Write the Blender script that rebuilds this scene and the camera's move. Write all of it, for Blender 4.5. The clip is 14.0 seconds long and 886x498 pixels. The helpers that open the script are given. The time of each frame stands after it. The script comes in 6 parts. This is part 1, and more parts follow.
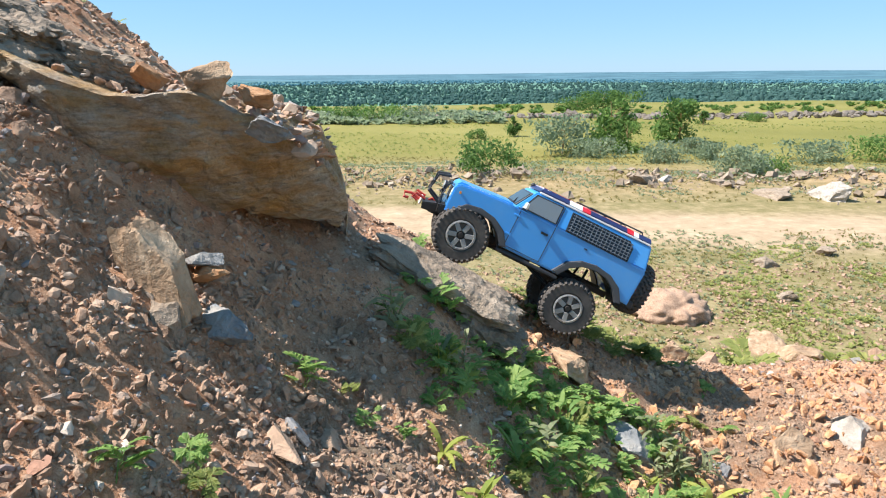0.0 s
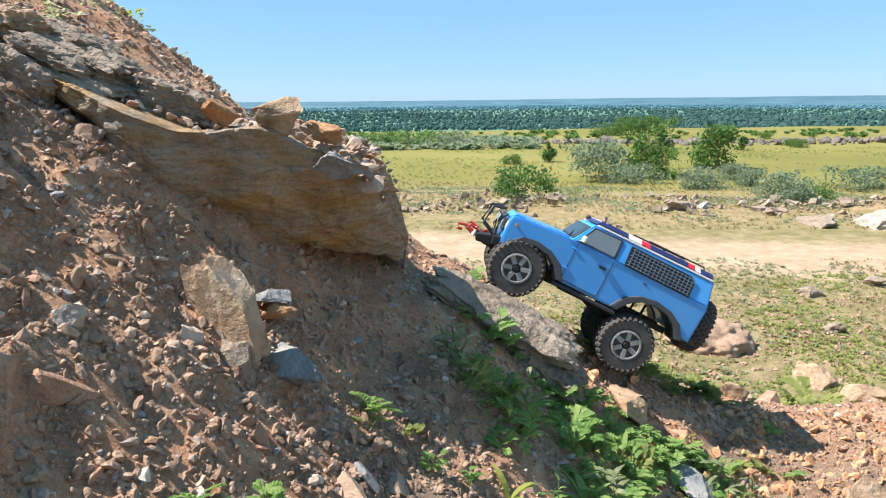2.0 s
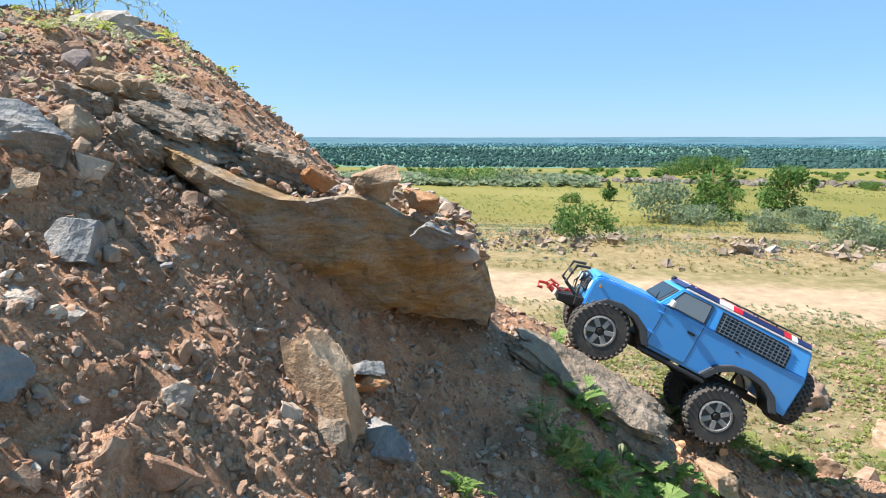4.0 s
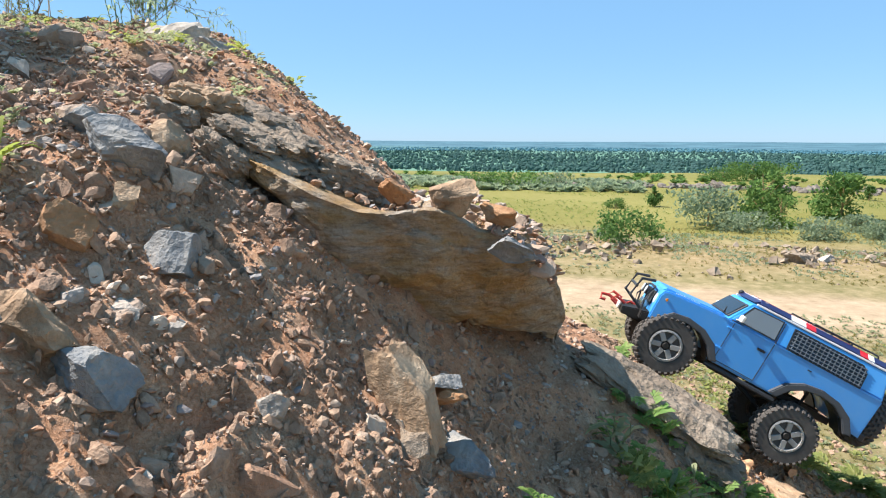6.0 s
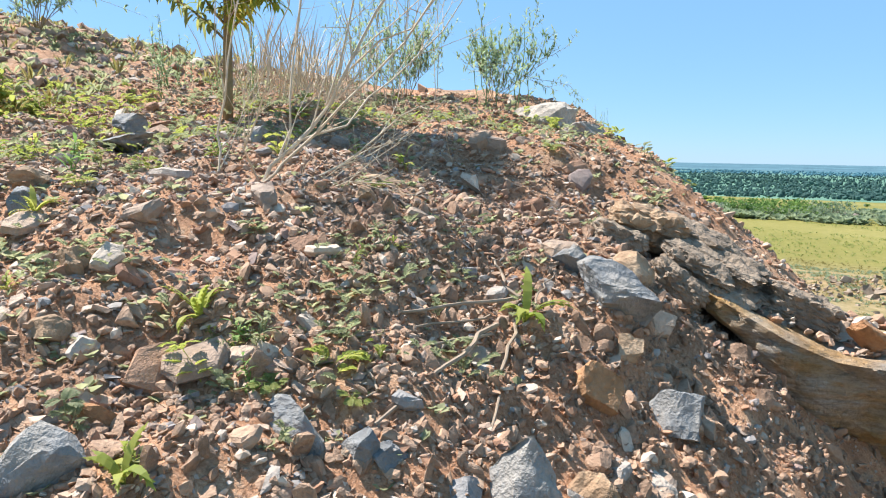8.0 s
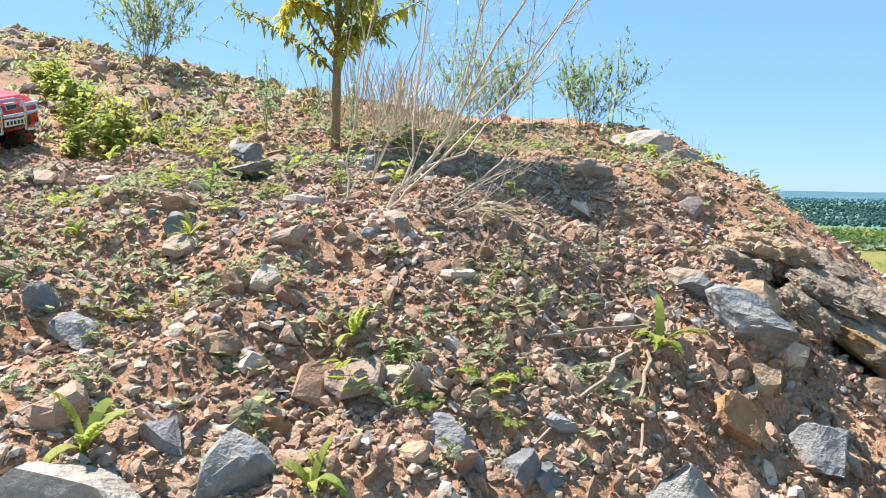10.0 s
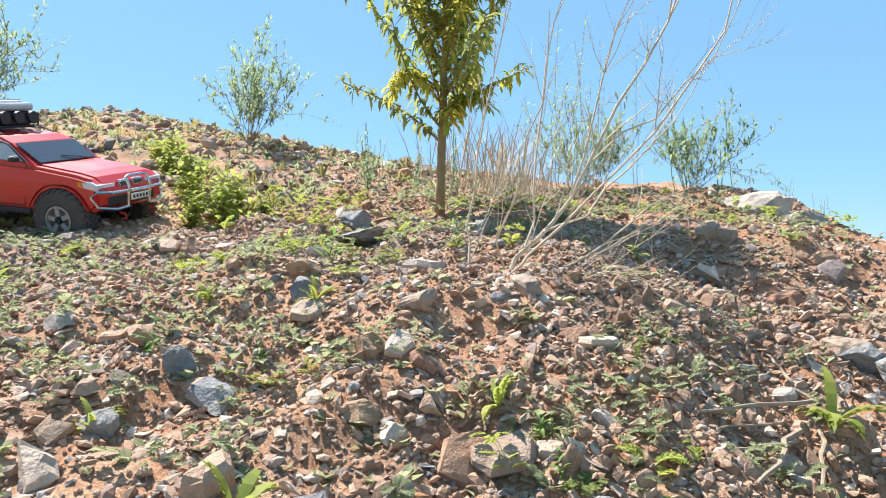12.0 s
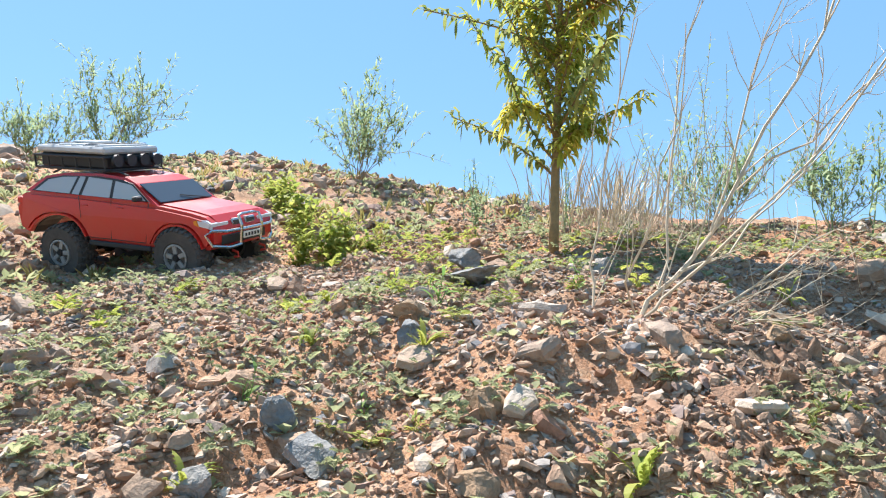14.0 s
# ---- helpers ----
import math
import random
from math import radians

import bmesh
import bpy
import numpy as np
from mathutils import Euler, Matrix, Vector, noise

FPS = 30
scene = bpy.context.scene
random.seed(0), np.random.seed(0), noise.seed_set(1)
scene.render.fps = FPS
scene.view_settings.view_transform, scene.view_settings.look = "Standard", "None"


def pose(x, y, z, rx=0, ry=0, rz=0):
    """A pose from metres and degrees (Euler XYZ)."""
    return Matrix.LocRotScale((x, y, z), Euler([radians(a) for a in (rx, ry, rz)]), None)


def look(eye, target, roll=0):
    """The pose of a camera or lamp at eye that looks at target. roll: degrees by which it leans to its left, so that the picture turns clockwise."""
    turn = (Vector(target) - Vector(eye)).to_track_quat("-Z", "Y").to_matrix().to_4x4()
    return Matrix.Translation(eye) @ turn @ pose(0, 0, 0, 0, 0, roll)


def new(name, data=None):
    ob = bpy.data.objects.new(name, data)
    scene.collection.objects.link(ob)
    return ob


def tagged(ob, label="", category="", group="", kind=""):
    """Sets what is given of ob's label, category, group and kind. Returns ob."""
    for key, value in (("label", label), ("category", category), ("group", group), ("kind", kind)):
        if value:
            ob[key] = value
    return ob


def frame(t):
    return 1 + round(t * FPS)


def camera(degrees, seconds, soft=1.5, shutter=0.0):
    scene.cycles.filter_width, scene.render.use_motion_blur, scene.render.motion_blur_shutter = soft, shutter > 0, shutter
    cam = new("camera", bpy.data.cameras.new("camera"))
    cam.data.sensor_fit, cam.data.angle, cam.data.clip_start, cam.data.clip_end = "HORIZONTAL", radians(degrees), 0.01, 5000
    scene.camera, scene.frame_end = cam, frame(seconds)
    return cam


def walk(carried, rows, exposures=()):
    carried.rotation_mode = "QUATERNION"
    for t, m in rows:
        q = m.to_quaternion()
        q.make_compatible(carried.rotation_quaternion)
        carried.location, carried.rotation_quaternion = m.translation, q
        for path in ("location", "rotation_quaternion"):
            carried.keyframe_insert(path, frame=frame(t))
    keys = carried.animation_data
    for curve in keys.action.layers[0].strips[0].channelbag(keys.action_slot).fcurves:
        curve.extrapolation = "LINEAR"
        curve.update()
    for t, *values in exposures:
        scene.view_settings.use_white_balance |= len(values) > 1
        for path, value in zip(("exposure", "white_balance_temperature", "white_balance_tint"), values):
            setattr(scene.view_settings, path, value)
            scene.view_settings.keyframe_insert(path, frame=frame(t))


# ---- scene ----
cam = camera(67.0, 14.0, soft=1.1)
PATH = [
    (0, (-0.015, 0.006, 0.998), (-0.019, 1.942, 0.498), -0.5),
    (0.5, (-0.021, 0.006, 0.997), (-0.031, 1.945, 0.507), -0.6),
    (1, (-0.027, 0.016, 1.005), (-0.051, 1.961, 0.54), -0.5),
    (1.5, (-0.045, 0.027, 1.015), (-0.113, 1.975, 0.569), -0.3),
    (2, (-0.063, 0.03, 1.011), (-0.166, 1.981, 0.583), -0.6),
    (2.5, (-0.077, 0.036, 1.02), (-0.236, 1.988, 0.61), -0.5),
    (3, (-0.11, 0.049, 1.046), (-0.361, 1.998, 0.675), -0.3),
    (3.2, (-0.112, 0.056, 1.051), (-0.372, 2.006, 0.693), -0.2),
    (5.3, (-0.147, 0.055, 1.057), (-0.458, 2.007, 0.75), 0.1),
    (5.5, (-0.152, 0.054, 1.058), (-0.479, 2.003, 0.749), 0.1),
    (6, (-0.167, 0.048, 1.068), (-0.557, 1.985, 0.755), 0.3),
    (6.5, (-0.194, 0.045, 1.109), (-0.727, 1.945, 0.787), 0.4),
    (7, (-0.278, 0.021, 1.156), (-1.019, 1.851, 0.838), 0.8),
    (7.5, (-0.382, -0.007, 1.189), (-1.325, 1.732, 0.895), 0.7),
    (8, (-0.443, -0.021, 1.207), (-1.485, 1.665, 0.943), 1.1),
    (8.2, (-0.452, -0.021, 1.211), (-1.509, 1.657, 0.953), 1.2),
    (10.3, (-0.506, -0.086, 1.203), (-1.768, 1.456, 1.03), 1.0),
    (10.5, (-0.517, -0.09, 1.201), (-1.818, 1.419, 1.032), 0.8),
    (11, (-0.529, -0.089, 1.202), (-1.867, 1.393, 1.093), 0.9),
    (11.5, (-0.542, -0.088, 1.205), (-1.907, 1.373, 1.189), 1.2),
    (12, (-0.555, -0.088, 1.198), (-1.949, 1.345, 1.212), 0.7),
    (12.5, (-0.561, -0.079, 1.196), (-2.013, 1.295, 1.235), 0.3),
    (13, (-0.577, -0.058, 1.202), (-2.165, 1.155, 1.269), 0.3),
    (13.5, (-0.598, -0.048, 1.204), (-2.168, 1.184, 1.325), 1.0),
    (14, (-0.62, -0.048, 1.202), (-2.217, 1.15, 1.324), 1.2),
]
walk(cam, [(t, look(eye, aim, lean)) for t, eye, aim, lean in PATH],
     exposures=[(0.0, 1.09, 6250, 14), (6.0, 1.08, 6250, 14), (8.0, 1.14, 6250, 14), (10.5, 1.21, 6250, 14), (14.0, 1.23, 6250, 14)])

# ---- daylight ----
SUN_EL, SUN_AZ = 55.0, 181.0        # height, and turn from +x towards +y, in degrees
world = bpy.data.worlds.new("world")
scene.world = world
world.use_nodes = True
wn = world.node_tree.nodes
sky = wn.new("ShaderNodeTexSky")
sky.sky_type = "NISHITA"
sky.sun_disc = False
sky.sun_elevation = radians(SUN_EL)
sky.sun_rotation = radians(90.0 - SUN_AZ)
sky.air_density, sky.dust_density, sky.ozone_density = 1.0, 0.4, 5.0
sky.altitude = 1200.0
wn["Background"].inputs["Strength"].default_value = 0.055
haze = wn.new("ShaderNodeMix")
haze.data_type = "RGBA"
haze.inputs[0].default_value = 0.45
haze.inputs[7].default_value = (3.5, 7.6, 11.4, 1.0)      # evenly lit summer haze
world.node_tree.links.new(sky.outputs["Color"], haze.inputs[6])
world.node_tree.links.new(haze.outputs[2], wn["Background"].inputs["Color"])
sun_data = bpy.data.lights.new("sun", "SUN")
sun_data.energy, sun_data.angle, sun_data.color = 5.0, radians(0.53), (1.0, 0.95, 0.86)
sun = new("sun", sun_data)
toward = Vector((math.cos(radians(SUN_AZ)) * math.cos(radians(SUN_EL)),
                 math.sin(radians(SUN_AZ)) * math.cos(radians(SUN_EL)), math.sin(radians(SUN_EL))))
sun.matrix_world = look(toward * 30, (0, 0, 0))

# ---- materials ----
def lin(h):
    """Linear colour from a hex string of display values."""
    return tuple(((int(h[i:i + 2], 16) / 255 + 0.055) / 1.055) ** 2.4 for i in (0, 2, 4)) + (1.0,)


class Mat:
    """A Principled material with small helpers for nodes."""

    def __init__(self, name, rough=0.8, metal=0.0, spec=0.5):
        self.m = bpy.data.materials.new(name)
        self.m.use_nodes = True
        self.t = self.m.node_tree
        self.b = self.t.nodes["Principled BSDF"]
        self.b.inputs["Roughness"].default_value = rough
        self.b.inputs["Metallic"].default_value = metal
        self.b.inputs["Specular IOR Level"].default_value = spec
        self.co = None

    def n(self, kind, **kw):
        node = self.t.nodes.new("ShaderNode" + kind)
        for k, v in kw.items():
            node.inputs[k].default_value = v
        return node

    def link(self, a, b):
        self.t.links.new(a, b)

    def coord(self, which="Object"):
        if which == "World":
            return self.n("NewGeometry").outputs["Position"]
        if self.co is None:
            self.co = self.n("TexCoord")
        return self.co.outputs[which]

    def noise(self, scale, detail=5.0, rough=0.6, which="Object", distort=0.0):
        k = self.n("TexNoise", Scale=scale, Detail=detail, Roughness=rough, Distortion=distort)
        self.link(self.coord(which), k.inputs["Vector"])
        return k.outputs["Fac"]

    def voronoi(self, scale, which="Object", feature="F1", out="Distance"):
        k = self.n("TexVoronoi", Scale=scale)
        k.feature = feature
        self.link(self.coord(which), k.inputs["Vector"])
        return k.outputs[out]

    def ramp(self, fac, stops):
        r = self.n("ValToRGB")
        e = r.color_ramp.elements
        while len(e) < len(stops):
            e.new(0.5)
        for el, (p, c) in zip(e, stops):
            el.position, el.color = p, c
        self.link(fac, r.inputs["Fac"])
        return r.outputs["Color"]

    def mix(self, fac, a, b, kind="MIX"):
        x = self.t.nodes.new("ShaderNodeMix")
        x.data_type, x.blend_type = "RGBA", kind
        for s, v in ((0, fac), (6, a), (7, b)):
            if hasattr(v, "links"):
                self.link(v, x.inputs[s])
            else:
                x.inputs[s].default_value = v
        return x.outputs[2]

    def math(self, op, a, b):
        x = self.t.nodes.new("ShaderNodeMath")
        x.operation = op
        for s, v in ((0, a), (1, b)):
            if hasattr(v, "links"):
                self.link(v, x.inputs[s])
            else:
                x.inputs[s].default_value = v
        return x.outputs[0]

    def color(self, c):
        if hasattr(c, "links"):
            self.link(c, self.b.inputs["Base Color"])
        else:
            self.b.inputs["Base Color"].default_value = c
        return self

    def bump(self, h, strength=0.5, dist=0.01):
        k = self.n("Bump", Strength=strength, Distance=dist)
        self.link(h, k.inputs["Height"])
        self.link(k.outputs["Normal"], self.b.inputs["Normal"])
        return self

    def rough(self, v):
        self.link(v, self.b.inputs["Roughness"])
        return self


def mat_ground():
    m = Mat("earth", 0.95, spec=0.2)
    pos = m.coord("World")
    # Earth near by: rust-brown clay with grey silt patches.
    big = m.noise(2.2, 4, 0.6, "World")
    mid = m.noise(14, 6, 0.65, "World")
    fine = m.noise(95, 5, 0.7, "World")
    clay = m.ramp(mid, [(0.25, lin("ae8a70")), (0.5, lin("d9b193")), (0.75, lin("eed8be"))])
    silt = m.ramp(mid, [(0.25, lin("857a6c")), (0.6, lin("aa9e8e")), (0.8, lin("c6baa9"))])
    near = m.mix(m.ramp(big, [(0.5, (0, 0, 0, 1)), (0.68, (1, 1, 1, 1))]), clay, silt)
    near = m.mix(0.5, near, m.ramp(fine, [(0.25, lin("8a7462")), (0.5, lin("d8bfa4")), (0.8, lin("ffeedd"))]), "MULTIPLY")
    grain = m.noise(260, 4, 0.75, "World", 0.6)
    near = m.mix(0.6, near, m.ramp(grain, [(0.3, lin("98806c")), (0.43, lin("dfcab4")), (0.58, lin("ffffff"))]), "MULTIPLY")
    # The plain: meadow, bare sandy track, rubble belt.
    sep = m.n("SeparateXYZ")
    m.link(pos, sep.inputs[0])
    wob = m.noise(0.16, 4, 0.6, "World")
    wob2 = m.noise(0.035, 3, 0.6, "World")
    gfine = m.noise(2.5, 6, 0.7, "World")
    yy = m.math("ADD", m.math("ADD", sep.outputs["Y"], m.math("MULTIPLY", m.math("SUBTRACT", wob, 0.5), 3.0)),
                m.math("MULTIPLY", sep.outputs["X"], 0.12))
    meadow = m.ramp(m.mix(0.4, wob2, gfine), [(0.3, lin("5f5f2c")), (0.5, lin("757038")), (0.7, lin("8f8550"))])
    sand = m.ramp(gfine, [(0.3, lin("8f7a60")), (0.6, lin("ab967a")), (0.8, lin("bfac92"))])
    scrub = m.ramp(gfine, [(0.3, lin("625f38")), (0.5, lin("807450")), (0.7, lin("9a8a68"))])
    def band(lo, hi, soft):
        a = m.n("MapRange")
        m.link(yy, a.inputs[0])
        a.inputs[1].default_value, a.inputs[2].default_value = lo - soft, lo + soft
        b = m.n("MapRange")
        m.link(yy, b.inputs[0])
        b.inputs[1].default_value, b.inputs[2].default_value = hi - soft, hi + soft
        b.inputs[3].default_value, b.inputs[4].default_value = 1.0, 0.0
        return m.math("MULTIPLY", a.outputs[0], b.outputs[0])
    far = m.mix(band(-500, 30.5, 2.5), meadow, scrub)
    far = m.mix(band(16.2, 20.2, 0.7), far, sand)
    # Far woods: distance haze is painted in, greyed green first, then blue.
    hazed_wood = m.ramp(m.noise(0.006, 6, 0.75, "World"), [(0.35, lin("34505a")), (0.5, lin("45646f")), (0.65, lin("587a84"))])
    hazed_grove = m.ramp(m.noise(0.05, 5, 0.7, "World"), [(0.35, lin("4a6a5a")), (0.65, lin("62836f"))])
    far = m.mix(band(470, 9000, 25), far, hazed_grove)
    far = m.mix(band(1500, 9000, 350), far, hazed_wood)
    hz = m.n("MapRange")
    m.link(sep.outputs["Z"], hz.inputs[0])
    hz.inputs[1].default_value, hz.inputs[2].default_value = -2.95, -1.9
    fy = m.n("MapRange")
    m.link(sep.outputs["Y"], fy.inputs[0])
    fy.inputs[1].default_value, fy.inputs[2].default_value = 20.0, 40.0
    fy.inputs[3].default_value, fy.inputs[4].default_value = 1.0, 0.0
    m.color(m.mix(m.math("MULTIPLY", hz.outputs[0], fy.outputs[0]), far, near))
    m.bump(m.mix(0.4, m.mix(0.5, mid, fine), grain), 1.0, 0.016)
    return m.m


def mat_stone(name, stops, scale=30.0, island=False, objrand=False, bump=0.006, rough=0.85, cracks=0):
    m = Mat(name, rough, spec=0.3)
    a = m.noise(scale, 6, 0.65, "World", 0.4)
    b = m.noise(scale * 6, 4, 0.7, "World")
    base = m.ramp(a, stops)
    if island:
        r = m.n("NewGeometry").outputs["Random Per Island"]
    elif objrand:
        r = m.n("ObjectInfo").outputs["Random"]
    else:
        r = None
    if r is not None:
        tint = m.ramp(r, [(0.0, lin("96684e")), (0.16, lin("b88c6e")), (0.30, lin("b0947c")), (0.46, lin("c9a284")),
                          (0.58, lin("94857a")), (0.70, lin("c0a58e")), (0.82, lin("e0cdb8")), (0.92, lin("7f868c")), (1.0, lin("b07c60"))])
        base = m.mix(0.74, base, tint)
    m.color(m.mix(0.4, base, m.ramp(b, [(0.3, (0.35, 0.33, 0.3, 1)), (0.7, (1, 1, 1, 1))]), "MULTIPLY"))
    if cracks:
        c = m.voronoi(cracks, "World", "DISTANCE_TO_EDGE")
        b = m.mix(0.22, b, m.ramp(c, [(0.0, (0, 0, 0, 1)), (0.12, (1, 1, 1, 1))]))
    m.bump(m.mix(0.4, a, b), 0.8, bump)
    return m.m


def mat_boulder():
    """Bedded stone: grey and ochre bands along the bedding, fine grain, thin cracks."""
    m = Mat("ochre_boulder_stone", 0.8, spec=0.35)
    mp = m.n("Mapping")
    m.link(m.coord("World"), mp.inputs["Vector"])
    mp.inputs["Rotation"].default_value = (0.0, radians(32.0), 0.0)
    mp.inputs["Scale"].default_value = (1.0, 1.0, 4.5)
    def band(scale, detail, rough, distort=0.0):
        k = m.n("TexNoise", Scale=scale, Detail=detail, Roughness=rough, Distortion=distort)
        m.link(mp.outputs["Vector"], k.inputs["Vector"])
        return k.outputs["Fac"]
    beds, blot = band(5.0, 6, 0.65, 0.5), m.noise(7, 5, 0.65, "World", 0.6)
    streak, grain = band(38.0, 5, 0.7), m.noise(210, 5, 0.75, "World")
    ochre = m.ramp(blot, [(0.3, lin("9c7d55")), (0.5, lin("c2985e")), (0.7, lin("d2b484"))])
    grey = m.ramp(streak, [(0.3, lin("807a72")), (0.55, lin("aea69b")), (0.8, lin("cbc4b9"))])
    base = m.mix(m.ramp(m.mix(0.45, beds, blot), [(0.44, (0, 0, 0, 1)), (0.60, (1, 1, 1, 1))]), ochre, grey)
    base = m.mix(0.5, base, m.ramp(grain, [(0.3, (0.42, 0.39, 0.35, 1)), (0.55, (1, 1, 1, 1))]), "MULTIPLY")
    m.color(m.mix(0.42, base, m.ramp(streak, [(0.30, (0.40, 0.36, 0.32, 1)), (0.52, (1, 1, 1, 1))]), "MULTIPLY"))
    crack = m.ramp(m.voronoi(11, "World", "DISTANCE_TO_EDGE"), [(0.0, (0, 0, 0, 1)), (0.05, (1, 1, 1, 1))])
    m.bump(m.mix(0.10, m.mix(0.35, m.mix(0.5, streak, blot), grain), crack), 1.0, 0.022)
    return m.m


def mat_leaf(name, lo, hi, rough=0.5):
    m = Mat(name, max(rough, 0.6), spec=0.2)
    r = m.n("NewGeometry").outputs["Random Per Island"]
    o = m.n("ObjectInfo").outputs["Random"]
    f = m.mix(0.35, r, o)
    c = m.ramp(f, [(0.1, lo), (0.9, hi)])
    c = m.mix(0.3, c, m.ramp(m.noise(60, 3), [(0.3, (0.5, 0.5, 0.4, 1)), (0.7, (1, 1, 1, 1))]), "MULTIPLY")
    m.color(c)
    tr = m.n("BsdfTranslucent")
    m.link(c, tr.inputs["Color"])
    ad = m.n("MixShader")
    ad.inputs[0].default_value = 0.56
    m.link(m.b.outputs[0], ad.inputs[1])
    m.link(tr.outputs[0], ad.inputs[2])
    m.link(ad.outputs[0], m.t.nodes["Material Output"].inputs["Surface"])
    return m.m


def mat_plain(name, c, rough=0.6, metal=0.0, grain=40.0, amount=0.25, spec=0.5, coat=0.0, bump=0.0):
    m = Mat(name, rough, metal, spec)
    a = m.noise(grain, 5, 0.65)
    m.color(m.mix(amount, c, m.ramp(a, [(0.3, tuple(v * 0.45 for v in c[:3]) + (1,)), (0.7, c)])))
    m.b.inputs["Coat Weight"].default_value = coat
    m.b.inputs["Coat Roughness"].default_value = 0.08
    m.rough(m.math("ADD", m.math("MULTIPLY", a, 0.25), rough - 0.12))
    if bump:
        m.bump(a, 0.5, bump)
    return m.m


M = {}
M["earth"] = mat_ground()
M["pebble"] = mat_stone("mixed_gravel", [(0.3, lin("6b5a4a")), (0.5, lin("a58e78")), (0.75, lin("c4b49e"))], 25, island=True, bump=0.007)
M["stone"] = mat_stone("loose_stone", [(0.3, lin("756553")), (0.5, lin("a4917c")), (0.75, lin("c9baa4"))], 25, objrand=True, bump=0.012)
M["boulder"] = mat_boulder()
M["grey"] = mat_stone("blue_grey_stone", [(0.25, lin("66686a")), (0.45, lin("868786")), (0.6, lin("9f9a92")), (0.8, lin("b8b1a6"))], 16, bump=0.018)
M["slab"] = mat_stone("grey_brown_slab", [(0.25, lin("6e6254")), (0.5, lin("968572")), (0.8, lin("b8a893"))], 14, bump=0.035, cracks=14)
M["rust"] = mat_stone("rusty_stone", [(0.25, lin("7d583c")), (0.5, lin("a87c56")), (0.8, lin("c09c78"))], 18, bump=0.014)
M["tan"] = mat_stone("tan_stone", [(0.25, lin("7d6650")), (0.5, lin("ad9072")), (0.8, lin("cbb79c"))], 18, bump=0.014)
M["pale"] = mat_stone("pale_stone", [(0.25, lin("857d72")), (0.5, lin("aea497")), (0.8, lin("cbc3b5"))], 18, bump=0.014)
M["clod"] = mat_stone("earth_clod", [(0.3, lin("7d6552")), (0.5, lin("a88a72")), (0.75, lin("c8ab90"))], 40, bump=0.010)
M["orange_clod"] = mat_stone("orange_earth_clod", [(0.3, lin("a87850")), (0.5, lin("cf9c72")), (0.75, lin("e2bd96"))], 40, bump=0.010)
M["weed"] = mat_leaf("fresh_weed_leaf", lin("76864a"), lin("b2b46c"))
M["weed_dark"] = mat_leaf("green_weed_leaf", lin("6a9450"), lin("a6bc70"))
M["sage"] = mat_leaf("grey_green_weed_leaf", lin("86906c"), lin("b8ba90"))
M["lime"] = mat_leaf("lime_leaf", lin("8c9e4a"), lin("c4c46a"))
M["leaf"] = mat_leaf("yellow_green_leaf", lin("96ac44"), lin("dccb62"))
M["rust_leaf"] = mat_leaf("drying_leaf", lin("a8763c"), lin("c8a25c"))
M["willow"] = mat_leaf("willow_leaf", lin("7c9668"), lin("b2c09a"))
M["far_leaf"] = mat_leaf("shrub_leaf", lin("4a6e3a"), lin("7f9a52"), 0.7)
M["far_grey"] = mat_leaf("sallow_leaf", lin("75876a"), lin("a2ae8c"), 0.7)
# Crowns across the valley: a teal tint imitates the haze in front of them.
M["forest"] = mat_leaf("hazed_forest_crown", lin("486660"), lin("5f827c"), 0.9)
# Slate blue stands for aerial haze over the ridge, not for leaf colour.
M["ridge"] = mat_plain("hazed_ridge_crown", lin("4c7480"), 0.95, grain=0.01, amount=0.3, spec=0.1)
M["bank_rubble"] = mat_stone("tan_rubble", [(0.3, lin("786a5a")), (0.5, lin("978673")), (0.75, lin("b3a38f"))], 2.5, bump=0.03)
M["far_rubble"] = mat_stone("grey_rubble", [(0.3, lin("5f574e")), (0.5, lin("7b7166")), (0.75, lin("978d80"))], 1.2, bump=0.05)
M["dry"] = mat_plain("dry_twig", lin("cdbca2"), 0.85, grain=60, amount=0.5)
M["stick"] = mat_plain("weathered_stick", lin("a4907a"), 0.85, grain=90, amount=0.6, bump=0.001)
M["bark"] = mat_plain("sapling_bark", lin("9c8258"), 0.85, grain=80, amount=0.6, bump=0.002)
M["grass"] = mat_leaf("dry_grass", lin("76743e"), lin("a89a64"), 0.7)

# ---- the ground: one sheet, from the spoil heap to the horizon ----
class Lattice:
    """Smooth value noise on a lattice, for arrays."""

    def __init__(self, seed):
        self.g = np.random.default_rng(seed).random((256, 256))

    def at(self, x, y):
        xi, yi = np.floor(x).astype(int), np.floor(y).astype(int)
        fx, fy = x - xi, y - yi
        fx, fy = fx * fx * (3 - 2 * fx), fy * fy * (3 - 2 * fy)
        g = self.g
        a, b = g[xi % 256, yi % 256], g[(xi + 1) % 256, yi % 256]
        c, d = g[xi % 256, (yi + 1) % 256], g[(xi + 1) % 256, (yi + 1) % 256]
        return (a * (1 - fx) + b * fx) * (1 - fy) + (c * (1 - fx) + d * fx) * fy - 0.5


LAT = Lattice(5)


def fbm(x, y, size, octaves=4):
    out, amp = 0.0, 1.0
    for k in range(octaves):
        s = 2.0 ** k / size
        out = out + amp * LAT.at(x * s + 17.3 * k, y * s - 9.1 * k)
        amp *= 0.5
    return out


PLAIN = -3.0
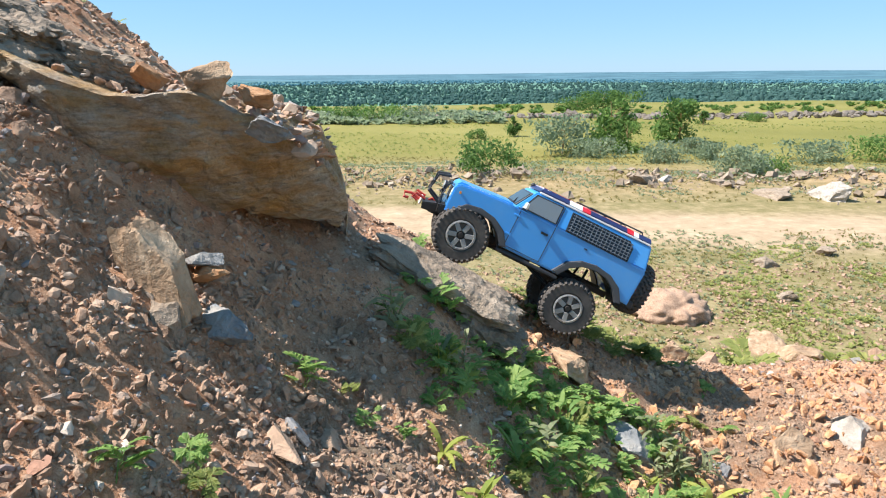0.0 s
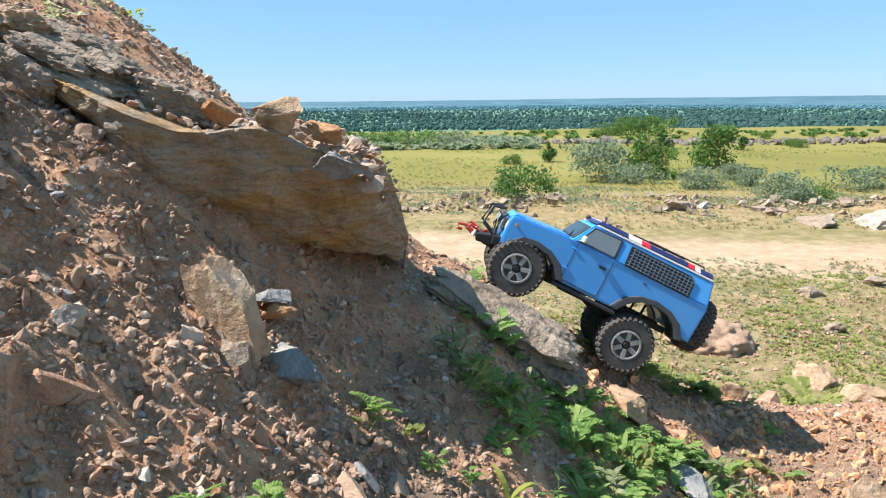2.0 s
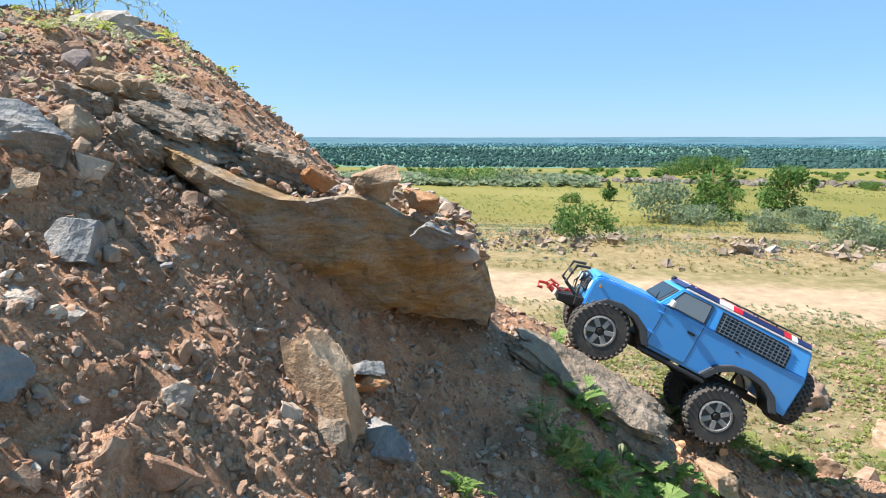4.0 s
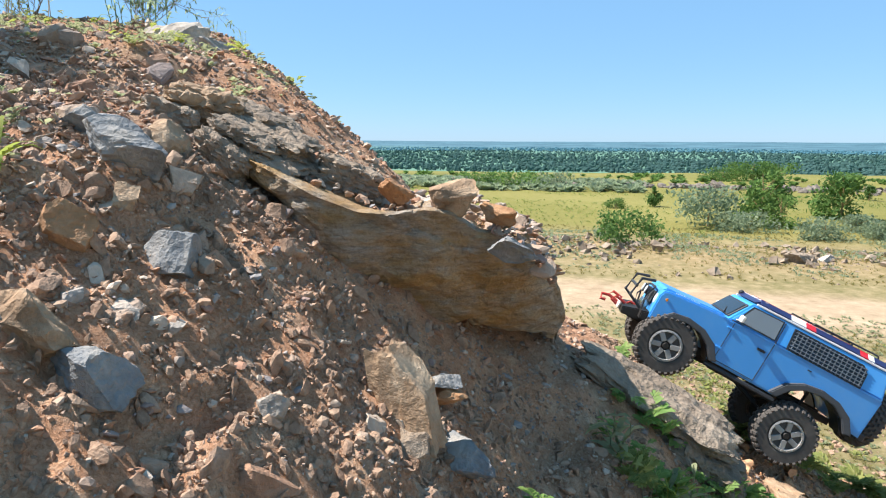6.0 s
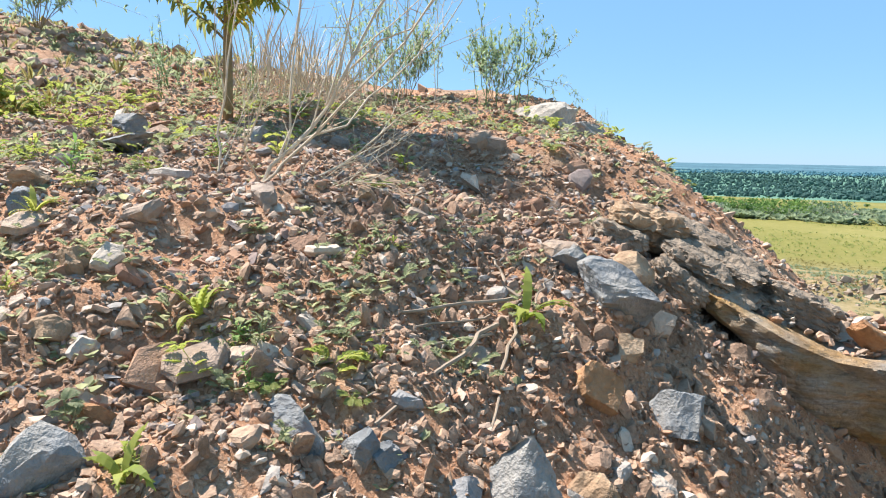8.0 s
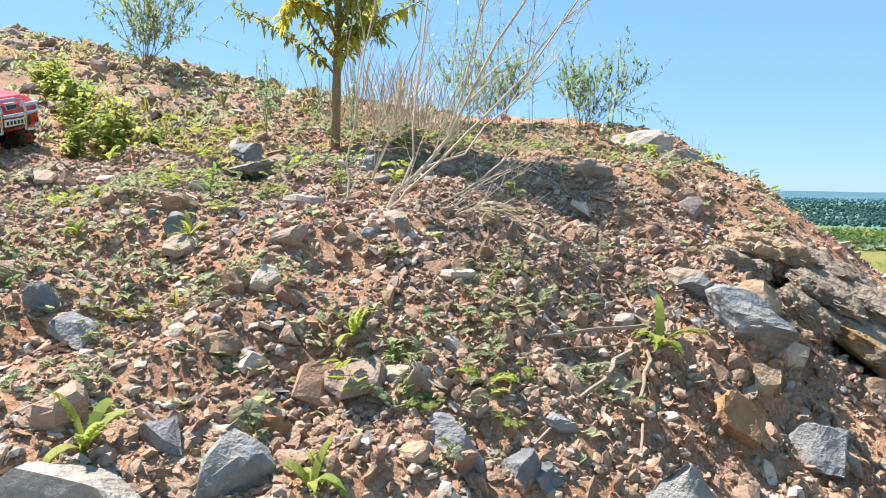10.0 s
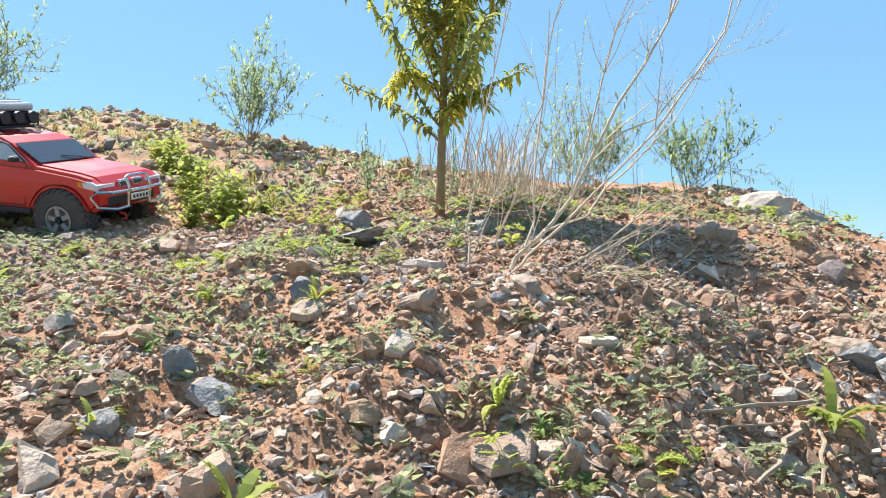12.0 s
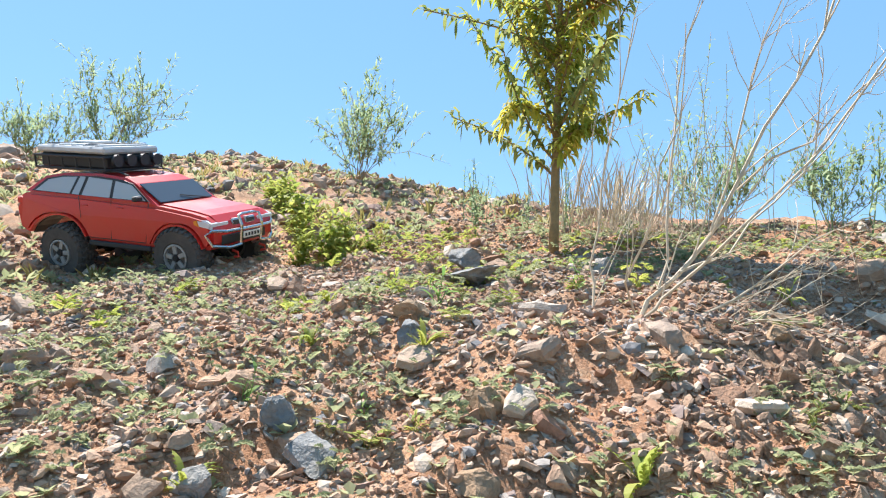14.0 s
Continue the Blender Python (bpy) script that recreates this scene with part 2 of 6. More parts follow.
# The heap's height along x, and where along y its crest stands.
HEAP_X = [-40, -9, -6, -4.5, -3.0, -2.2, -1.7, -1.4, -1.15, -1.0, -0.9, -0.8, -0.65, -0.55, -0.45, -0.35, -0.25, -0.17, -0.1, -0.05, 0.05, 0.3, 0.5, 0.7, 0.9, 1.25, 1.6, 3, 6, 9, 40]
HEAP_Z = [-3.2, 0.6, 1.86, 1.84, 1.47, 1.28, 1.24, 1.22, 1.185, 1.14, 1.10, 1.06, 0.985, 0.90, 0.81, 0.735, 0.625, 0.555, 0.525, 0.495, 0.40, 0.185, 0.11, 0.09, 0.09, 0.12, -0.02, -1.1, -2.6, -3.2, -3.3]
CREST_X = [-9, -4.5, -3.0, -2.0, -1.5, -1.2, -0.9, -0.6, -0.1, 0.3, 0.9, 3]
CREST_Y = [2.2, 1.5, 2.0, 2.6, 2.3, 1.9, 1.42, 1.29, 1.48, 1.62, 1.55, 1.7]


def smooth_interp(x, xs, ys, w):
    return sum(np.interp(x + o * w, xs, ys) for o in (-1, -0.5, 0, 0.5, 1)) / 5


def height(x, y):
    x, y = np.asarray(x, float), np.asarray(y, float)
    base = smooth_interp(x, HEAP_X, HEAP_Z, 0.05)
    crest = smooth_interp(x, CREST_X, CREST_Y, 0.12)
    over = np.maximum(y - crest, 0.0)
    yc = np.clip(y, -0.6, None) - over
    rise = 0.18 * (np.minimum(yc, 1.2) - 0.65) + 0.09 * np.maximum(yc - 1.2, 0)
    rise = rise + 0.055 * np.exp(-((x - 0.29) ** 2 + (y - 1.5) ** 2) / 0.022)
    fall = np.where(over < 0.35, 1.0 * over * over, 0.1225 + 0.72 * (over - 0.35))
    behind = np.maximum(-0.6 - y, 0.0)
    heap = base + rise - fall - 0.35 * behind
    heap = heap + 0.03 * np.exp(-((x + 1.08) ** 2 + (y - 0.53) ** 2) / 0.03)
    heap = heap - 0.035 * np.exp(-((x + 0.18) ** 2 + (y - 0.84) ** 2) / 0.03) + 0.03 * np.exp(-((x + 0.68) ** 2 + (y - 0.80) ** 2) / 0.02)
    # Fine relief fades out where the sheet is coarse.
    fine = np.clip((x + 4.2) / 1.2, 0, 1) * np.clip((2.4 - x) / 0.9, 0, 1) * np.clip((y + 1.0) / 0.7, 0, 1) * np.clip(1.2 - over / 0.25, 0.15, 1)
    heap = heap + 0.045 * fbm(x, y, 0.42, 2) + fine * (0.012 * fbm(x + 9, y, 0.105, 2) + 0.036 * fbm(x + 3, y, 0.10, 3))
    # Crumbled ledges on the cut face and lumps of loose earth at its foot.
    face = np.clip((-0.02 - x) / 0.15, 0, 1) * np.clip((x + 1.0) / 0.3, 0, 1) * np.clip((0.86 - y) / 0.08, 0, 1)
    foot = np.clip((x - 0.3) / 0.15, 0, 1) * np.clip((1.4 - x) / 0.3, 0, 1) * np.clip((1.45 - y) / 0.1, 0, 1)
    lump = 0.30 - np.abs(fbm(x + 0.2 * fbm(x, y, 0.2, 2), y - 5, 0.15, 4))
    u = (heap + 0.35 * x) / 0.055 + 2.2 * fbm(x, y + 7, 0.3, 3)
    step = u - np.floor(u)
    step = np.where(step < 0.75, step / 0.75, (1 - step) / 0.25) - 0.5
    heap = heap + face * (0.055 * (lump - 0.12) + 0.007 * step) + foot * 0.07 * (lump - 0.12)
    plain = PLAIN + 0.5 * fbm(x, y, 30, 3) * np.clip((np.hypot(x, y) - 14) / 30, 0, 1) + 0.06 * fbm(x, y, 1.2, 3)
    plain = plain + 0.35 * np.exp(-((y + 0.12 * x - 25.5) / 2.2) ** 2) * (0.8 + 1.2 * fbm(x, y, 3.0, 3))
    drop = np.clip((y - 75) / 330, 0, 1)
    plain = plain - 17 * drop * drop * (3 - 2 * drop) + 34 * np.clip((y - 900) / 3000, 0, 1) + 9 * fbm(x, y, 900, 2) * np.clip((y - 500) / 1500, 0, 1)
    k = 0.25
    d = heap - plain
    return plain + 0.5 * (d + np.sqrt(d * d + k * k))


def ground_z(x, y):
    return float(height(np.array([x]), np.array([y]))[0])


def ground_normal(x, y, e=0.02):
    return Vector((ground_z(x - e, y) - ground_z(x + e, y), ground_z(x, y - e) - ground_z(x, y + e), 2 * e)).normalized()


def axis(lo, hi, step, reach, grow=1.14):
    a = list(np.arange(lo, hi, step))
    s, p = step, a[-1]
    while p < reach:
        s *= grow
        p += s
        a.append(p)
    s, p, low = step, a[0], []
    while p > -reach:
        s *= grow
        p -= s
        low.append(p)
    return np.array(low[::-1] + a)


def grid_mesh(name, xs, ys, zs):
    nx, ny = len(xs), len(ys)
    X, Y = np.meshgrid(xs, ys, indexing="ij")
    co = np.stack([X, Y, zs], -1).reshape(-1, 3)
    i = np.arange((nx - 1) * (ny - 1))
    a = (i // (ny - 1)) * ny + i % (ny - 1)
    quads = np.stack([a, a + ny, a + ny + 1, a + 1], -1)
    me = bpy.data.meshes.new(name)
    me.vertices.add(len(co))
    me.vertices.foreach_set("co", co.ravel())
    me.loops.add(quads.size)
    me.loops.foreach_set("vertex_index", quads.ravel())
    me.polygons.add(len(quads))
    me.polygons.foreach_set("loop_start", np.arange(0, quads.size, 4))
    me.polygons.foreach_set("use_smooth", np.ones(len(quads), bool))
    me.update(calc_edges=True)
    return me


gx, gy = axis(-2.4, 1.2, 0.0095, 4000), axis(-0.1, 2.1, 0.0095, 4200)
GX, GY = np.meshgrid(gx, gy, indexing="ij")
ground = new("ground", grid_mesh("ground", gx, gy, height(GX, GY)))
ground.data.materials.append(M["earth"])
tagged(ground, "stony rust-brown spoil heap above a green meadow with a sandy track", "ground", kind="structure")

# ---- stones ----
def stone_arrays(seed, sub, cuts=9, size=(1, 1, 1), rough=0.06, depth=(0.5, 0.8)):
    """Vertices and triangles of an angular stone, its radius about 1."""
    bm = bmesh.new()
    bmesh.ops.create_icosphere(bm, subdivisions=sub, radius=1.0)
    v = np.array([x.co[:] for x in bm.verts])
    f = np.array([[x.index for x in p.verts] for p in bm.faces])
    bm.free()
    rng = np.random.default_rng(seed)
    for _ in range(cuts):
        n = rng.normal(size=3)
        n /= np.linalg.norm(n)
        d = rng.uniform(*depth)
        over = np.maximum(v @ n - d, 0)
        v = v - over[:, None] * n
    if sub == 1:
        v = v * rng.uniform(0.72, 1.12, (len(v), 1))
    elif sub == 2:
        v = v * rng.uniform(0.93, 1.07, (len(v), 1))
    if rough:
        k = np.array([noise.noise(Vector(p) * 2.3 + Vector((seed, 0, 0))) + 0.5 * noise.noise(Vector(p) * 6 + Vector((0, seed, 0))) for p in v])
        v = v * (1 + rough * k)[:, None]
    return v * np.array(size), f


def tri_mesh(name, v, f, mat, smooth=False):
    me = bpy.data.meshes.new(name)
    me.vertices.add(len(v))
    me.vertices.foreach_set("co", np.ascontiguousarray(v, dtype=np.float32).ravel())
    k = f.shape[1]
    me.loops.add(f.size)
    me.loops.foreach_set("vertex_index", np.ascontiguousarray(f, dtype=np.int32).ravel())
    me.polygons.add(len(f))
    me.polygons.foreach_set("loop_start", np.arange(0, f.size, k))
    me.polygons.foreach_set("use_smooth", np.full(len(f), smooth))
    me.update(calc_edges=True)
    me.materials.append(mat)
    return me


def turn_of(rng, lean=3.14):
    return np.array(Euler((rng.uniform(-lean, lean), rng.uniform(-lean, lean), rng.uniform(0, 6.28))).to_matrix())


def scatter(name, variants, spots, sizes, mat, seed, sink=0.3, lean=3.14, label="", category="", zfun=None, smooth=False):
    """Many small pieces joined into one object."""
    rng = np.random.default_rng(seed)
    V, F, off = [], [], 0
    zs = (zfun or height)(spots[:, 0], spots[:, 1])
    for (x, y), z, s in zip(spots, zs, sizes):
        v, f = variants[rng.integers(len(variants))]
        w = (v * s * rng.uniform(0.7, 1.3, 3)) @ turn_of(rng, lean).T + (x, y, z + s * (1 - sink) * 0.5)
        V.append(w)
        F.append(f + off)
        off += len(v)
    ob = new(name, tri_mesh(name, np.concatenate(V), np.concatenate(F), mat, smooth))
    return tagged(ob, label, category, kind="stuff")


def rock(name, place, size, seed, mat, turn=(0, 0, 0), sub=3, cuts=10, rough=0.07, label="", category="rock", group="", depth=(0.45, 0.78)):
    v, f = stone_arrays(seed, sub, cuts, (1, 1, 1), rough, depth)
    v = (v - (v.max(0) + v.min(0)) / 2) / ((v.max(0) - v.min(0)) / 2)
    chip = np.array([0.10 * facets(Vector(p) + Vector((seed, 0, 0)), 0.55) + 0.035 * noise.noise(Vector(p) * 9) for p in v])
    v = v * (0.95 + chip)[:, None] * np.array(size)
    ob = new(name, tri_mesh(name, v, f, mat))
    ob.matrix_world = pose(*place, *turn)
    return tagged(ob, label, category, group)


# The great boulder: its brow and its undercut foot, from the buried end to the free tip.
BROW = [(-0.66, 0.875, 1.078), (-0.617, 0.86, 1.057), (-0.558, 0.85, 1.031), (-0.493, 0.835, 1.003), (-0.44, 0.86, 0.982), (-0.396, 0.88, 0.978), (-0.365, 0.90, 0.984),
        (-0.325, 0.912, 0.977), (-0.295, 0.925, 0.957), (-0.241, 0.95, 0.946), (-0.214, 1.0, 0.91), (-0.188, 1.06, 0.85), (-0.178, 1.12, 0.80)]
FOOT = [(-0.66, 0.88, 1.05), (-0.624, 0.868, 1.028), (-0.594, 0.86, 1.01), (-0.555, 0.86, 0.98), (-0.524, 0.87, 0.944), (-0.49, 0.90, 0.89), (-0.453, 0.94, 0.849),
        (-0.39, 0.99, 0.813), (-0.341, 1.02, 0.783), (-0.291, 1.06, 0.764), (-0.237, 1.10, 0.746), (-0.20, 1.15, 0.739), (-0.182, 1.16, 0.765)]


def facets(q, size):
    """Broken-rock relief: 0 on the edges between facets, growing inwards."""
    d = noise.voronoi(q / size)[0]
    return min(d[1] - d[0], 0.6)


def boulder_mesh():
    n, m = 150, 132
    st = np.concatenate([np.array(BROW), np.array(FOOT)], 1)
    u = np.linspace(0, len(st) - 1, n)
    st = np.stack([np.interp(u, range(len(st)), st[:, k]) for k in range(6)], -1)
    ring = []
    for i, row in enumerate(st):
        b, f = row[:3], row[3:]
        end = min(1.0, (n - 1 - i) / 22)
        depth = 0.10 + 0.17 * end ** 0.5
        out = np.cross(f - b, (1.0, 0.25, 0.0))
        out = -out / np.linalg.norm(out) if out[1] > 0 else out / np.linalg.norm(out)
        h = np.linalg.norm(f - b)
        back = np.array((-0.02, depth, -0.03 * (1 - end)))
        prof = [b + (0, 0.012, 0.004), b, b + 0.30 * (f - b) + out * 0.10 * h, b + 0.62 * (f - b) + out * 0.13 * h, b + 0.90 * (f - b) + out * 0.06 * h, f,
                f + 0.4 * back + (0, 0, 0.01), f + back + (0, 0, 0.04), b + 1.1 * back + (0, 0, -0.06), b + back + (0, 0, -0.02), b + 0.45 * back + (0, 0, 0.008)]
        p = np.array(prof + prof[:1])
        t = np.linspace(0, len(prof), m + 1)[:-1]
        ring.append(np.stack([np.interp(t, range(len(p)), p[:, k]) for k in range(3)], -1))
    V = np.array(ring).reshape(-1, 3)
    c = np.repeat(np.array(ring).mean(1), m, 0)
    out = []
    for p, mid in zip(V, c):
        q = Vector(p)
        w = (q - Vector(mid)).normalized()
        bed = q.z * 36 + q.x * 20 + 1.2 * noise.noise(q * 7)
        flat = 0.35 + 0.65 * max(w.z, 0.0)
        ledge = 0.011 * (bed - math.floor(bed)) * flat * (0.5 + noise.noise(q * 9 + Vector((7, 7, 7))))
        d = 0.020 * noise.noise(q * 5) + 0.036 * facets(q + Vector((0.3, 0.1, 0.7)), 0.15) + 0.016 * facets(q, 0.05) * (0.5 + noise.noise(q * 4))
        d += 0.006 * noise.noise(q * 24) + 0.003 * noise.noise(q * 70) + ledge - 0.022
        out.append(q + w * d)
    bm = bmesh.new()
    vs = [bm.verts.new(p) for p in out]
    for i in range(n - 1):
        for j in range(m):
            bm.faces.new([vs[k] for k in (i * m + j, (i + 1) * m + j, (i + 1) * m + (j + 1) % m, i * m + (j + 1) % m)])
    for end in (vs[:m], vs[-m:][::-1]):
        hub = bm.verts.new(sum((v.co for v in end), Vector()) / m)
        for a, b in zip(end, end[1:] + end[:1]):
            bm.faces.new((a, b, hub))
    bmesh.ops.recalc_face_normals(bm, faces=bm.faces)
    me = bpy.data.meshes.new("boulder")
    bm.to_mesh(me)
    bm.free()
    me.materials.append(M["boulder"])
    return me


boulder = new("boulder", boulder_mesh())
tagged(boulder, "large ochre and grey boulder jutting out of the earth slope", "boulder")


def placed(name, x, y, z, size, seed, mat, turn, label, cuts=15, sub=4, rough=0.10, group="", depth=(0.34, 0.7)):
    return rock(name, (x, y, z), size, seed, M[mat], turn, sub, cuts, rough, label, "rock", group, depth)


placed("rock", -0.594, 0.672, 0.946, (0.042, 0.034, 0.032), 11, "grey", (5, -12, 20), "blue-grey angular rock embedded in the earth face")
placed("rock", -0.669, 0.728, 1.060, (0.056, 0.040, 0.036), 12, "grey", (0, 14, -15), "blocky blue-grey rock on the slope's brow")
placed("rock", -0.727, 0.750, 1.083, (0.040, 0.030, 0.028), 13, "grey", (10, 12, 30), "dark grey rock beside a blocky one")
placed("rock", -0.647, 0.598, 0.982, (0.027, 0.020, 0.030), 14, "rust", (10, 20, 10), "rusty orange stone stuck in the earth face")
placed("rock", -0.644, 0.410, 0.955, (0.038, 0.030, 0.054), 15, "grey", (-8, 16, 28), "pale grey upright slab of rock")
placed("rock", -0.605, 0.506, 0.915, (0.031, 0.026, 0.038), 16, "tan", (0, -14, 20), "crumbling tan rock split by cracks", rough=0.2)
placed("rock", -0.552, 0.513, 0.877, (0.039, 0.028, 0.024), 17, "grey", (0, 18, 0), "low grey-green rock under a tan one")
placed("rock", -0.352, 0.752, 0.778, (0.037, 0.034, 0.070), 18, "tan", (0, -16, 10), "tall tan and grey rock standing out of the earth", rough=0.16)
placed("rock", -0.336, 0.738, 0.725, (0.026, 0.026, 0.032), 19, "slab", (0, -20, 10), "blue-grey foot of a tall rock")
placed("rock", -0.318, 0.842, 0.752, (0.026, 0.022, 0.014), 20, "rust", (0, 8, 0), "small rusty flat stone")
placed("rock", -0.325, 0.838, 0.772, (0.026, 0.020, 0.009), 21, "grey", (0, 8, 20), "thin blue-grey flake on a rusty stone")
placed("rock", -0.292, 0.785, 0.700, (0.050, 0.034, 0.024), 22, "grey", (0, 4, -10), "low blue-grey block in the shaded earth")
placed("rock", -0.448, 0.612, 0.818, (0.018, 0.014, 0.018), 23, "pale", (0, 20, 0), "small pale blue stone in the earth face")
placed("rock", -0.538, 0.604, 0.892, (0.009, 0.007, 0.008), 24, "pale", (0, 0, 0), "small white stone chip", sub=2)
placed("rock", -0.680, 0.822, 1.070, (0.034, 0.027, 0.027), 25, "tan", (0, 20, 12), "tan block above the boulder")
placed("rock", -0.335, 0.945, 0.992, (0.034, 0.027, 0.027), 28, "tan", (10, -10, 20), "pale tan pointed stone lying on the boulder")
placed("rock", -0.272, 0.955, 0.972, (0.029, 0.022, 0.016), 29, "rust", (0, 6, -12), "rusty brown flat stone lying on the boulder")
placed("rock", -0.418, 0.955, 0.998, (0.026, 0.022, 0.020), 30, "rust", (0, 14, 30), "orange stone lying on the boulder")
placed("rock", -0.246, 0.915, 0.928, (0.036, 0.030, 0.018), 31, "grey", (-10, 14, 5), "bumpy grey knob on the boulder", rough=0.2)
placed("rock", -0.713, 0.350, 0.992, (0.017, 0.012, 0.013), 71, "grey", (0, 10, 20), "dark grey stone among weeds")
placed("rock", -0.628, 0.360, 0.955, (0.015, 0.012, 0.020), 72, "grey", (0, -12, 30), "grey wedge of rock in brown earth")
placed("rock", -0.668, 0.330, 0.950, (0.017, 0.013, 0.013), 73, "tan", (0, 8, 10), "tan stone crumbling out of the face")
placed("rock", -0.604, 0.358, 0.926, (0.010, 0.007, 0.008), 74, "grey", (0, 20, 0), "small blue-grey stone in the face")
placed("rock", -0.736, 0.342, 0.992, (0.017, 0.013, 0.013), 75, "slab", (0, 4, 40), "brownish grey stone in the face")
placed("rock", -0.640, 0.676, 1.006, (0.017, 0.013, 0.020), 76, "tan", (0, 6, 10), "upright pinkish stone in the face")
placed("rock", -1.13, 1.56, ground_z(-1.13, 1.56) + 0.02, (0.085, 0.06, 0.055), 32, "pale", (0, 10, 30), "pale grey rough rock on the heap's crest", rough=0.2)
placed("rock", -1.00, 1.50, ground_z(-1.0, 1.5) + 0.01, (0.07, 0.05, 0.035), 33, "pale", (0, 20, 50), "low pale grey rock on the heap's crest", rough=0.2)
placed("rock", -1.105, 0.80, 1.195, (0.022, 0.018, 0.018), 34, "pale", (0, 20, 0), "small pale stone on the heap")
placed("rock", -1.01, 0.735, 1.165, (0.060, 0.034, 0.020), 35, "tan", (0, 8, 35), "long flat brown stone on the heap")
placed("rock", -1.056, 0.482, 1.122, (0.009, 0.008, 0.020), 36, "grey", (6, 4, 40), "dark slate stone standing on edge")
placed("rock", -1.012, 0.482, 1.090, (0.021, 0.015, 0.015), 37, "tan", (0, 10, 20), "pinkish angular stone on the heap")
placed("rock", -0.995, 0.455, 1.080, (0.015, 0.013, 0.012), 38, "grey", (0, 0, 60), "dark grey stone beside a leafy weed")
placed("rock", -1.465, 0.645, 1.222, (0.062, 0.046, 0.018), 39, "grey", (4, -6, 20), "flat blue-grey stone on the heap")
placed("rock", -1.63, 0.76, 1.262, (0.050, 0.032, 0.026), 40, "grey", (0, 10, -30), "blue-grey tilted stone on the heap")
placed("rock", 0.735, 1.31, 0.19, (0.066, 0.05, 0.062), 43, "tan", (0, 12, 20), "tan angular rock half sunk in loose earth", rough=0.12)
placed("rock", 0.90, 1.36, 0.19, (0.07, 0.05, 0.05), 44, "pale", (0, -8, 50), "pale cracked rock at the earth bank", rough=0.12)
placed("rock", 1.12, 2.0, ground_z(1.12, 2.0) + 0.03, (0.08, 0.06, 0.06), 45, "tan", (0, 8, 10), "pale blocky rock below the heap")
placed("rock", 0.36, 1.22, 0.275, (0.06, 0.045, 0.03), 46, "grey", (0, 30, 0), "grey-blue stone among weeds")
placed("rock", 0.62, 1.75, ground_z(0.62, 1.75) + 0.02, (0.05, 0.04, 0.04), 47, "tan", (0, 30, 0), "tan stone on loose earth")
placed("rock", 0.27, 1.40, ground_z(0.27, 1.40) + 0.012, (0.055, 0.07, 0.036), 48, "tan", (0, 28, 10), "flat tan stone under the model car's wheel")
placed("rock", 0.035, 1.41, ground_z(0.035, 1.41) + 0.012, (0.06, 0.07, 0.036), 49, "rust", (0, 30, 10), "rusty stone under the model car's wheel")
placed("rock", -0.78, 0.33, ground_z(-0.78, 0.33) + 0.004, (0.032, 0.021, 0.017), 50, "grey", (0, 24, 30), "grey slab lying in the earth")
placed("rock", -1.22, 0.36, ground_z(-1.22, 0.36) + 0.006, (0.028, 0.018, 0.015), 51, "grey", (0, 10, -20), "slate-grey stone on the heap")
placed("rock", -1.10, 0.19, ground_z(-1.10, 0.19) + 0.006, (0.024, 0.020, 0.014), 52, "grey", (0, 10, 20), "dark stone among small weeds")

for x, y, size, seed, mat, turn, what in ((-0.905, 0.10, (0.058, 0.030, 0.026), 121, "pale", (0, 6, 28), "large pale grey rock sunk in the gravel"), (-0.862, 0.188, (0.026, 0.022, 0.026), 122, "grey", (8, 20, 40), "grey wedge-shaped rock in the gravel"),
                                          (-0.735, 0.340, (0.017, 0.012, 0.018), 123, "grey", (0, 14, 10), "small slate-blue stone in the gravel"), (-1.259, 0.388, (0.022, 0.016, 0.016), 124, "tan", (0, 12, 30), "pinkish pointed stone on the heap"),
                                          (-1.235, 0.372, (0.016, 0.014, 0.014), 125, "rust", (0, 8, 60), "small reddish stone beside a pinkish one"), (-0.951, 0.621, (0.017, 0.014, 0.014), 126, "tan", (0, 10, 15), "pale angular stone on the heap"),
                                          (-1.126, 0.101, (0.022, 0.016, 0.016), 127, "grey", (0, 10, 20), "grey stone half hidden by weeds"), (-1.029, 0.303, (0.011, 0.009, 0.014), 128, "tan", (0, 6, 0), "small upright tan stone"),
                                          (-1.147, 0.185, (0.018, 0.014, 0.016), 129, "grey", (0, 16, 50), "dark grey stone under weeds"), (-0.978, 0.252, (0.017, 0.013, 0.012), 130, "tan", (0, 5, 35), "brown blocky stone on the heap"),
                                          (-0.693, 1.012, (0.028, 0.022, 0.024), 131, "tan", (0, 12, 10), "tan block above the boulder's end"), (-0.647, 1.078, (0.024, 0.020, 0.018), 132, "rust", (0, 18, 30), "reddish block on the slope's edge"),
                                          (-1.035, 0.313, (0.018, 0.014, 0.016), 133, "tan", (0, 16, 70), "tan angular stone among weeds"), (-0.883, 0.237, (0.015, 0.012, 0.011), 134, "rust", (0, 10, 20), "reddish stone in loose earth")):
    placed("rock", x, y, ground_z(x, y) + 0.25 * size[2], size, seed, mat, turn, what, sub=3)


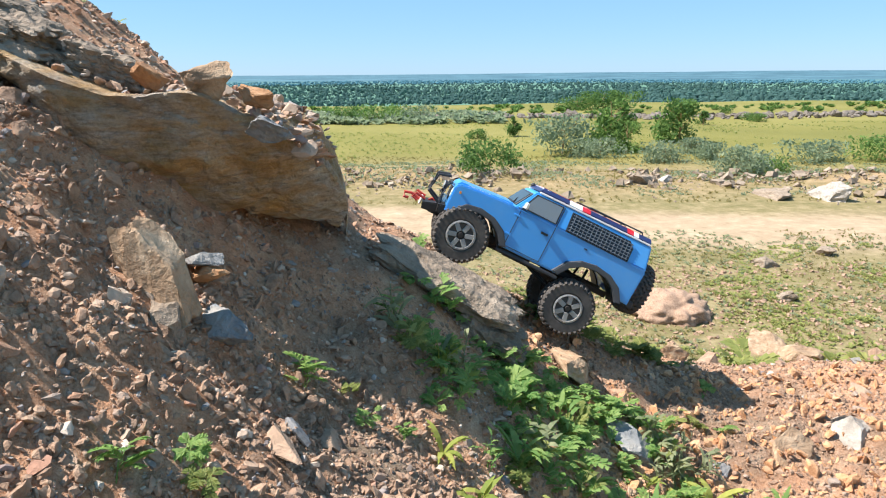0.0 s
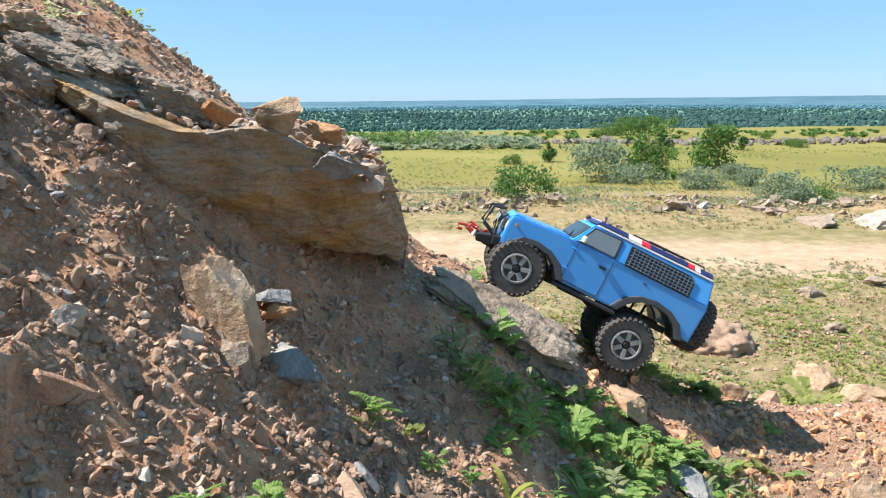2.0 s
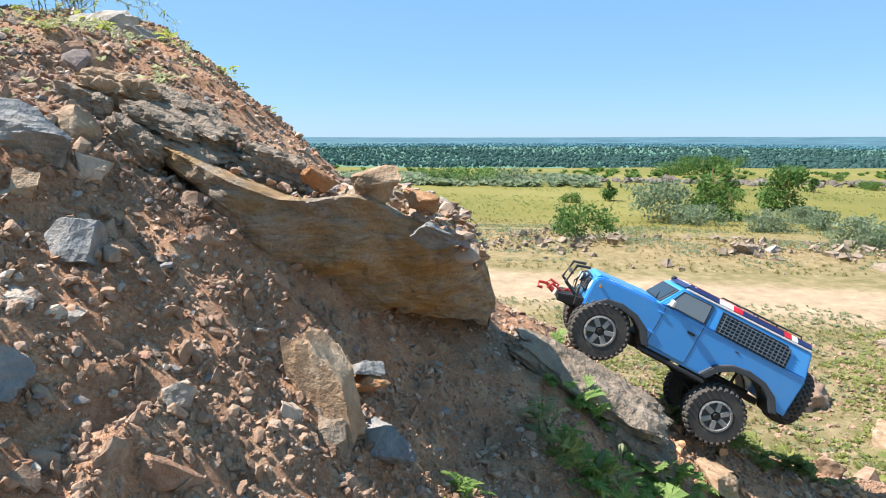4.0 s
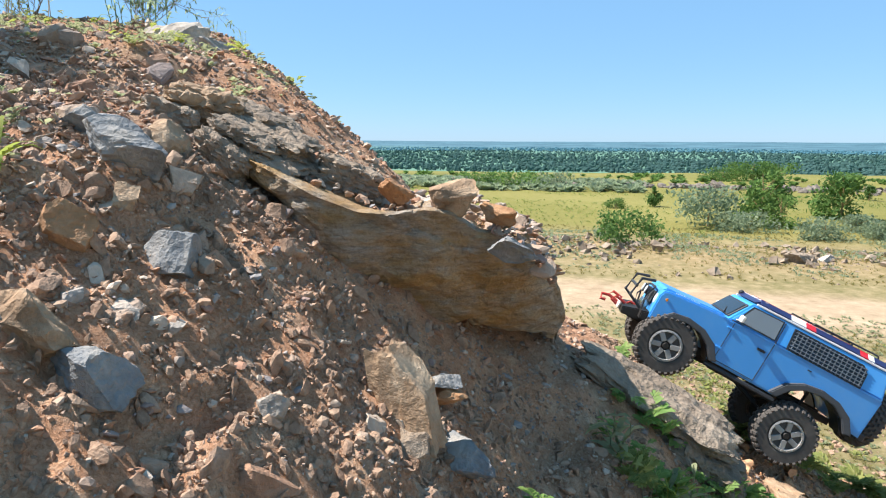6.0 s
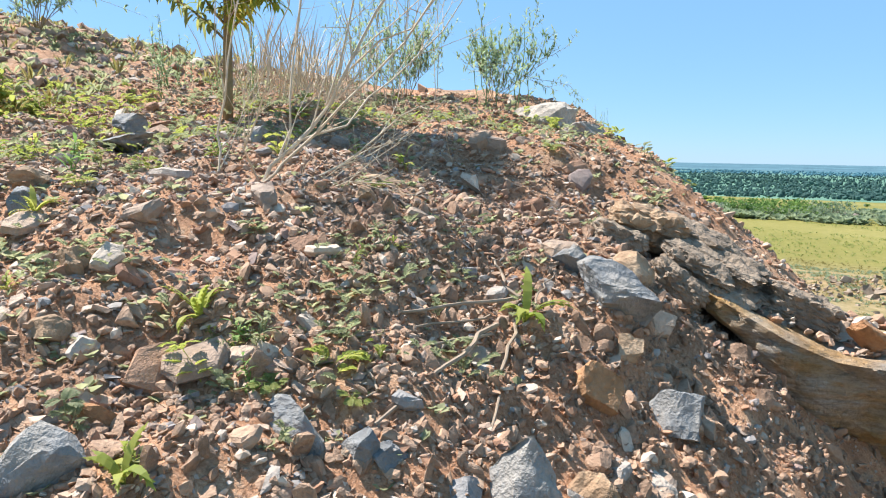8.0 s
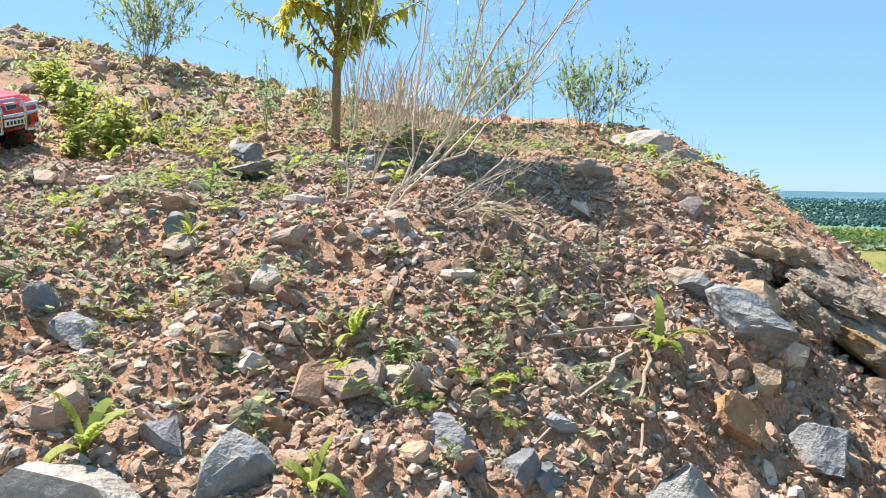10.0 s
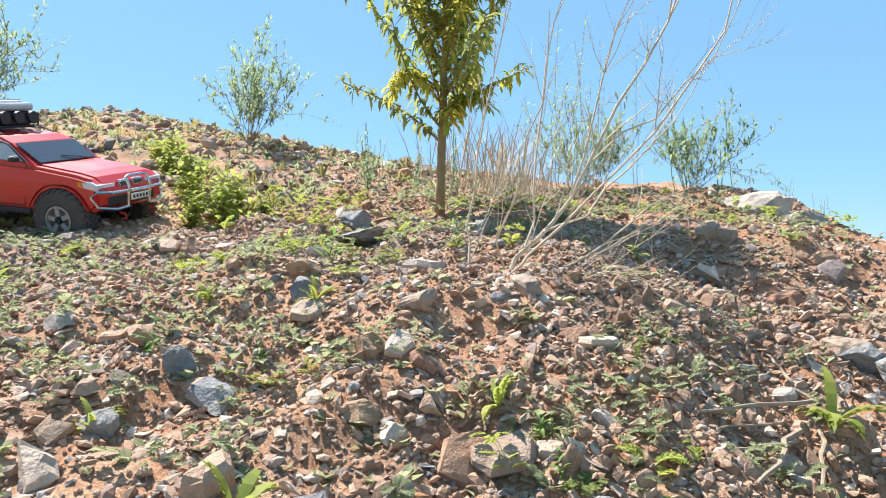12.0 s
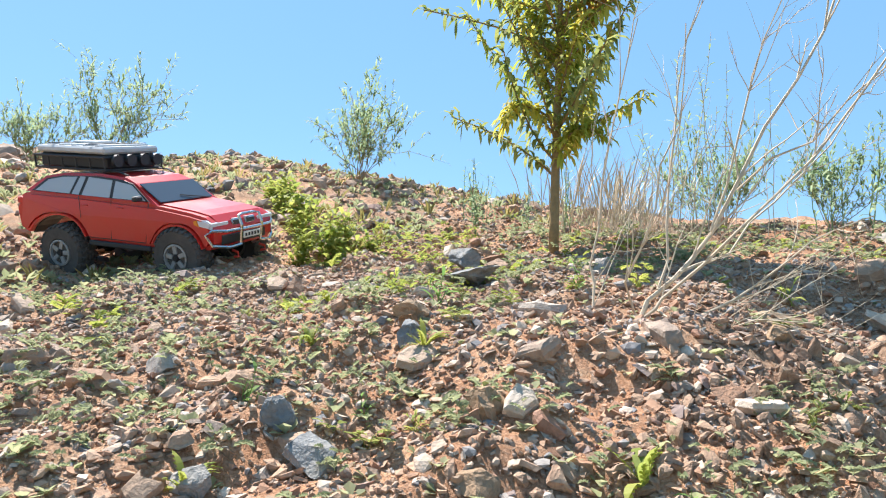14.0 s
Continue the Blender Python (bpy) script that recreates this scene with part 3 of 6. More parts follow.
def slab(name, place, size, seed, mat, turn, label, layers=5, group=""):
    """A bedded slab: layers that break off at different lengths."""
    v, f = stone_arrays(seed, 5, 0, (1, 1, 1), 0)
    r = np.random.default_rng(seed)
    v = v / (np.abs(v) ** 5).sum(1, keepdims=True) ** 0.2
    lev = (v[:, 2] + 1) / 2 * layers + 0.35 * np.array([noise.noise(Vector(p) * 2 + Vector((seed, 1, 2))) for p in v])
    k = np.clip(np.floor(lev).astype(int), 0, layers - 1)
    reach = r.uniform(0.80, 1.0, layers)[k]
    ragged = np.array([0.16 * noise.noise(Vector((p[0] * 3, p[1] * 3, 5.0 * q + seed))) + 0.05 * noise.noise(Vector(p) * 9) + 0.10 * facets(Vector((p[0], p[1], q + seed)), 0.5) for p, q in zip(v, k)])
    v[:, :2] *= (reach + ragged)[:, None]
    v[:, 2] += 0.22 * np.array([noise.noise(Vector(p) * 3 + Vector((0, seed, 0))) for p in v])
    v = v * (0.92 + np.array([0.20 * facets(Vector(p) + Vector((0, seed, 3)), 0.45) + 0.05 * noise.noise(Vector(p) * 13) for p in v]))[:, None]
    ob = new(name, tri_mesh(name, v * np.array(size), f, M[mat]))
    ob.matrix_world = pose(*place, *turn)
    return tagged(ob, label, "rock", group)


for x, y, z, size, seed, mt, turn in ((-0.623, 0.925, 1.073, (0.052, 0.05, 0.020), 81, "slab", (6, 28, 10)), (-0.590, 0.930, 1.040, (0.050, 0.05, 0.018), 82, "slab", (4, 32, -8)),
                                      (-0.700, 0.950, 1.115, (0.060, 0.05, 0.030), 83, "tan", (0, 14, 20)), (-0.640, 0.995, 1.099, (0.058, 0.05, 0.020), 84, "slab", (0, 24, 0)),
                                      (-0.570, 0.985, 1.030, (0.056, 0.05, 0.018), 85, "slab", (5, 30, 15)), (-0.635, 0.880, 1.052, (0.046, 0.035, 0.022), 86, "slab", (0, 36, 0)),
                                      (-0.540, 0.975, 1.005, (0.045, 0.04, 0.016), 87, "slab", (0, 26, -15)), (-0.725, 0.900, 1.100, (0.040, 0.035, 0.022), 88, "slab", (0, 20, 30))):
    slab("rock", (x, y, z), size, seed, mt, turn, "layered grey-brown slab above the boulder", 4, "slabs above the boulder")
slab("rock", (-0.60, 0.965, 1.070), (0.066, 0.046, 0.022), 26, "slab", (4, 26, -10), "layered grey slab above the boulder", 4)
slab("rock", (-0.50, 1.00, 1.015), (0.060, 0.044, 0.024), 27, "slab", (0, 22, 20), "thin grey slab on the boulder's shoulder", 4)
slab("rock", (-0.015, 1.29, 0.588), (0.168, 0.062, 0.036), 41, "slab", (14, 29, -4), "long tilted slab of grey-brown rock below the boulder", 5)
slab("rock", (0.07, 1.28, 0.49), (0.09, 0.06, 0.04), 42, "slab", (14, 36, 0), "brown bedded rock under a tilted slab", 4)


# Loose stones, each its own.
STONE_MESH = []
for i in range(14):
    v, f = stone_arrays(100 + i, 3, 12, (1.1, 0.9, 0.65), 0.12, (0.3, 0.65))
    STONE_MESH.append(tri_mesh("stone", v, f, M["stone"]))
rng = np.random.default_rng(21)
for k in range(120):
    x, y = rng.uniform(-2.3, 0.9), rng.uniform(0.05, 1.75)
    if y > np.interp(x, CREST_X, CREST_Y) - 0.06 or (-0.72 < x < -0.12 and 0.78 < y < 1.2):
        continue
    s = min(0.0095 / rng.uniform(0.22, 1.0) ** 0.9, 0.024)
    ob = new("stone", STONE_MESH[k % 14])
    nrm = ground_normal(x, y, 0.04)
    tilt = nrm.to_track_quat("Z", "Y").to_matrix().to_4x4()
    ob.matrix_world = Matrix.Translation((x, y, ground_z(x, y) + 0.12 * s)) @ tilt @ pose(0, 0, 0, rng.uniform(-35, 35), rng.uniform(-35, 35), rng.uniform(0, 360)) @ Matrix.Diagonal((s * rng.uniform(0.8, 1.5), s, s * rng.uniform(0.6, 1.3), 1))
    tagged(ob, "angular loose stone on the earth slope", "stone", "loose stones on the slope")
# Larger stones bedded in the cut face and at the bank's foot.
for k in range(66):
    low = k % 3 == 0
    x, y = (rng.uniform(0.35, 1.2), rng.uniform(0.95, 1.7)) if low else (rng.uniform(-0.95, -0.12), rng.uniform(0.15, 0.80))
    s = rng.uniform(0.012, 0.024) if k % 2 or x < -0.7 else rng.uniform(0.020, 0.034)
    ob = new("stone", STONE_MESH[k % 14])
    tilt = ground_normal(x, y, 0.05).to_track_quat("Z", "Y").to_matrix().to_4x4()
    ob.matrix_world = Matrix.Translation((x, y, ground_z(x, y) - 0.1 * s)) @ tilt @ pose(0, 0, 0, rng.uniform(-25, 25), rng.uniform(-25, 25), rng.uniform(0, 360)) @ Matrix.Diagonal((s * rng.uniform(0.9, 1.7), s, s * rng.uniform(0.7, 1.3), 1))
    tagged(ob, "angular stone bedded in brown earth", "stone", "stones bedded in the earth")


def plate_mesh(seed):
    """A flat angular flake: an uneven polygon with a broken rim."""
    r = np.random.default_rng(seed)
    k = int(r.integers(5, 8))
    ang = np.sort(r.uniform(0, 6.283, k)) if seed % 3 else np.linspace(0, 6.283, k, endpoint=False) + r.uniform(0, 0.5, k)
    rad = r.uniform(0.65, 1.1, k)
    bm = bmesh.new()
    rings = []
    for z, q in ((-0.30, 0.75), (-0.05, 1.0), (0.22, 0.92), (0.30, 0.70)):
        rings.append([bm.verts.new((math.cos(a) * g * q * r.uniform(0.9, 1.1), 0.75 * math.sin(a) * g * q * r.uniform(0.9, 1.1), z + r.uniform(-0.07, 0.07))) for a, g in zip(ang, rad)])
    for a, b in zip(rings, rings[1:]):
        for i in range(k):
            j = (i + 1) % k
            bm.faces.new((a[i], a[j], b[j])), bm.faces.new((a[i], b[j], b[i]))
    for g, end in ((1, rings[-1]), (-1, rings[0])):
        hub = bm.verts.new(sum((v.co for v in end), Vector()) / k + Vector((0, 0, 0.05 * g)))
        for i in range(k):
            bm.faces.new((end[i], end[(i + 1) % k], hub))
    bmesh.ops.recalc_face_normals(bm, faces=bm.faces)
    me = bpy.data.meshes.new("stone")
    bm.to_mesh(me)
    bm.free()
    me.materials.append(M["stone"])
    return me


PLATES = [plate_mesh(i) for i in range(18)]
for k in range(110):
    if k % 5:
        x, y = rng.uniform(-2.0, -0.72), rng.uniform(0.02, 1.15)
    else:
        x, y = rng.uniform(-0.95, 0.0), rng.uniform(0.2, 0.8)
    if y > np.interp(x, CREST_X, CREST_Y) - 0.06:
        continue
    s = rng.uniform(0.013, 0.034)
    ob = new("stone", PLATES[k % 18])
    tilt = ground_normal(x, y, 0.05).to_track_quat("Z", "Y").to_matrix().to_4x4()
    ob.matrix_world = Matrix.Translation((x, y, ground_z(x, y) + 0.16 * s)) @ tilt @ pose(0, 0, 0, rng.uniform(-28, 28), rng.uniform(-28, 28), rng.uniform(0, 360)) @ Matrix.Diagonal((s * rng.uniform(0.8, 1.3), s, s * rng.uniform(0.6, 1.5), 1))
    tagged(ob, "flat angular flake of stone lying on the gravel", "stone", "flakes on the slope")


def pick(n, seed, x0, x1, y0, y1, keep=None):
    r = np.random.default_rng(seed)
    p = np.stack([r.uniform(x0, x1, n), r.uniform(y0, y1, n)], -1)
    if keep is not None:
        p = p[keep(p[:, 0], p[:, 1])]
    return p


PEB = [stone_arrays(i, 1, 3, (1, 0.8, 0.5), 0, (0.5, 0.9)) for i in range(24)]
CHIP = [stone_arrays(40 + i, 2, 9, (1, 0.75, 0.45), 0, (0.3, 0.6)) for i in range(24)]
def block_arrays(seed):
    """A small angular crumb: a dented, uneven block."""
    r = np.random.default_rng(seed)
    v = np.array([(x, y, z) for x in (-1, 1) for y in (-1, 1) for z in (-1, 1)], float) * 0.62 * r.uniform(0.45, 1.3, (8, 3)) * (1, 0.85, 0.62)
    q = [(0, 1, 3, 2), (4, 6, 7, 5), (0, 4, 5, 1), (2, 3, 7, 6), (0, 2, 6, 4), (1, 5, 7, 3)]
    return v, np.array([t for a, b, c, d in q for t in ((a, b, c), (a, c, d))])


BLOCK = [block_arrays(i) for i in range(60)]
ontop = lambda x, y: y < np.interp(x, CREST_X, CREST_Y) + 0.45
rng = np.random.default_rng(4)
thin = lambda x, y: ontop(x, y) & ((x < 0.12) | (fbm(x, y, 0.03, 2) > 0.22))
p = pick(4600, 5, -2.6, 1.0, -0.1, 2.1, thin)
scatter("coarse_gravel", CHIP, p, np.minimum(0.0045 / rng.uniform(0.12, 1, len(p)) ** 0.75, 0.016), M["pebble"], 17, 0.7, 0.6,
        label="angular grey and rust-brown stone chips on the slope", category="gravel")
p = pick(30000, 6, -2.6, 1.0, -0.1, 2.2, thin)
scatter("gravel", PEB, p, np.minimum(0.0026 / rng.uniform(0.08, 1, len(p)) ** 0.7, 0.0095), M["pebble"], 7, 0.6, 0.8,
        label="angular grey and rust-brown gravel covering the slope", category="gravel")
p = np.concatenate([pick(10000, 18, -2.4, 0.9, 0.0, 1.8, ontop), pick(7000, 24, -0.95, 0.0, 0.1, 0.9, ontop), pick(8000, 25, 0.1, 1.3, 0.9, 1.9, ontop)])
scatter("clods", PEB, p, np.minimum(0.0030 / rng.uniform(0.1, 1, len(p)) ** 0.7, 0.009), M["clod"], 19, 0.75, 1.5, label="crumbled red-brown earth clods", category="earth")
FLAKE = [(v * (1, 1, 0.5), f) for v, f in (block_arrays(200 + i) for i in range(60))]
p = pick(13000, 33, -2.0, -0.66, -0.05, 1.05, ontop)
scatter("flakes", FLAKE, p, np.minimum(0.0031 / np.random.default_rng(34).uniform(0.10, 1, len(p)) ** 0.6, 0.0105), M["pebble"], 35, 0.85, 0.6,
        label="thin broken stone flakes in many greys and browns", category="gravel")
p = pick(24000, 8, -1.75, 0.2, -0.05, 1.15, ontop)
scatter("grit", BLOCK, p, rng.uniform(0.0014, 0.0036, len(p)), M["pebble"], 9, 0.5, 1.5, label="fine stone chips strewn over brown earth", category="gravel")
p = pick(2800, 96, -0.95, 0.12, 0.12, 1.05, ontop)
scatter("crumbs", CHIP, p, np.minimum(0.0052 / np.random.default_rng(97).uniform(0.10, 1, len(p)) ** 0.7, 0.019), M["clod"], 98, 0.85, 1.5, label="lumps of crumbling red-brown earth on the cut face", category="earth")
p = pick(2200, 99, 0.15, 1.4, 0.85, 1.65, ontop)
scatter("bank_clods", CHIP, p, np.minimum(0.0065 / np.random.default_rng(101).uniform(0.10, 1, len(p)) ** 0.7, 0.026), M["orange_clod"], 102, 0.7, 1.5, label="lumps of orange earth on the bank", category="earth")
p = pick(6000, 90, -2.0, -0.7, -0.25, 0.95)
scatter("packed_gravel", PEB, p, np.minimum(0.0036 / np.random.default_rng(91).uniform(0.12, 1, len(p)) ** 0.8, 0.010), M["pebble"], 92, 0.95, 0.9, label="packed brown gravel on the heap's top", category="gravel")
bst = np.array(BROW)
btop = lambda x, y: np.interp(x, bst[:, 0], bst[:, 2]) - 0.006
p = pick(900, 28, -0.70, -0.2, 0.85, 1.18, lambda x, y: y > 0.875 + 0.05 * np.sin(14 * x) ** 2 + 0.05 * (x > -0.5))
scatter("boulder_rubble", CHIP, p, np.minimum(0.0055 / np.random.default_rng(29).uniform(0.12, 1, len(p)) ** 0.75, 0.024), M["pebble"], 30, 0.5, 0.6,
        label="loose tan and grey chips lying on the boulder", category="gravel", zfun=btop)
p = pick(5000, 10, -6, 5, 1.4, 7, lambda x, y: (x < -2.5) | (y > 1.6))
scatter("rubble", BLOCK, p, np.minimum(0.009 / rng.uniform(0.06, 1, len(p)) ** 0.8, np.where(np.hypot(p[:, 0], p[:, 1]) < 3.2, 0.022, 0.06)), M["pebble"], 11, 0.7, 0.8, label="coarse rubble on the heap's far flank", category="gravel")
p = pick(3000, 61, -6.5, -2.3, -0.2, 2.6)
scatter("mound_rubble", PEB, p, np.minimum(0.010 / rng.uniform(0.06, 1, len(p)) ** 0.7, 0.045), M["pebble"], 62, 0.6, 0.8, label="brown and grey rubble covering the mound behind", category="rubble")
# A rubble hill beyond the mound.
p = np.stack([np.random.default_rng(63).normal(-6.7, 0.5, 420), np.random.default_rng(64).normal(0.32, 0.42, 420)], -1)
hill = lambda x, y: height(x, y) + 0.58 * np.exp(-((x + 6.7) / 0.9) ** 2 - ((y - 0.32) / 0.7) ** 2) - 0.1
scatter("rubble_hill", CHIP, p, np.random.default_rng(65).uniform(0.05, 0.2, len(p)), M["pebble"], 66, 0.5, 0.8, label="brown heap of broken rock beyond the mound", category="rubble", zfun=hill)
belt = pick(6000, 12, -30, 40, 20, 34)
belt[:, 1] = 25.2 - 0.12 * belt[:, 0] + np.random.default_rng(5).normal(0, 1.5, len(belt))
rng = np.random.default_rng(13)
belt = belt[fbm(belt[:, 0], belt[:, 1], 2.6, 3) > 0.02]
scatter("rubble_bank", BLOCK, belt, np.minimum(0.035 / rng.uniform(0.05, 1, len(belt)) ** 0.8, 0.26), M["bank_rubble"], 14, 0.5, 0.8, label="bank of grey and reddish rubble beside the track", category="rubble")
for x, y, size, seed, mat, what in ((4.76, 9.3, (0.38, 0.32, 0.26), 141, "tan", "pale blocky boulder standing in weeds on the plain"), (6.9, 13.9, (0.34, 0.28, 0.16), 142, "slab", "grey boulder on the plain"),
                                    (6.2, 11.6, (0.24, 0.20, 0.14), 143, "slab", "pale rough boulder on the plain"), (12.34, 21.3, (0.95, 0.7, 0.45), 144, "pale", "large pale boulder beside the track"),
                                    (10.6, 21.5, (0.65, 0.5, 0.25), 145, "slab", "grey boulder beside the track"), (7.0, 23.7, (0.5, 0.4, 0.26), 146, "slab", "pale grey boulder on the rubble bank"),
                                    (7.9, 23.9, (0.36, 0.3, 0.2), 147, "pale", "grey boulder on the rubble bank"), (8.6, 14.6, (0.26, 0.22, 0.16), 148, "slab", "brown stone on the plain")):
    placed("rock", x, y, ground_z(x, y) + 0.2 * size[2], size, seed, mat, (0, 8, 37 * seed % 180), what, sub=4, rough=0.2)
v, f = stone_arrays(150, 5, 0, (0.66, 0.62, 0.38), 0.22)
mound = new("earth_mound", tri_mesh("earth_mound", v, f, M["clod"], True))
mound.matrix_world = pose(3.84, 10.9, ground_z(3.84, 10.9) + 0.02)
tagged(mound, "small brown mound of loose earth among weeds", "mound")
belt = pick(1500, 15, -45, 90, 60, 75)
belt[:, 1] = 66 + 0.05 * belt[:, 0] + np.random.default_rng(6).normal(0, 1.6, len(belt))
scatter("rubble_row", PEB, belt, rng.uniform(0.15, 0.6, len(belt)), M["far_rubble"], 16, 0.4, 0.8, label="long grey row of rubble across the meadow", category="rubble")

# ---- modelling tools ----
def thing(name, m, label, category, group=""):
    ob = new(name)
    ob.empty_display_size = 0.05
    ob.matrix_world = m
    return tagged(ob, label, category, group)


def part(name, bm, mat, parent, label="", smooth=False, at=None):
    me = bm
    if isinstance(bm, bmesh.types.BMesh):
        me = bpy.data.meshes.new(name)
        bmesh.ops.recalc_face_normals(bm, faces=bm.faces)
        bm.to_mesh(me)
        bm.free()
        if smooth:
            me.polygons.foreach_set("use_smooth", np.ones(len(me.polygons), bool))
        me.materials.append(mat)
    ob = new(name, me)
    ob.parent = parent
    if at is not None:
        ob.matrix_basis = at
    return tagged(ob, label)


def add_box(bm, c, s, bevel=0.0, turn=(0, 0, 0)):
    r = bmesh.ops.create_cube(bm, size=1.0, matrix=pose(*c, *turn) @ Matrix.Diagonal((*s, 1)))
    if bevel:
        es = list({e for v in r["verts"] for e in v.link_edges})
        bmesh.ops.bevel(bm, geom=es, offset=bevel, segments=1, affect="EDGES")
    return bm


def box_bm(c, s, bevel=0.0, turn=(0, 0, 0)):
    return add_box(bmesh.new(), c, s, bevel, turn)


def add_tube(bm, pts, r, seg=6, r_end=None):
    pts = [Vector(p) for p in pts]
    rings = []
    n = len(pts)
    for i, p in enumerate(pts):
        d = (pts[min(i + 1, n - 1)] - pts[max(i - 1, 0)]).normalized()
        a = d.cross(Vector((0.13, 0.27, 0.95))).normalized()
        b = d.cross(a)
        rr = r + ((r if r_end is None else r_end) - r) * i / max(n - 1, 1)
        rings.append([bm.verts.new(p + rr * (math.cos(6.2832 * k / seg) * a + math.sin(6.2832 * k / seg) * b)) for k in range(seg)])
    for u, w in zip(rings, rings[1:]):
        for k in range(seg):
            bm.faces.new((u[k], u[(k + 1) % seg], w[(k + 1) % seg], w[k]))
    bm.faces.new(rings[0])
    bm.faces.new(rings[-1])
    return bm


def tube_bm(pts, r, seg=6, r_end=None):
    return add_tube(bmesh.new(), pts, r, seg, r_end)


def add_prism(bm, prof, y0, y1, bevel=0.0, squeeze=None):
    """A profile in x and z drawn out from y0 to y1. squeeze: y scale as a function of z."""
    a = [bm.verts.new((x, y0, z)) for x, z in prof]
    b = [bm.verts.new((x, y1, z)) for x, z in prof]
    n = len(prof)
    fs = [bm.faces.new(a), bm.faces.new(b[::-1])]
    for i in range(n):
        fs.append(bm.faces.new((a[i], b[i], b[(i + 1) % n], a[(i + 1) % n])))
    if bevel:
        es = [e for f in fs[:2] for e in f.edges]
        bmesh.ops.recalc_face_normals(bm, faces=fs)
        bmesh.ops.bevel(bm, geom=es, offset=bevel, segments=2, affect="EDGES", clamp_overlap=True)
    if squeeze:
        for v in bm.verts:
            v.co.y *= squeeze(v.co.z)
    return bm


def prism_bm(prof, y0, y1, bevel=0.0, squeeze=None):
    return add_prism(bmesh.new(), prof, y0, y1, bevel, squeeze)


def add_lathe(bm, prof, seg, axis_y=True, m=None):
    """Turns a profile of (radius, y) round the y axis."""
    rings = []
    for r, y in prof:
        rings.append([bm.verts.new((r * math.cos(6.28318 * k / seg), y, r * math.sin(6.28318 * k / seg))) for k in range(seg)])
    for u, w in zip(rings, rings[1:]):
        for k in range(seg):
            bm.faces.new((u[k], u[(k + 1) % seg], w[(k + 1) % seg], w[k]))
    bm.faces.new(rings[0])
    bm.faces.new(rings[-1][::-1])
    if m is not None:
        bmesh.ops.transform(bm, matrix=m, verts=[v for r in rings for v in r])
    return bm


def lathe_bm(prof, seg, m=None):
    return add_lathe(bmesh.new(), prof, seg, m=m)


def arc(cx, cz, r, a0, a1, n):
    return [(cx + r * math.cos(radians(a0 + (a1 - a0) * k / n)), cz + r * math.sin(radians(a0 + (a1 - a0) * k / n))) for k in range(n + 1)]


# ---- the two model cars ----
def mat_paint(name, c, dust):
    m = Mat(name, 0.3, spec=0.5)
    a = m.noise(9, 5, 0.7)
    b = m.noise(160, 3, 0.6)
    m.color(m.mix(m.ramp(a, [(0.45, (0, 0, 0, 1)), (0.85, (0.3, 0.3, 0.3, 1))]), c, dust))
    m.b.inputs["Coat Weight"].default_value = 0.25
    m.b.inputs["Coat Roughness"].default_value = 0.15
    m.rough(m.math("ADD", m.math("MULTIPLY", a, 0.3), 0.22))
    m.bump(b, 0.06, 0.0005)
    return m.m


M["blue"] = mat_paint("sky_blue_paint", lin("3f98de"), lin("86adc8"))
M["red"] = mat_paint("red_paint", lin("c0201c"), lin("b05a4a"))
M["navy"] = mat_plain("navy_film", lin("232a55"), 0.4, amount=0.15)
M["white"] = mat_plain("white_film", lin("e6e6e6"), 0.45, amount=0.12)
M["redfilm"] = mat_plain("red_film", lin("c9202a"), 0.4, amount=0.12)
M["black"] = mat_plain("black_plastic", lin("2b2c2e"), 0.55, grain=90, amount=0.35)
M["flare"] = mat_plain("grey_plastic", lin("4b4d50"), 0.65, grain=90, amount=0.35)
M["meshbar"] = mat_plain("grey_mesh_bar", lin("62686f"), 0.5, grain=90, amount=0.3)
M["rubber"] = mat_plain("dusty_rubber", lin("5c5752"), 0.9, grain=70, amount=0.6, spec=0.2, bump=0.001)
M["rim"] = mat_plain("cast_rim", lin("9e9b96"), 0.45, metal=0.15, grain=60, amount=0.3)
M["dark"] = mat_plain("dark_steel", lin("35322f"), 0.6, metal=0.5, grain=60, amount=0.4)
M["chrome"] = mat_plain("steel_tube", lin("c8c8c6"), 0.25, metal=1.0, grain=60, amount=0.15)
M["hook"] = mat_plain("red_hook", lin("c0392b"), 0.45, amount=0.3)
M["cover"] = mat_plain("grey_luggage_cover", lin("c4c7c9"), 0.7, grain=30, amount=0.4)
M["interior"] = mat_plain("cabin_lining", lin("2a2a2c"), 0.85, amount=0.3)
M["amber"] = mat_plain("amber_lens", lin("e08a2a"), 0.25, amount=0.2)
M["plate"] = mat_plain("white_plate", lin("d8d6ce"), 0.5, amount=0.2)


def mat_glass(name, c, alpha):
    m = Mat(name, 0.06, spec=0.6)
    m.color(c)
    m.b.inputs["Alpha"].default_value = alpha
    return m.m


M["glass"] = mat_glass("clear_tinted_pane", lin("c2ccd2"), 0.6)
M["smoke"] = mat_glass("smoky_pane", lin("8d979c"), 0.6)
M["darkglass"] = mat_glass("dark_pane", lin("1d2226"), 0.85)
M["screen"] = mat_glass("windscreen_glass", lin("4a525c"), 0.93)
M["lamp"] = mat_glass("lamp_glass", lin("dfe6ea"), 0.75)

TYRE_R, TYRE_W = 0.057, 0.042


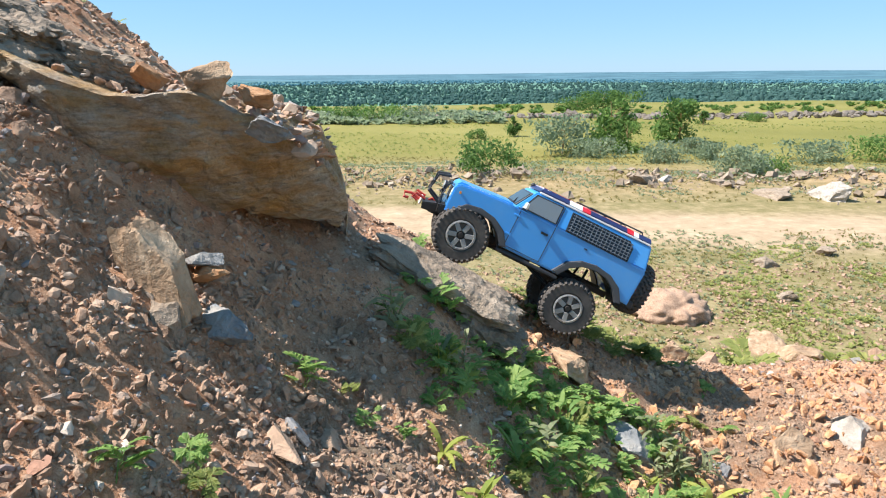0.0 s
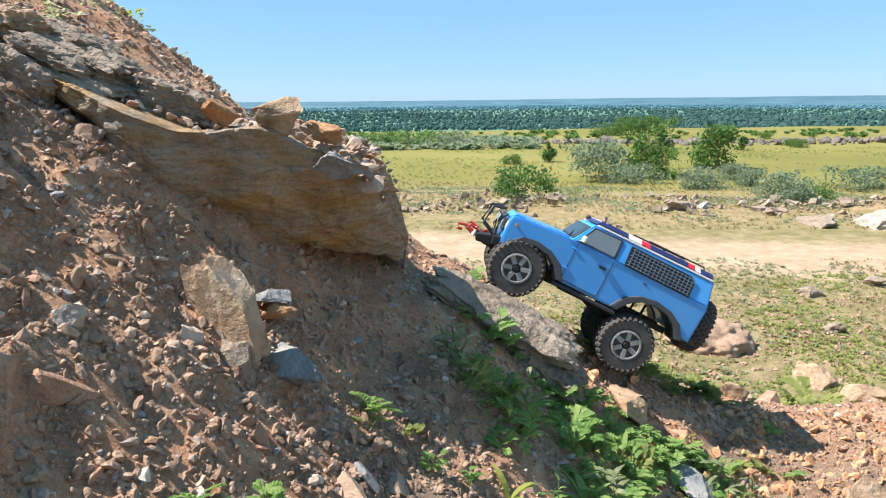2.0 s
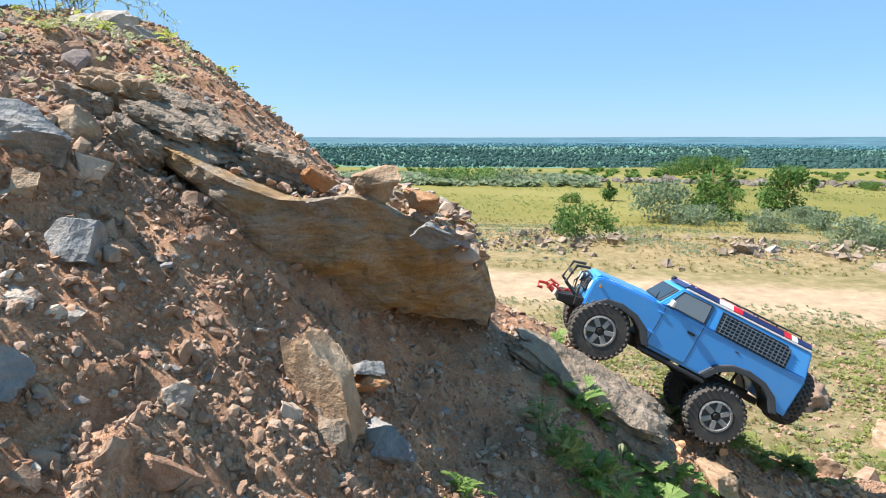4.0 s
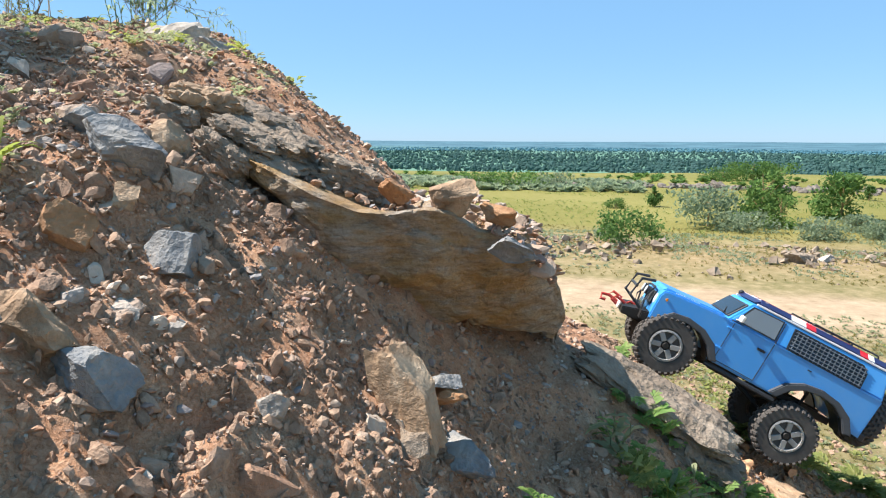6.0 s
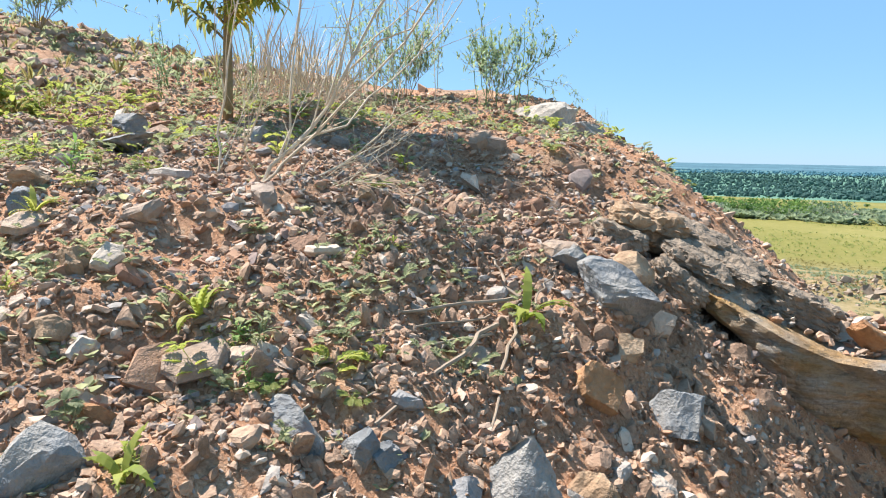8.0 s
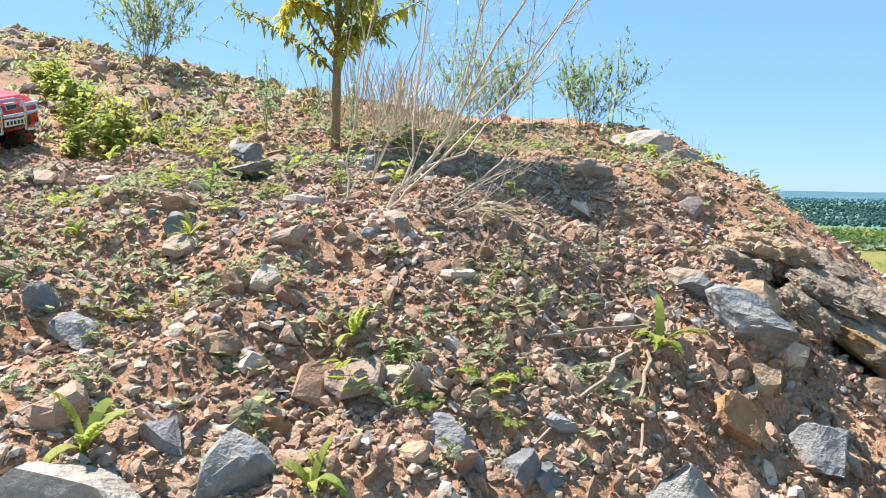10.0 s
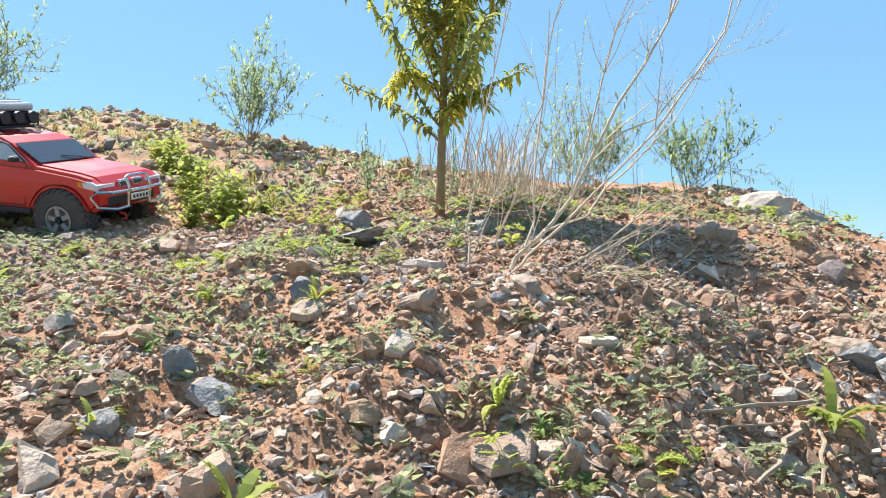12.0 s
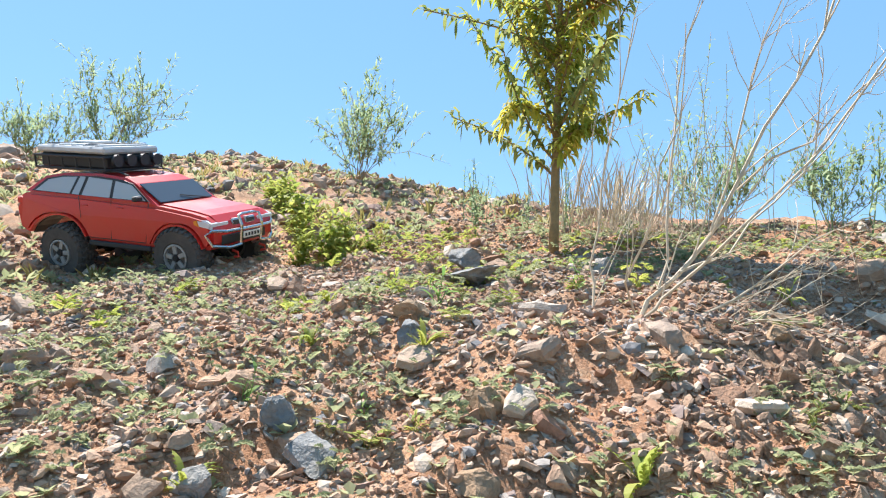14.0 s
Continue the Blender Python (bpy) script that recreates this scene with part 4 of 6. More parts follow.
def wheel_meshes(lugs, spokes, rk=1.0):
    """Tyre, rim and hub meshes, standing on the y axis, outside at +y."""
    R, W = TYRE_R, TYRE_W
    bm = lathe_bm([(0.031 * rk, -W / 2 + 0.004), (0.036 * rk, -W / 2), (R - 0.009, -W / 2), (R - 0.0045, -W / 2 + 0.005), (R - 0.0035, -W * 0.17), (R - 0.003, 0), (R - 0.0035, W * 0.17), (R - 0.0045, W / 2 - 0.005),
                   (R - 0.009, W / 2), (0.036 * rk, W / 2), (0.031 * rk, W / 2 - 0.004)], 2 * lugs)
    bm.faces.ensure_lookup_table()
    bmesh.ops.recalc_face_normals(bm, faces=bm.faces)
    tread = []
    for f in bm.faces:
        c = f.calc_center_median()
        r = math.hypot(c.x, c.z)
        if len(f.verts) == 4 and r > R - 0.0085:
            k = int((math.atan2(c.z, c.x) % 6.28318) / 6.28318 * 2 * lugs)
            ring = 0 if abs(c.y) < W * 0.2 else 1
            if (k + ring + (c.y > 0)) % 2 == 0:
                tread.append(f)
    for f in bmesh.ops.extrude_discrete_faces(bm, faces=tread)["faces"]:
        c, n = f.calc_center_median(), f.normal.copy()
        for v in f.verts:
            v.co = c + (v.co - c) * 0.86 + n * 0.0035
    tyre = bpy.data.meshes.new("tyre")
    bmesh.ops.recalc_face_normals(bm, faces=bm.faces)
    bm.to_mesh(tyre)
    bm.free()
    tyre.materials.append(M["rubber"])
    bm = lathe_bm([(0.031, -W / 2 + 0.004), (0.0315, W / 2 - 0.003), (0.0325, W / 2), (0.0285, W / 2 + 0.001), (0.027, W / 2 - 0.004), (0.027, -W / 2 + 0.008), (0.01, -W / 2 + 0.008)], 36)
    for k in range(spokes):
        t = 360.0 * k / spokes
        add_box(bm, (0.0185 * math.cos(radians(t)), W / 2 - 0.0030, 0.0185 * math.sin(radians(t))), (0.019, 0.005, 0.0105), 0.001, (0, -t, 0))
    for k in range(18):
        t = radians(20.0 * k)
        add_box(bm, (0.0303 * math.cos(t), W / 2 + 0.001, 0.0303 * math.sin(t)), (0.002, 0.0016, 0.002), 0, (0, 20.0 * k, 0))
    bmesh.ops.scale(bm, vec=(rk, 1, rk), verts=bm.verts)
    rim = bpy.data.meshes.new("rim")
    bmesh.ops.recalc_face_normals(bm, faces=bm.faces)
    bm.to_mesh(rim)
    bm.free()
    rim.materials.append(M["rim"])
    bm = lathe_bm([(0.0245 * rk, -W / 2 + 0.002), (0.0245 * rk, -0.002), (0.011, 0.0), (0.010, W / 2 - 0.006), (0.007, W / 2 - 0.003), (0.005, W / 2 + 0.001)], 20)
    hub = bpy.data.meshes.new("wheel")
    bmesh.ops.recalc_face_normals(bm, faces=bm.faces)
    bm.to_mesh(hub)
    bm.free()
    hub.materials.append(M["dark"])
    return tyre, rim, hub


def add_wheel(car, meshes, x, y, z, spin, outward, name="wheel", steer=0.0):
    m = Matrix.Translation((x, y, z)) @ pose(0, 0, 0, 0, spin, 0)
    if outward < 0:
        m = Matrix.Translation((x, y, z)) @ pose(0, 0, 0, 0, spin, 180)
    if steer:
        m = Matrix.Translation((x, y, z)) @ pose(0, 0, 0, 0, 0, steer) @ pose(0, 0, 0, 0, spin, 0 if outward > 0 else 180)
    w = part(name, meshes[2], None, car, at=m)
    part("tyre", meshes[0], None, w, "dusty black knobbly tyre")
    part("rim", meshes[1], None, w, "silver spoked rim")
    return w


def running_gear(car, wb, track, zf, zr, length):
    """Frame rails, axles, links, springs and shafts."""
    zm = TYRE_R
    for s in (1, -1):
        part("frame_rail", box_bm((0, s * 0.03, zm + 0.034), (length, 0.007, 0.014), 0.001), M["dark"], car)
    for x, z in ((wb / 2, zf), (-wb / 2, zr)):
        bm = tube_bm([(x, -track / 2, z), (x, track / 2, z)], 0.0075, 8)
        bmesh.ops.create_icosphere(bm, subdivisions=2, radius=0.017, matrix=Matrix.Translation((x, 0.015, z)) @ Matrix.Diagonal((1.1, 0.8, 1, 1)))
        part("axle", bm, M["dark"], car)
        for s in (1, -1):
            part("shock_absorber", add_tube(tube_bm([(x - 0.01, s * 0.05, z + 0.005), (x - 0.014, s * 0.042, z + 0.04)], 0.0055, 8),
                                            [(x - 0.014, s * 0.042, z + 0.04), (x - 0.018, s * 0.036, zm + 0.068)], 0.003, 6), M["dark"], car)
            part("suspension_link", tube_bm([(x, s * 0.038, z - 0.004), (x * 0.18, s * 0.022, zm + 0.018)], 0.0032, 6), M["dark"], car)
    part("drive_shaft", tube_bm([(wb / 2, 0.012, zf), (0, 0.006, zm + 0.028), (-wb / 2, 0.012, zr)], 0.004, 6), M["dark"], car)
    part("gearbox", box_bm((0.0, 0, zm + 0.03), (0.07, 0.05, 0.03), 0.004), M["dark"], car)
    part("skid_plate", box_bm((0.0, 0, zm + 0.014), (0.06, 0.06, 0.003), 0.001), M["dark"], car)


def build_jeep(m):
    car = thing("model_jeep", m, "sky-blue model off-road car with flag roof climbing the rocks", "model car")
    wb, tr, z = 0.275, 0.168, TYRE_R
    fx, rx, w = wb / 2, -wb / 2, 0.093
    zf, zr = z + 0.019, z - 0.021        # the front axle is pressed in, the rear one hangs
    za = 0.064
    low = [(0.226, 0.104), (0.238, 0.110), (0.239, 0.168), (0.232, 0.181), (0.215, 0.186), (0.104, 0.196), (-0.236, 0.197), (-0.240, 0.190), (-0.238, 0.100)]
    low += arc(rx, za, 0.075, 150, 30, 9)
    low += [(-0.070, 0.094), (0.070, 0.094)]
    low += arc(fx, za, 0.075, 150, 30, 9)
    body = part("body", prism_bm(low, -w, w, 0.004), M["blue"], car)
    sq = lambda t: 1.0 if t < 0.196 else 1.0 - 0.12 * (t - 0.196) / 0.066
    cab = [(0.074, 0.195), (0.046, 0.252), (0.038, 0.257), (-0.220, 0.262), (-0.230, 0.258), (-0.239, 0.196)]
    part("cab", prism_bm(cab, -w + 0.001, w - 0.001, 0.004, sq), M["blue"], car)
    # Bonnet: a raised pressed panel with a fold on each side.
    part("bonnet", prism_bm([(0.234, 0.181), (0.222, 0.190), (0.080, 0.2005), (0.076, 0.1955), (0.22, 0.184)], -0.072, 0.072, 0.002), M["blue"], car)
    bm = bmesh.new()
    for k in range(9):
        add_box(bm, (0.19 - 0.007 * k, w - 0.012, 0.1895 + 0.00063 * k), (0.004, 0.004, 0.0012), 0)
    part("bonnet_bar_mark", bm, M["white"], car, "row of small pale marks")
    # Roof with a flag of stripes.
    roof = part("roof", prism_bm([(0.042, 0.2595), (0.03, 0.2705), (-0.215, 0.2755), (-0.226, 0.2615)], -0.070, 0.070, 0.003), M["navy"], car, "navy roof with red and white flag stripes")
    sl = math.degrees(math.atan2(0.005, 0.265))
    def strip(cx, cy, L, W, yaw, lift, mt, nm):
        zc = 0.2707 + (0.05 - cx) / 0.265 * 0.005 + lift
        part(nm, box_bm((cx, cy, zc), (L, W, 0.0012), 0, (0, sl, yaw)), M[mt], roof)
    for s in (1, -1):
        for d in (1, -1):
            yaw = math.degrees(math.atan2(0.062 * s, 0.105 * d))
            strip(-0.082 + d * 0.066, s * 0.038, 0.104, 0.020, yaw, 0.0006, "white", "white_stripe")
            strip(-0.082 + d * 0.066, s * 0.038, 0.104, 0.008, yaw, 0.0012, "redfilm", "red_stripe")
    strip(-0.092, 0, 0.24, 0.044, 0, 0.0018, "white", "white_stripe")
    strip(-0.082, 0, 0.046, 0.138, 0, 0.0022, "white", "white_stripe")
    strip(-0.092, 0, 0.24, 0.026, 0, 0.0028, "redfilm", "red_stripe")
    strip(-0.082, 0, 0.028, 0.138, 0, 0.0032, "redfilm", "red_stripe")
    for s in (1, -1):
        part("roof_edge", box_bm((-0.092, s * 0.0815, 0.2600), (0.264, 0.004, 0.005), 0.001, (0, sl, 0)), M["white"], car, "white gutter line")
        x = 0.034
        for L, mt, nm in ((0.062, "navy", "navy_panel"), (0.030, "white", "white_panel"), (0.020, "redfilm", "red_panel"), (0.088, "navy", "navy_panel"), (0.016, "redfilm", "red_panel"), (0.012, "white", "white_panel"), (0.030, "navy", "navy_panel")):
            zc = 0.2667 + (0.05 - x + L / 2) / 0.265 * 0.005
            part(nm, box_bm((x - L / 2, s * 0.0745, zc), (L, 0.018, 0.003), 0.0005, (-s * 36, sl, 0)), M[mt], roof)
            x -= L
    for s in (1, -1):
        bm = tube_bm([(-0.07, s * 0.066, 0.270), (-0.074, s * 0.066, 0.281), (-0.20, s * 0.066, 0.284), (-0.206, s * 0.066, 0.273)], 0.0022, 6)
        for x in (-0.11, -0.15):
            add_tube(bm, [(x, s * 0.066, 0.272), (x, s * 0.066, 0.283)], 0.0018, 6)
        part("roof_rail", bm, M["black"], car, "black tubular roof rail")
    # Side doors, panes and rear side grilles.
    for s in (1, -1):
        tilt = -s * 6.5
        yo = lambda zz: s * ((w - 0.001) * sq(zz) + 0.0008)
        bm = bmesh.new()
        for a, b in (((0.068, 0.197), (0.045, 0.198)), ((0.060, 0.10), (0.060, 0.196)), ((-0.022, 0.10), (-0.022, 0.196)), ((0.060, 0.10), (-0.022, 0.10)),
                     ((-0.022, 0.196), (-0.023, 0.25))):
            add_tube(bm, [(a[0], yo(a[1]), a[1]), (b[0], yo(b[1]), b[1])], 0.0009, 4)
        door = part("door", bm, M["black"], car, "dark door seams")
        part("door_handle", box_bm((-0.006, s * (w + 0.003), 0.166), (0.016, 0.005, 0.006), 0.001), M["black"], door, "black door handle")
        for zz in (0.125, 0.178):
            part("hinge", box_bm((0.063, s * (w + 0.001), zz), (0.012, 0.003, 0.004), 0.0005), M["blue"], door)
        win = [(0.058, 0.2035), (0.040, 0.2465), (-0.017, 0.2485), (-0.017, 0.2035)]
        def panel(prof, lift, th):
            b = bmesh.new()
            f1 = [b.verts.new((x, yo(zz) + s * lift, zz)) for x, zz in prof]
            f2 = [b.verts.new((x, yo(zz) + s * (lift + th), zz)) for x, zz in prof]
            b.faces.new(f1), b.faces.new(f2)
            for i in range(len(prof)):
                j = (i + 1) % len(prof)
                b.faces.new((f1[i], f1[j], f2[j], f2[i]))
            return b
        def grow(prof, k):
            cx, cz = sum(p[0] for p in prof) / len(prof), sum(p[1] for p in prof) / len(prof)
            return [(p[0] + math.copysign(k, p[0] - cx), p[1] + math.copysign(k, p[1] - cz)) for p in prof]
        fr = part("window_frame", panel(grow(win, 0.003), -0.0005, 0.0012), M["black"], car)
        part("pane", panel(win, 0.0009, 0.0008), M["smoke"], fr, "tinted side window")
        rear = [(-0.046, 0.1985), (-0.044, 0.2475), (-0.178, 0.2475), (-0.190, 0.232), (-0.190, 0.1985)]
        fr = part("side_grille", panel(grow(rear, 0.0025), -0.0005, 0.0014), M["black"], car, "black mesh guard over the rear side window")
        part("pane", panel(rear, 0.001, 0.0006), M["darkglass"], fr)
        bm = bmesh.new()
        for k in range(16):
            x = -0.051 - 0.0090 * k
            add_tube(bm, [(x, yo(0.1995) + s * 0.0022, 0.1995), (x, yo(0.246) + s * 0.0022, 0.246)], 0.0011, 4)
        for k in range(6):
            zz = 0.2025 + 0.0082 * k
            add_tube(bm, [(-0.046, yo(zz) + s * 0.003, zz), (-0.189, yo(zz) + s * 0.003, zz)], 0.0011, 4)
        part("mesh", bm, M["meshbar"], fr)
        part("waist_line", box_bm((-0.075, s * (w + 0.0006), 0.1945), (0.32, 0.002, 0.0022), 0), M["blue"], car)
        # Wheel-arch flares: broad grey brows.
        for cx in (fx, rx):
            o = arc(cx, za, 0.089, 158, 22, 6)
            i = arc(cx, za, 0.0745, 24, 156, 6)
            part("arch_flare", prism_bm(o + i, s * (w - 0.004), s * (w + 0.012), 0.002), M["flare"], car, "dull grey wheel-arch flare")
            part("inner_arch", prism_bm(arc(cx, za, 0.0765, 160, 20, 10) + arc(cx, za, 0.0725, 20, 160, 10), s * 0.042, s * (w - 0.005)), M["black"], car)
        part("rock_slider", tube_bm([(0.072, s * (w + 0.002), 0.086), (-0.072, s * (w + 0.002), 0.086)], 0.005, 8), M["black"], car)
        bm = box_bm((0.056, s * (w + 0.012), 0.211), (0.007, 0.020, 0.017), 0.002)
        add_tube(bm, [(0.060, s * (w - 0.004), 0.202), (0.057, s * (w + 0.010), 0.207)], 0.0018, 5)
        part("mirror", bm, M["plate"], car, "small pale door mirror")
        part("indicator", lathe_bm([(0.004, 0), (0.004, 0.003)], 10, Matrix.Translation((0.212, s * w, 0.165))), M["amber"], car, "amber side lamp")
        part("fuel_mark", box_bm((-0.10, s * (w + 0.0005), 0.178), (0.008, 0.001, 0.003)), M["black"], car)
        # Headlamp.
        part("headlight", lathe_bm([(0.014, 0), (0.014, 0.004), (0.009, 0.006)], 16, Matrix.Translation((0.236, s * 0.06, 0.154)) @ pose(0, 0, 0, 0, 0, -90)), M["lamp"], car)
        part("tail_light", lathe_bm([(0.006, 0), (0.006, 0.004)], 12, Matrix.Translation((-0.238, s * 0.078, 0.14)) @ pose(0, 0, 0, 0, 0, 90)), M["hook"], car, "red tail lamp")
    # Windscreen and rear door.
    a = math.degrees(math.atan2(0.028, 0.057))
    ws = part("windscreen_frame", box_bm((0.0622, 0, 0.2235), (0.003, 0.15, 0.052), 0.001, (0, -a, 0)), M["black"], car)
    part("pane", box_bm((0.0639, 0, 0.2240), (0.002, 0.138, 0.043), 0, (0, -a, 0)), M["darkglass"], ws)
    part("wiper", tube_bm([(0.078, 0.05, 0.202), (0.067, 0.01, 0.219)], 0.0013, 4), M["black"], car)
    part("rear_pane", box_bm((-0.2362, 0, 0.226), (0.002, 0.10, 0.042), 0, (0, 8, 0)), M["darkglass"], car)
    part("cabin_floor", box_bm((0.0, 0, 0.150), (0.10, 0.14, 0.004)), M["interior"], car)
    # Front: grille, bumper with winch, bull bar, lamps, red hooks.
    gr = part("grille", box_bm((0.2405, 0, 0.150), (0.004, 0.088, 0.036), 0.001), M["black"], car)
    for k in range(5):
        part("slat", box_bm((0.243, 0, 0.138 + 0.006 * k), (0.002, 0.084, 0.002)), M["flare"], gr)
    part("bumper", prism_bm([(0.236, 0.096), (0.262, 0.100), (0.266, 0.116), (0.240, 0.120)], -0.088, 0.088, 0.003), M["dark"], car, "dark steel winch bumper")
    part("winch", lathe_bm([(0.010, -0.026), (0.010, 0.026)], 14, Matrix.Translation((0.252, 0, 0.126))), M["chrome"], car)
    part("bumper_face", box_bm((0.2655, 0.02, 0.108), (0.003, 0.07, 0.012), 0.001), M["plate"], car, "pale front plate, unreadable")
    for s in (1, -1):
        part("bull_bar", tube_bm([(0.258, s * 0.045, 0.116), (0.268, s * 0.045, 0.150), (0.255, s * 0.045, 0.172), (0.248, s * 0.03, 0.176)], 0.0032, 6), M["black"], car)
        part("bull_bar", tube_bm([(0.262, s * 0.062, 0.115), (0.270, s * 0.064, 0.135), (0.262, s * 0.05, 0.150)], 0.0030, 6), M["black"], car)
        lamp = part("spot_lamp", lathe_bm([(0.006, 0), (0.012, 0.003), (0.012, 0.014)], 14, Matrix.Translation((0.258, s * 0.022, 0.160)) @ pose(0, 0, 0, 0, 0, -90)), M["black"], car, "black round spot lamp")
        part("lens", lathe_bm([(0.0105, 0), (0.0105, 0.002)], 14, Matrix.Translation((0.2725, s * 0.022, 0.160)) @ pose(0, 0, 0, 0, 0, -90)), M["lamp"], lamp)
        bm = tube_bm([(0.262, s * 0.048, 0.108), (0.276, s * 0.050, 0.110), (0.284, s * 0.050, 0.104), (0.278, s * 0.05, 0.098), (0.266, s * 0.049, 0.102)], 0.0026, 6)
        part("tow_shackle", bm, M["hook"], car, "red tow shackle")
    part("bull_bar", tube_bm([(0.248, 0.03, 0.176), (0.248, -0.03, 0.176)], 0.0032, 6), M["black"], car)
    part("tow_hook", tube_bm([(0.266, 0, 0.112), (0.290, 0, 0.114), (0.302, 0.004, 0.108), (0.298, 0.004, 0.099), (0.288, 0.002, 0.102)], 0.003, 6), M["hook"], car, "red winch hook")
    part("rear_bumper", box_bm((-0.246, 0, 0.102), (0.016, 0.16, 0.016), 0.002), M["black"], car)
    part("snorkel_cap", lathe_bm([(0.004, 0), (0.006, 0.006), (0.003, 0.012)], 10, Matrix.Translation((0.036, -0.07, 0.262)) @ pose(0, 0, 0, 90, 0, 0)), M["black"], car)
    running_gear(car, wb, tr, zf, zr, 0.44)
    wm = wheel_meshes(30, 6, 0.9)
    for me in wm:
        for v in me.vertices:
            v.co.x *= 1.08
            v.co.z *= 1.08
    for x, zz, spin in ((fx, zf, 14), (rx, zr, 41)):
        for s in (1, -1):
            add_wheel(car, wm, x, s * tr / 2, zz, spin * s, s)
    # A low body: the upper panels are set down and the nose is cut short.
    done = set(wm)
    for o in car.children_recursive:
        if o.data in done or o.name.startswith(("axle", "shock", "suspension", "drive", "gearbox", "skid", "frame_rail")):
            continue
        done.add(o.data)
        for v in o.data.vertices:
            if v.co.z > 0.13:
                v.co.z = 0.13 + (v.co.z - 0.13) * 0.80
            if v.co.x > 0.165:
                v.co.x = 0.165 + (v.co.x - 0.165) * 0.56
            v.co.x -= 0.014
            v.co.z -= 0.003
    # Winch mount reaching ahead of the nose: fairlead board, cleats, hook and two upright guards.
    part("winch_tray", prism_bm([(0.200, 0.090), (0.236, 0.086), (0.240, 0.100), (0.205, 0.112)], -0.060, 0.060, 0.002), M["dark"], car, "dark steel winch tray")
    part("fairlead", box_bm((0.243, 0, 0.098), (0.005, 0.062, 0.018), 0.0015), M["plate"], car, "pale fairlead board, unlettered")
    for s in (1, -1):
        part("lamp_guard", tube_bm([(0.206, s * 0.052, 0.112), (0.238, s * 0.052, 0.128), (0.232, s * 0.050, 0.168), (0.206, s * 0.048, 0.176)], 0.0032, 6), M["black"], car, "black tubular lamp guard")
        part("cleat", tube_bm([(0.236, s * 0.040, 0.106), (0.258, s * 0.041, 0.110), (0.264, s * 0.041, 0.100), (0.250, s * 0.041, 0.096)], 0.003, 6), M["hook"], car, "red tow shackle")
    part("guard_bar", tube_bm([(0.234, -0.051, 0.150), (0.234, 0.051, 0.150)], 0.0030, 6), M["black"], car)
    part("line_hook", tube_bm([(0.246, 0, 0.098), (0.268, 0.002, 0.102), (0.282, 0.004, 0.098), (0.280, 0.006, 0.088), (0.270, 0.004, 0.090)], 0.0034, 6), M["hook"], car, "red winch hook")
    sp = part("spare_wheel", wm[2], None, car, at=Matrix.Translation((-0.278, 0.0, 0.132)) @ pose(0, 0, 0, 0, 0, 90))
    part("tyre", wm[0], None, sp, "dusty black spare tyre")
    part("rim", wm[1], None, sp)
    return car


